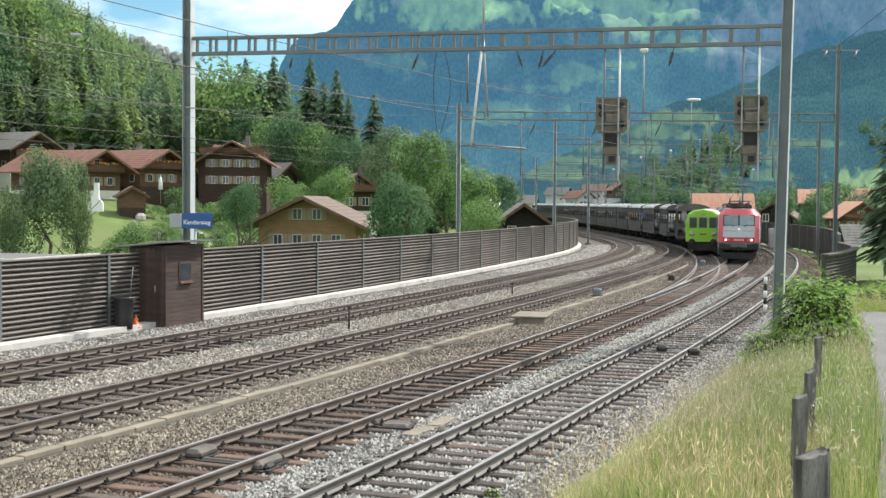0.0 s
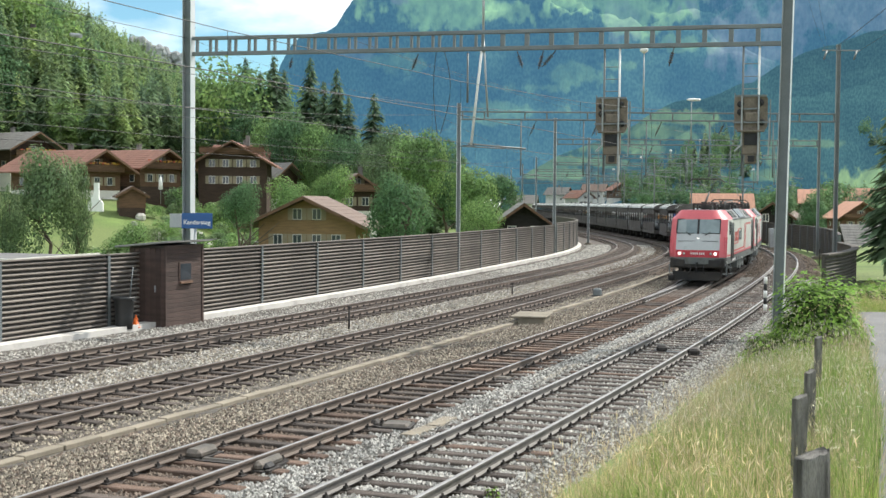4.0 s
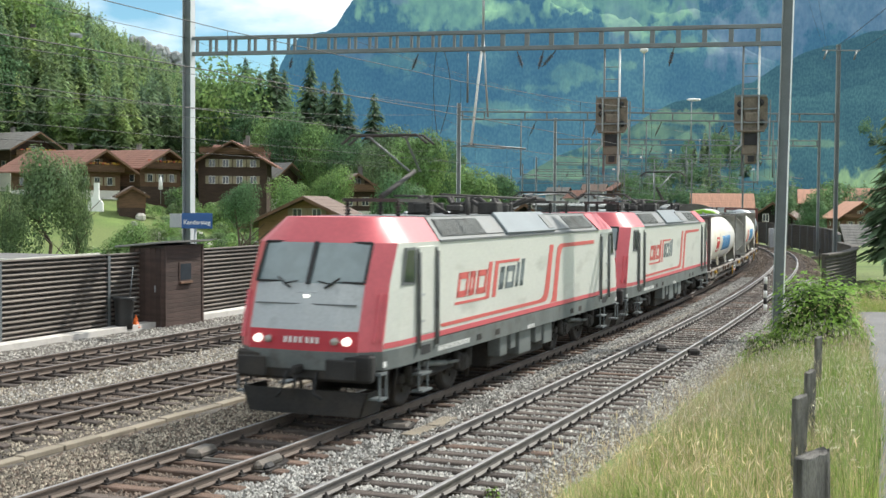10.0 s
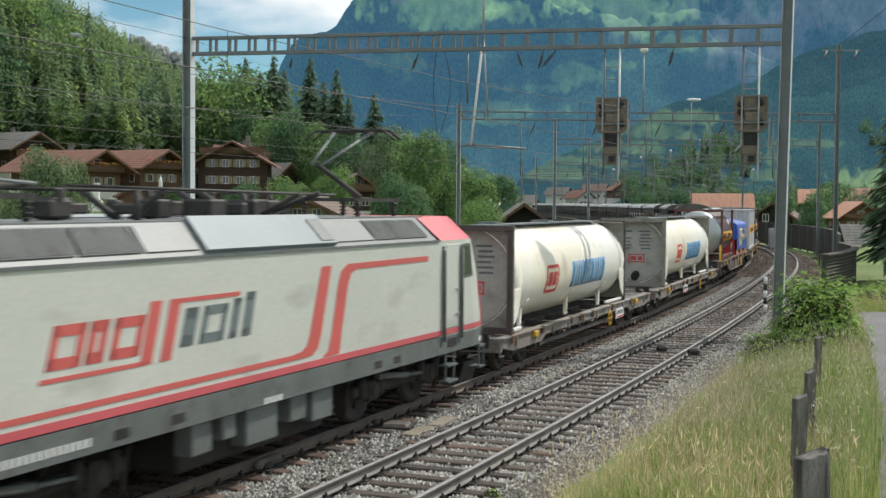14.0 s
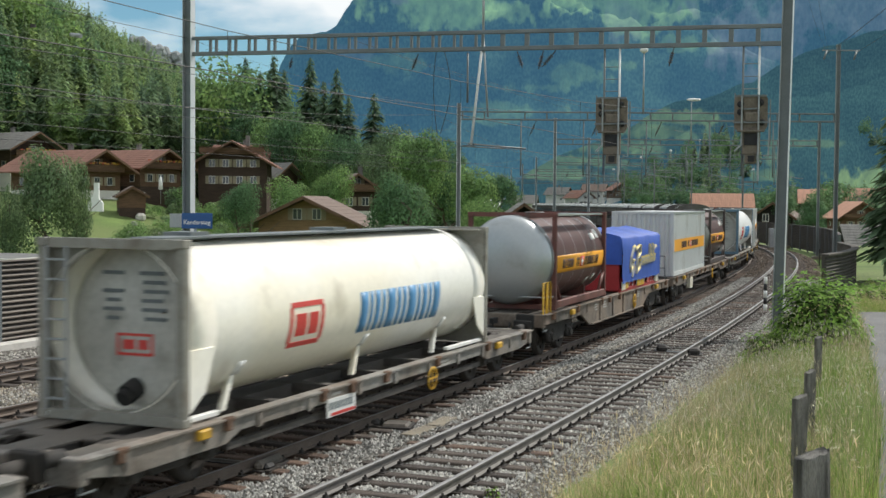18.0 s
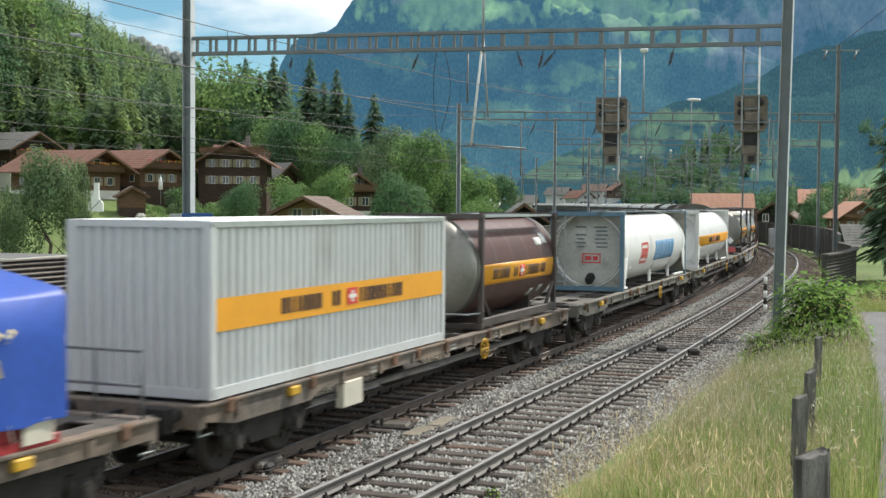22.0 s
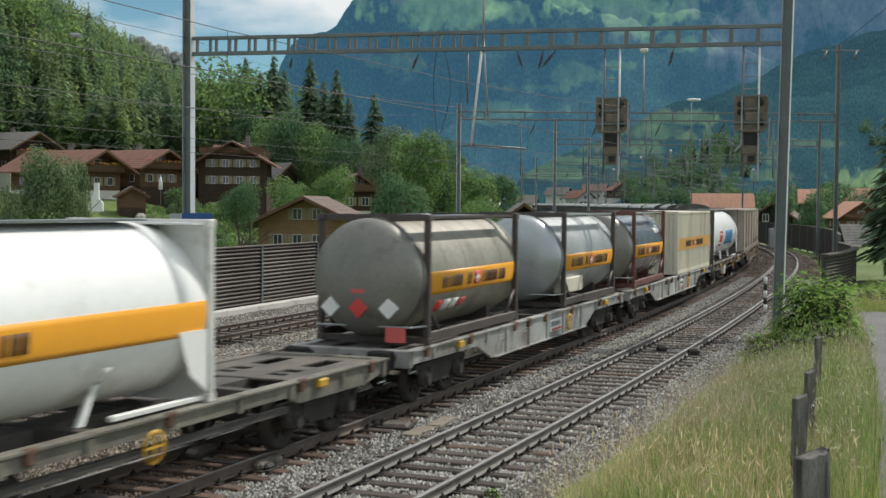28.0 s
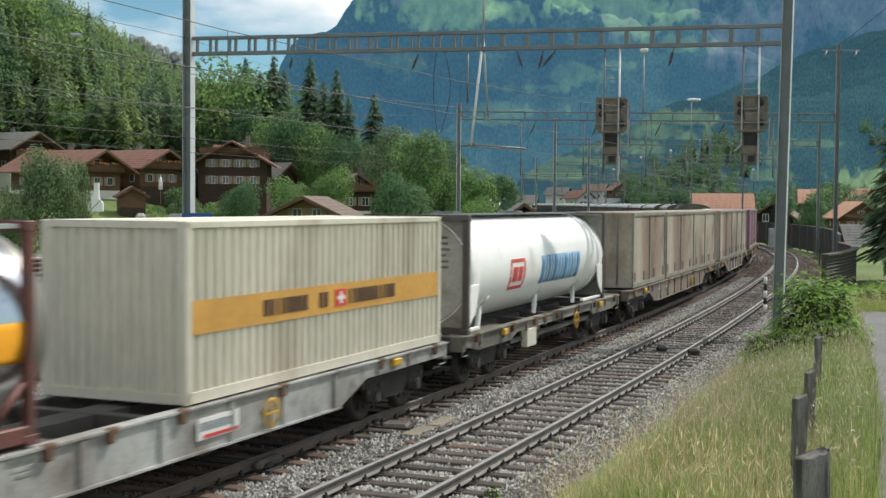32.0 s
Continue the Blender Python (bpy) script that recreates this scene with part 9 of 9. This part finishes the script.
def meadow(name, label, n, s_rng, o_rng, h_rng, w, mat, seed, dense=0.0, dry_edge=False):
    rg = np.random.default_rng(seed)
    s = s_rng[0] + (s_rng[1] - s_rng[0]) * rg.random(n) ** (1 + dense)
    o = rg.uniform(o_rng[0], o_rng[1], n) + 0.12 * np.sin(s * 0.9) + 0.1 * np.sin(s * 2.3)
    if dry_edge:
        o = o_rng[0] + (o_rng[1] - o_rng[0]) * rg.random(n) ** 2.1 + 0.15 * np.sin(s * 0.9)
    p = along_np(s, o, 0.0)
    z = ground_z(p[:, 0], p[:, 1]) - 0.02
    far = np.hypot(p[:, 0], p[:, 1]) > 4.4
    clear = np.ones(n, bool)
    for cx, cy, r_ in ((9.35, 33.2, 1.2), (0.0, 0.0, 3.2)):
        clear &= np.hypot(p[:, 0] - cx, p[:, 1] - cy) > r_
    k = far & clear & ((s > -16.5) | (o > 9.2)) & (o > np.interp(s, (-27, -18, -12, 0), (8.5, 7.6, 6.35, 5.9))) & ((s > 22) | (o < path_edge(s) + 0.05) | (o > path_edge(s) + 2.65))
    p, z = p[k], z[k]
    m = len(z)
    clump = 0.75 + 0.5 * np.clip(fbm(p[:, 0] * 0.9, p[:, 1] * 0.9, seed + 3, 3) + 0.4, 0, 1.2)
    h = rg.uniform(h_rng[0], h_rng[1], m) * clump
    v, f = blades(rg, p[:, 0], p[:, 1], z, h, w * rg.uniform(0.6, 1.3, m), rg.uniform(0.1, 1.0, m), rg.normal(2.6, 1.8, m))
    return solo(name, np_mesh(name, v, f, M[mat]), None, label, "grass", kind="stuff"), p, z, h, rg


meadow("tall_grass", "tall green meadow grass on the bank", 100000, (-27, 30), (6.0, 10.4), (0.2, 0.55), 0.0052, "blade_green", 41, 0.5)
meadow("dry_grass", "dry straw-coloured grass along the ballast edge", 48000, (-27, 30), (5.6, 10.2), (0.3, 0.8), 0.0042, "blade_dry", 42, 0.5, True)
meadow("far_grass", "green grass beyond the path and the barrier end", 26000, (-10, 60), (10.0, 19), (0.2, 0.5), 0.02, "blade_green", 43, 0.2)
_, p, z, h, rg = meadow("grass_stalks", "thin pale grass stalks", 7500, (-27, 26), (5.7, 9.8), (0.55, 1.0), 0.0036, "blade_dry", 44, 0.5)
n = len(z)
az, ln = rg.normal(2.6, 1.2, n), rg.uniform(0.1, 0.4, n)
k = np.arange(n)
hv = np.array([(0, 0, 0), (0.012, 0, 0.05), (0, 0.012, 0.06), (-0.012, 0, 0.05), (0, -0.012, 0.06), (0, 0, 0.16)])
hf = np.array([(0, 1, 2), (0, 2, 3), (0, 3, 4), (0, 4, 1), (5, 2, 1), (5, 3, 2), (5, 4, 3), (5, 1, 4)])
top = np.stack([p[:, 0] + np.cos(az) * ln * h * 0.6, p[:, 1] + np.sin(az) * ln * h * 0.6, z + h * 0.86], 1)
v, f = strewn(rg, hv * np.array([0.5, 0.5, 0.9]), hf, top, rg.uniform(0.4, 0.9, n) * np.where(rg.random(n) < 0.1, 1.35, 1.0), az, rg.uniform(-0.8, 0.8, n))
solo("seed_heads", np_mesh("seed_heads", v, f, M["seed_head"]), None, "pale feathery seed heads on the grass", "grass", kind="stuff")
# small white umbels scattered in the grass, each a cluster of tiny florets
pick = np.nonzero(rg.random(n) < 0.02)[0]
cl = np.repeat(pick, 9)
m_ = len(cl)
fv = np.array([(1, 0, 0), (0, 1, 0.2), (-1, 0, 0), (0, -1, 0.2), (0, 0, 0.6)])
ff = np.array([(0, 1, 4), (1, 2, 4), (2, 3, 4), (3, 0, 4)])
at_ = np.stack([p[cl, 0], p[cl, 1], z[cl] + h[cl] * 0.72], 1) + rg.normal(0, 1, (m_, 3)) * np.array([0.028, 0.028, 0.008])
v, f = strewn(rg, fv, ff, at_, rg.uniform(0.008, 0.014, m_), rg.uniform(0, 6.28, m_), rg.uniform(-0.4, 0.4, m_))
solo("meadow_flowers", np_mesh("meadow_flowers", v, f, M["umbel"]), None, "small white umbel flowers in the grass", "flowers", kind="stuff")

# ---- loose ballast stones ----
def stones(name, label, n, bands, mat, seed, s_rng=(-16, 52), size=(0.022, 0.042)):
    rg = np.random.default_rng(seed)
    s = s_rng[0] + (s_rng[1] - s_rng[0]) * rg.random(n) ** 1.7
    b = np.array(bands)
    wts = (b[:, 1] - b[:, 0]) / (b[:, 1] - b[:, 0]).sum()
    pick = rg.choice(len(b), n, p=wts)
    o = b[pick, 0] + (b[pick, 1] - b[pick, 0]) * rg.random(n)
    for tr in (TRACK_A, TRACK_B, TRACK_D, TRACK_E):
        for q in (-0.7525, 0.7525):
            near_ = np.abs(o - tr - q) < 0.10
            o[near_] += np.sign(o[near_] - tr - q + 1e-6) * 0.12
    # the tops of the sleepers lie bare
    for tr, s_first in ((TRACK_A, -59.7), (TRACK_B, -59.7), (TRACK_D, -79.7), (TRACK_E, -59.7)):
        d_s = np.abs((s - s_first + 0.315) % 0.63 - 0.315)
        bare = (np.abs(o - tr) < 1.28) & (d_s < 0.16) & (rg.random(n) < 0.93)
        s[bare] += np.where(rg.random(bare.sum()) < 0.5, 0.315, -0.315) * rg.uniform(0.55, 1.0, bare.sum())
    p = along_np(s, o, 0.0)
    p[:, 2] = np.interp(o, bed_o, bed_z) + 0.012 + np.abs(rg.normal(0, 0.012, n))
    base = np.array([(1, 0.1, -0.3), (-0.9, 0.2, -0.3), (0.1, 0.9, -0.3), (-0.2, -0.9, -0.3), (0.25, 0.1, 0.75)], float)
    tri = np.array([(0, 2, 4), (2, 1, 4), (1, 3, 4), (3, 0, 4)])
    sc = rg.uniform(size[0], size[1], n)[:, None] * rg.uniform(0.65, 1.35, (n, 3))
    v, f = strewn(rg, base, tri, p, sc, rg.uniform(0, 6.28, n), rg.uniform(-0.5, 0.5, n))
    return solo(name, np_mesh(name, v, f, M[mat]), None, label, "ballast stones", kind="stuff")


stones("ballast_stones", "grey crushed ballast stones beside the outer track", 78000, ((1.25, 2.3), (4.1, 5.6), (2.1, 4.6), (2.6, 4.1), (1.0, 1.7)), "stone", 51)
stones("ballast_stones", "brownish ballast stones between the older tracks", 44000, ((-8.8, -6.4), (-2.9, -0.9), (-2.9, -0.9), (-4.6, -3.5)), "stone_tan", 52)
stones("ballast_stones", "pale limestone ballast along the barrier", 22000, ((-13.7, -11.2), (-8.6, -7.0)), "stone_pale", 54)
stones("ballast_stones", "brown rust-stained ballast stones between the rails", 42000, ((-0.7, 1.0), (-10.6, -9.3), (-6.0, -4.5), (-3.0, -0.8)), "stone_brown", 53)

stones("ballast_stones", "coarse grey-brown ballast further round the curve", 13000, ((-8.8, -6.4), (-4.4, -1.0), (1.2, 2.4), (4.2, 5.6)), "stone_brown", 55, (48, 100), (0.05, 0.1))
stones("ballast_stones", "coarse pale ballast further round the curve", 7000, ((-13.7, -11.2), (-8.4, -7.2)), "stone_pale", 56, (48, 105), (0.05, 0.1))
motions()
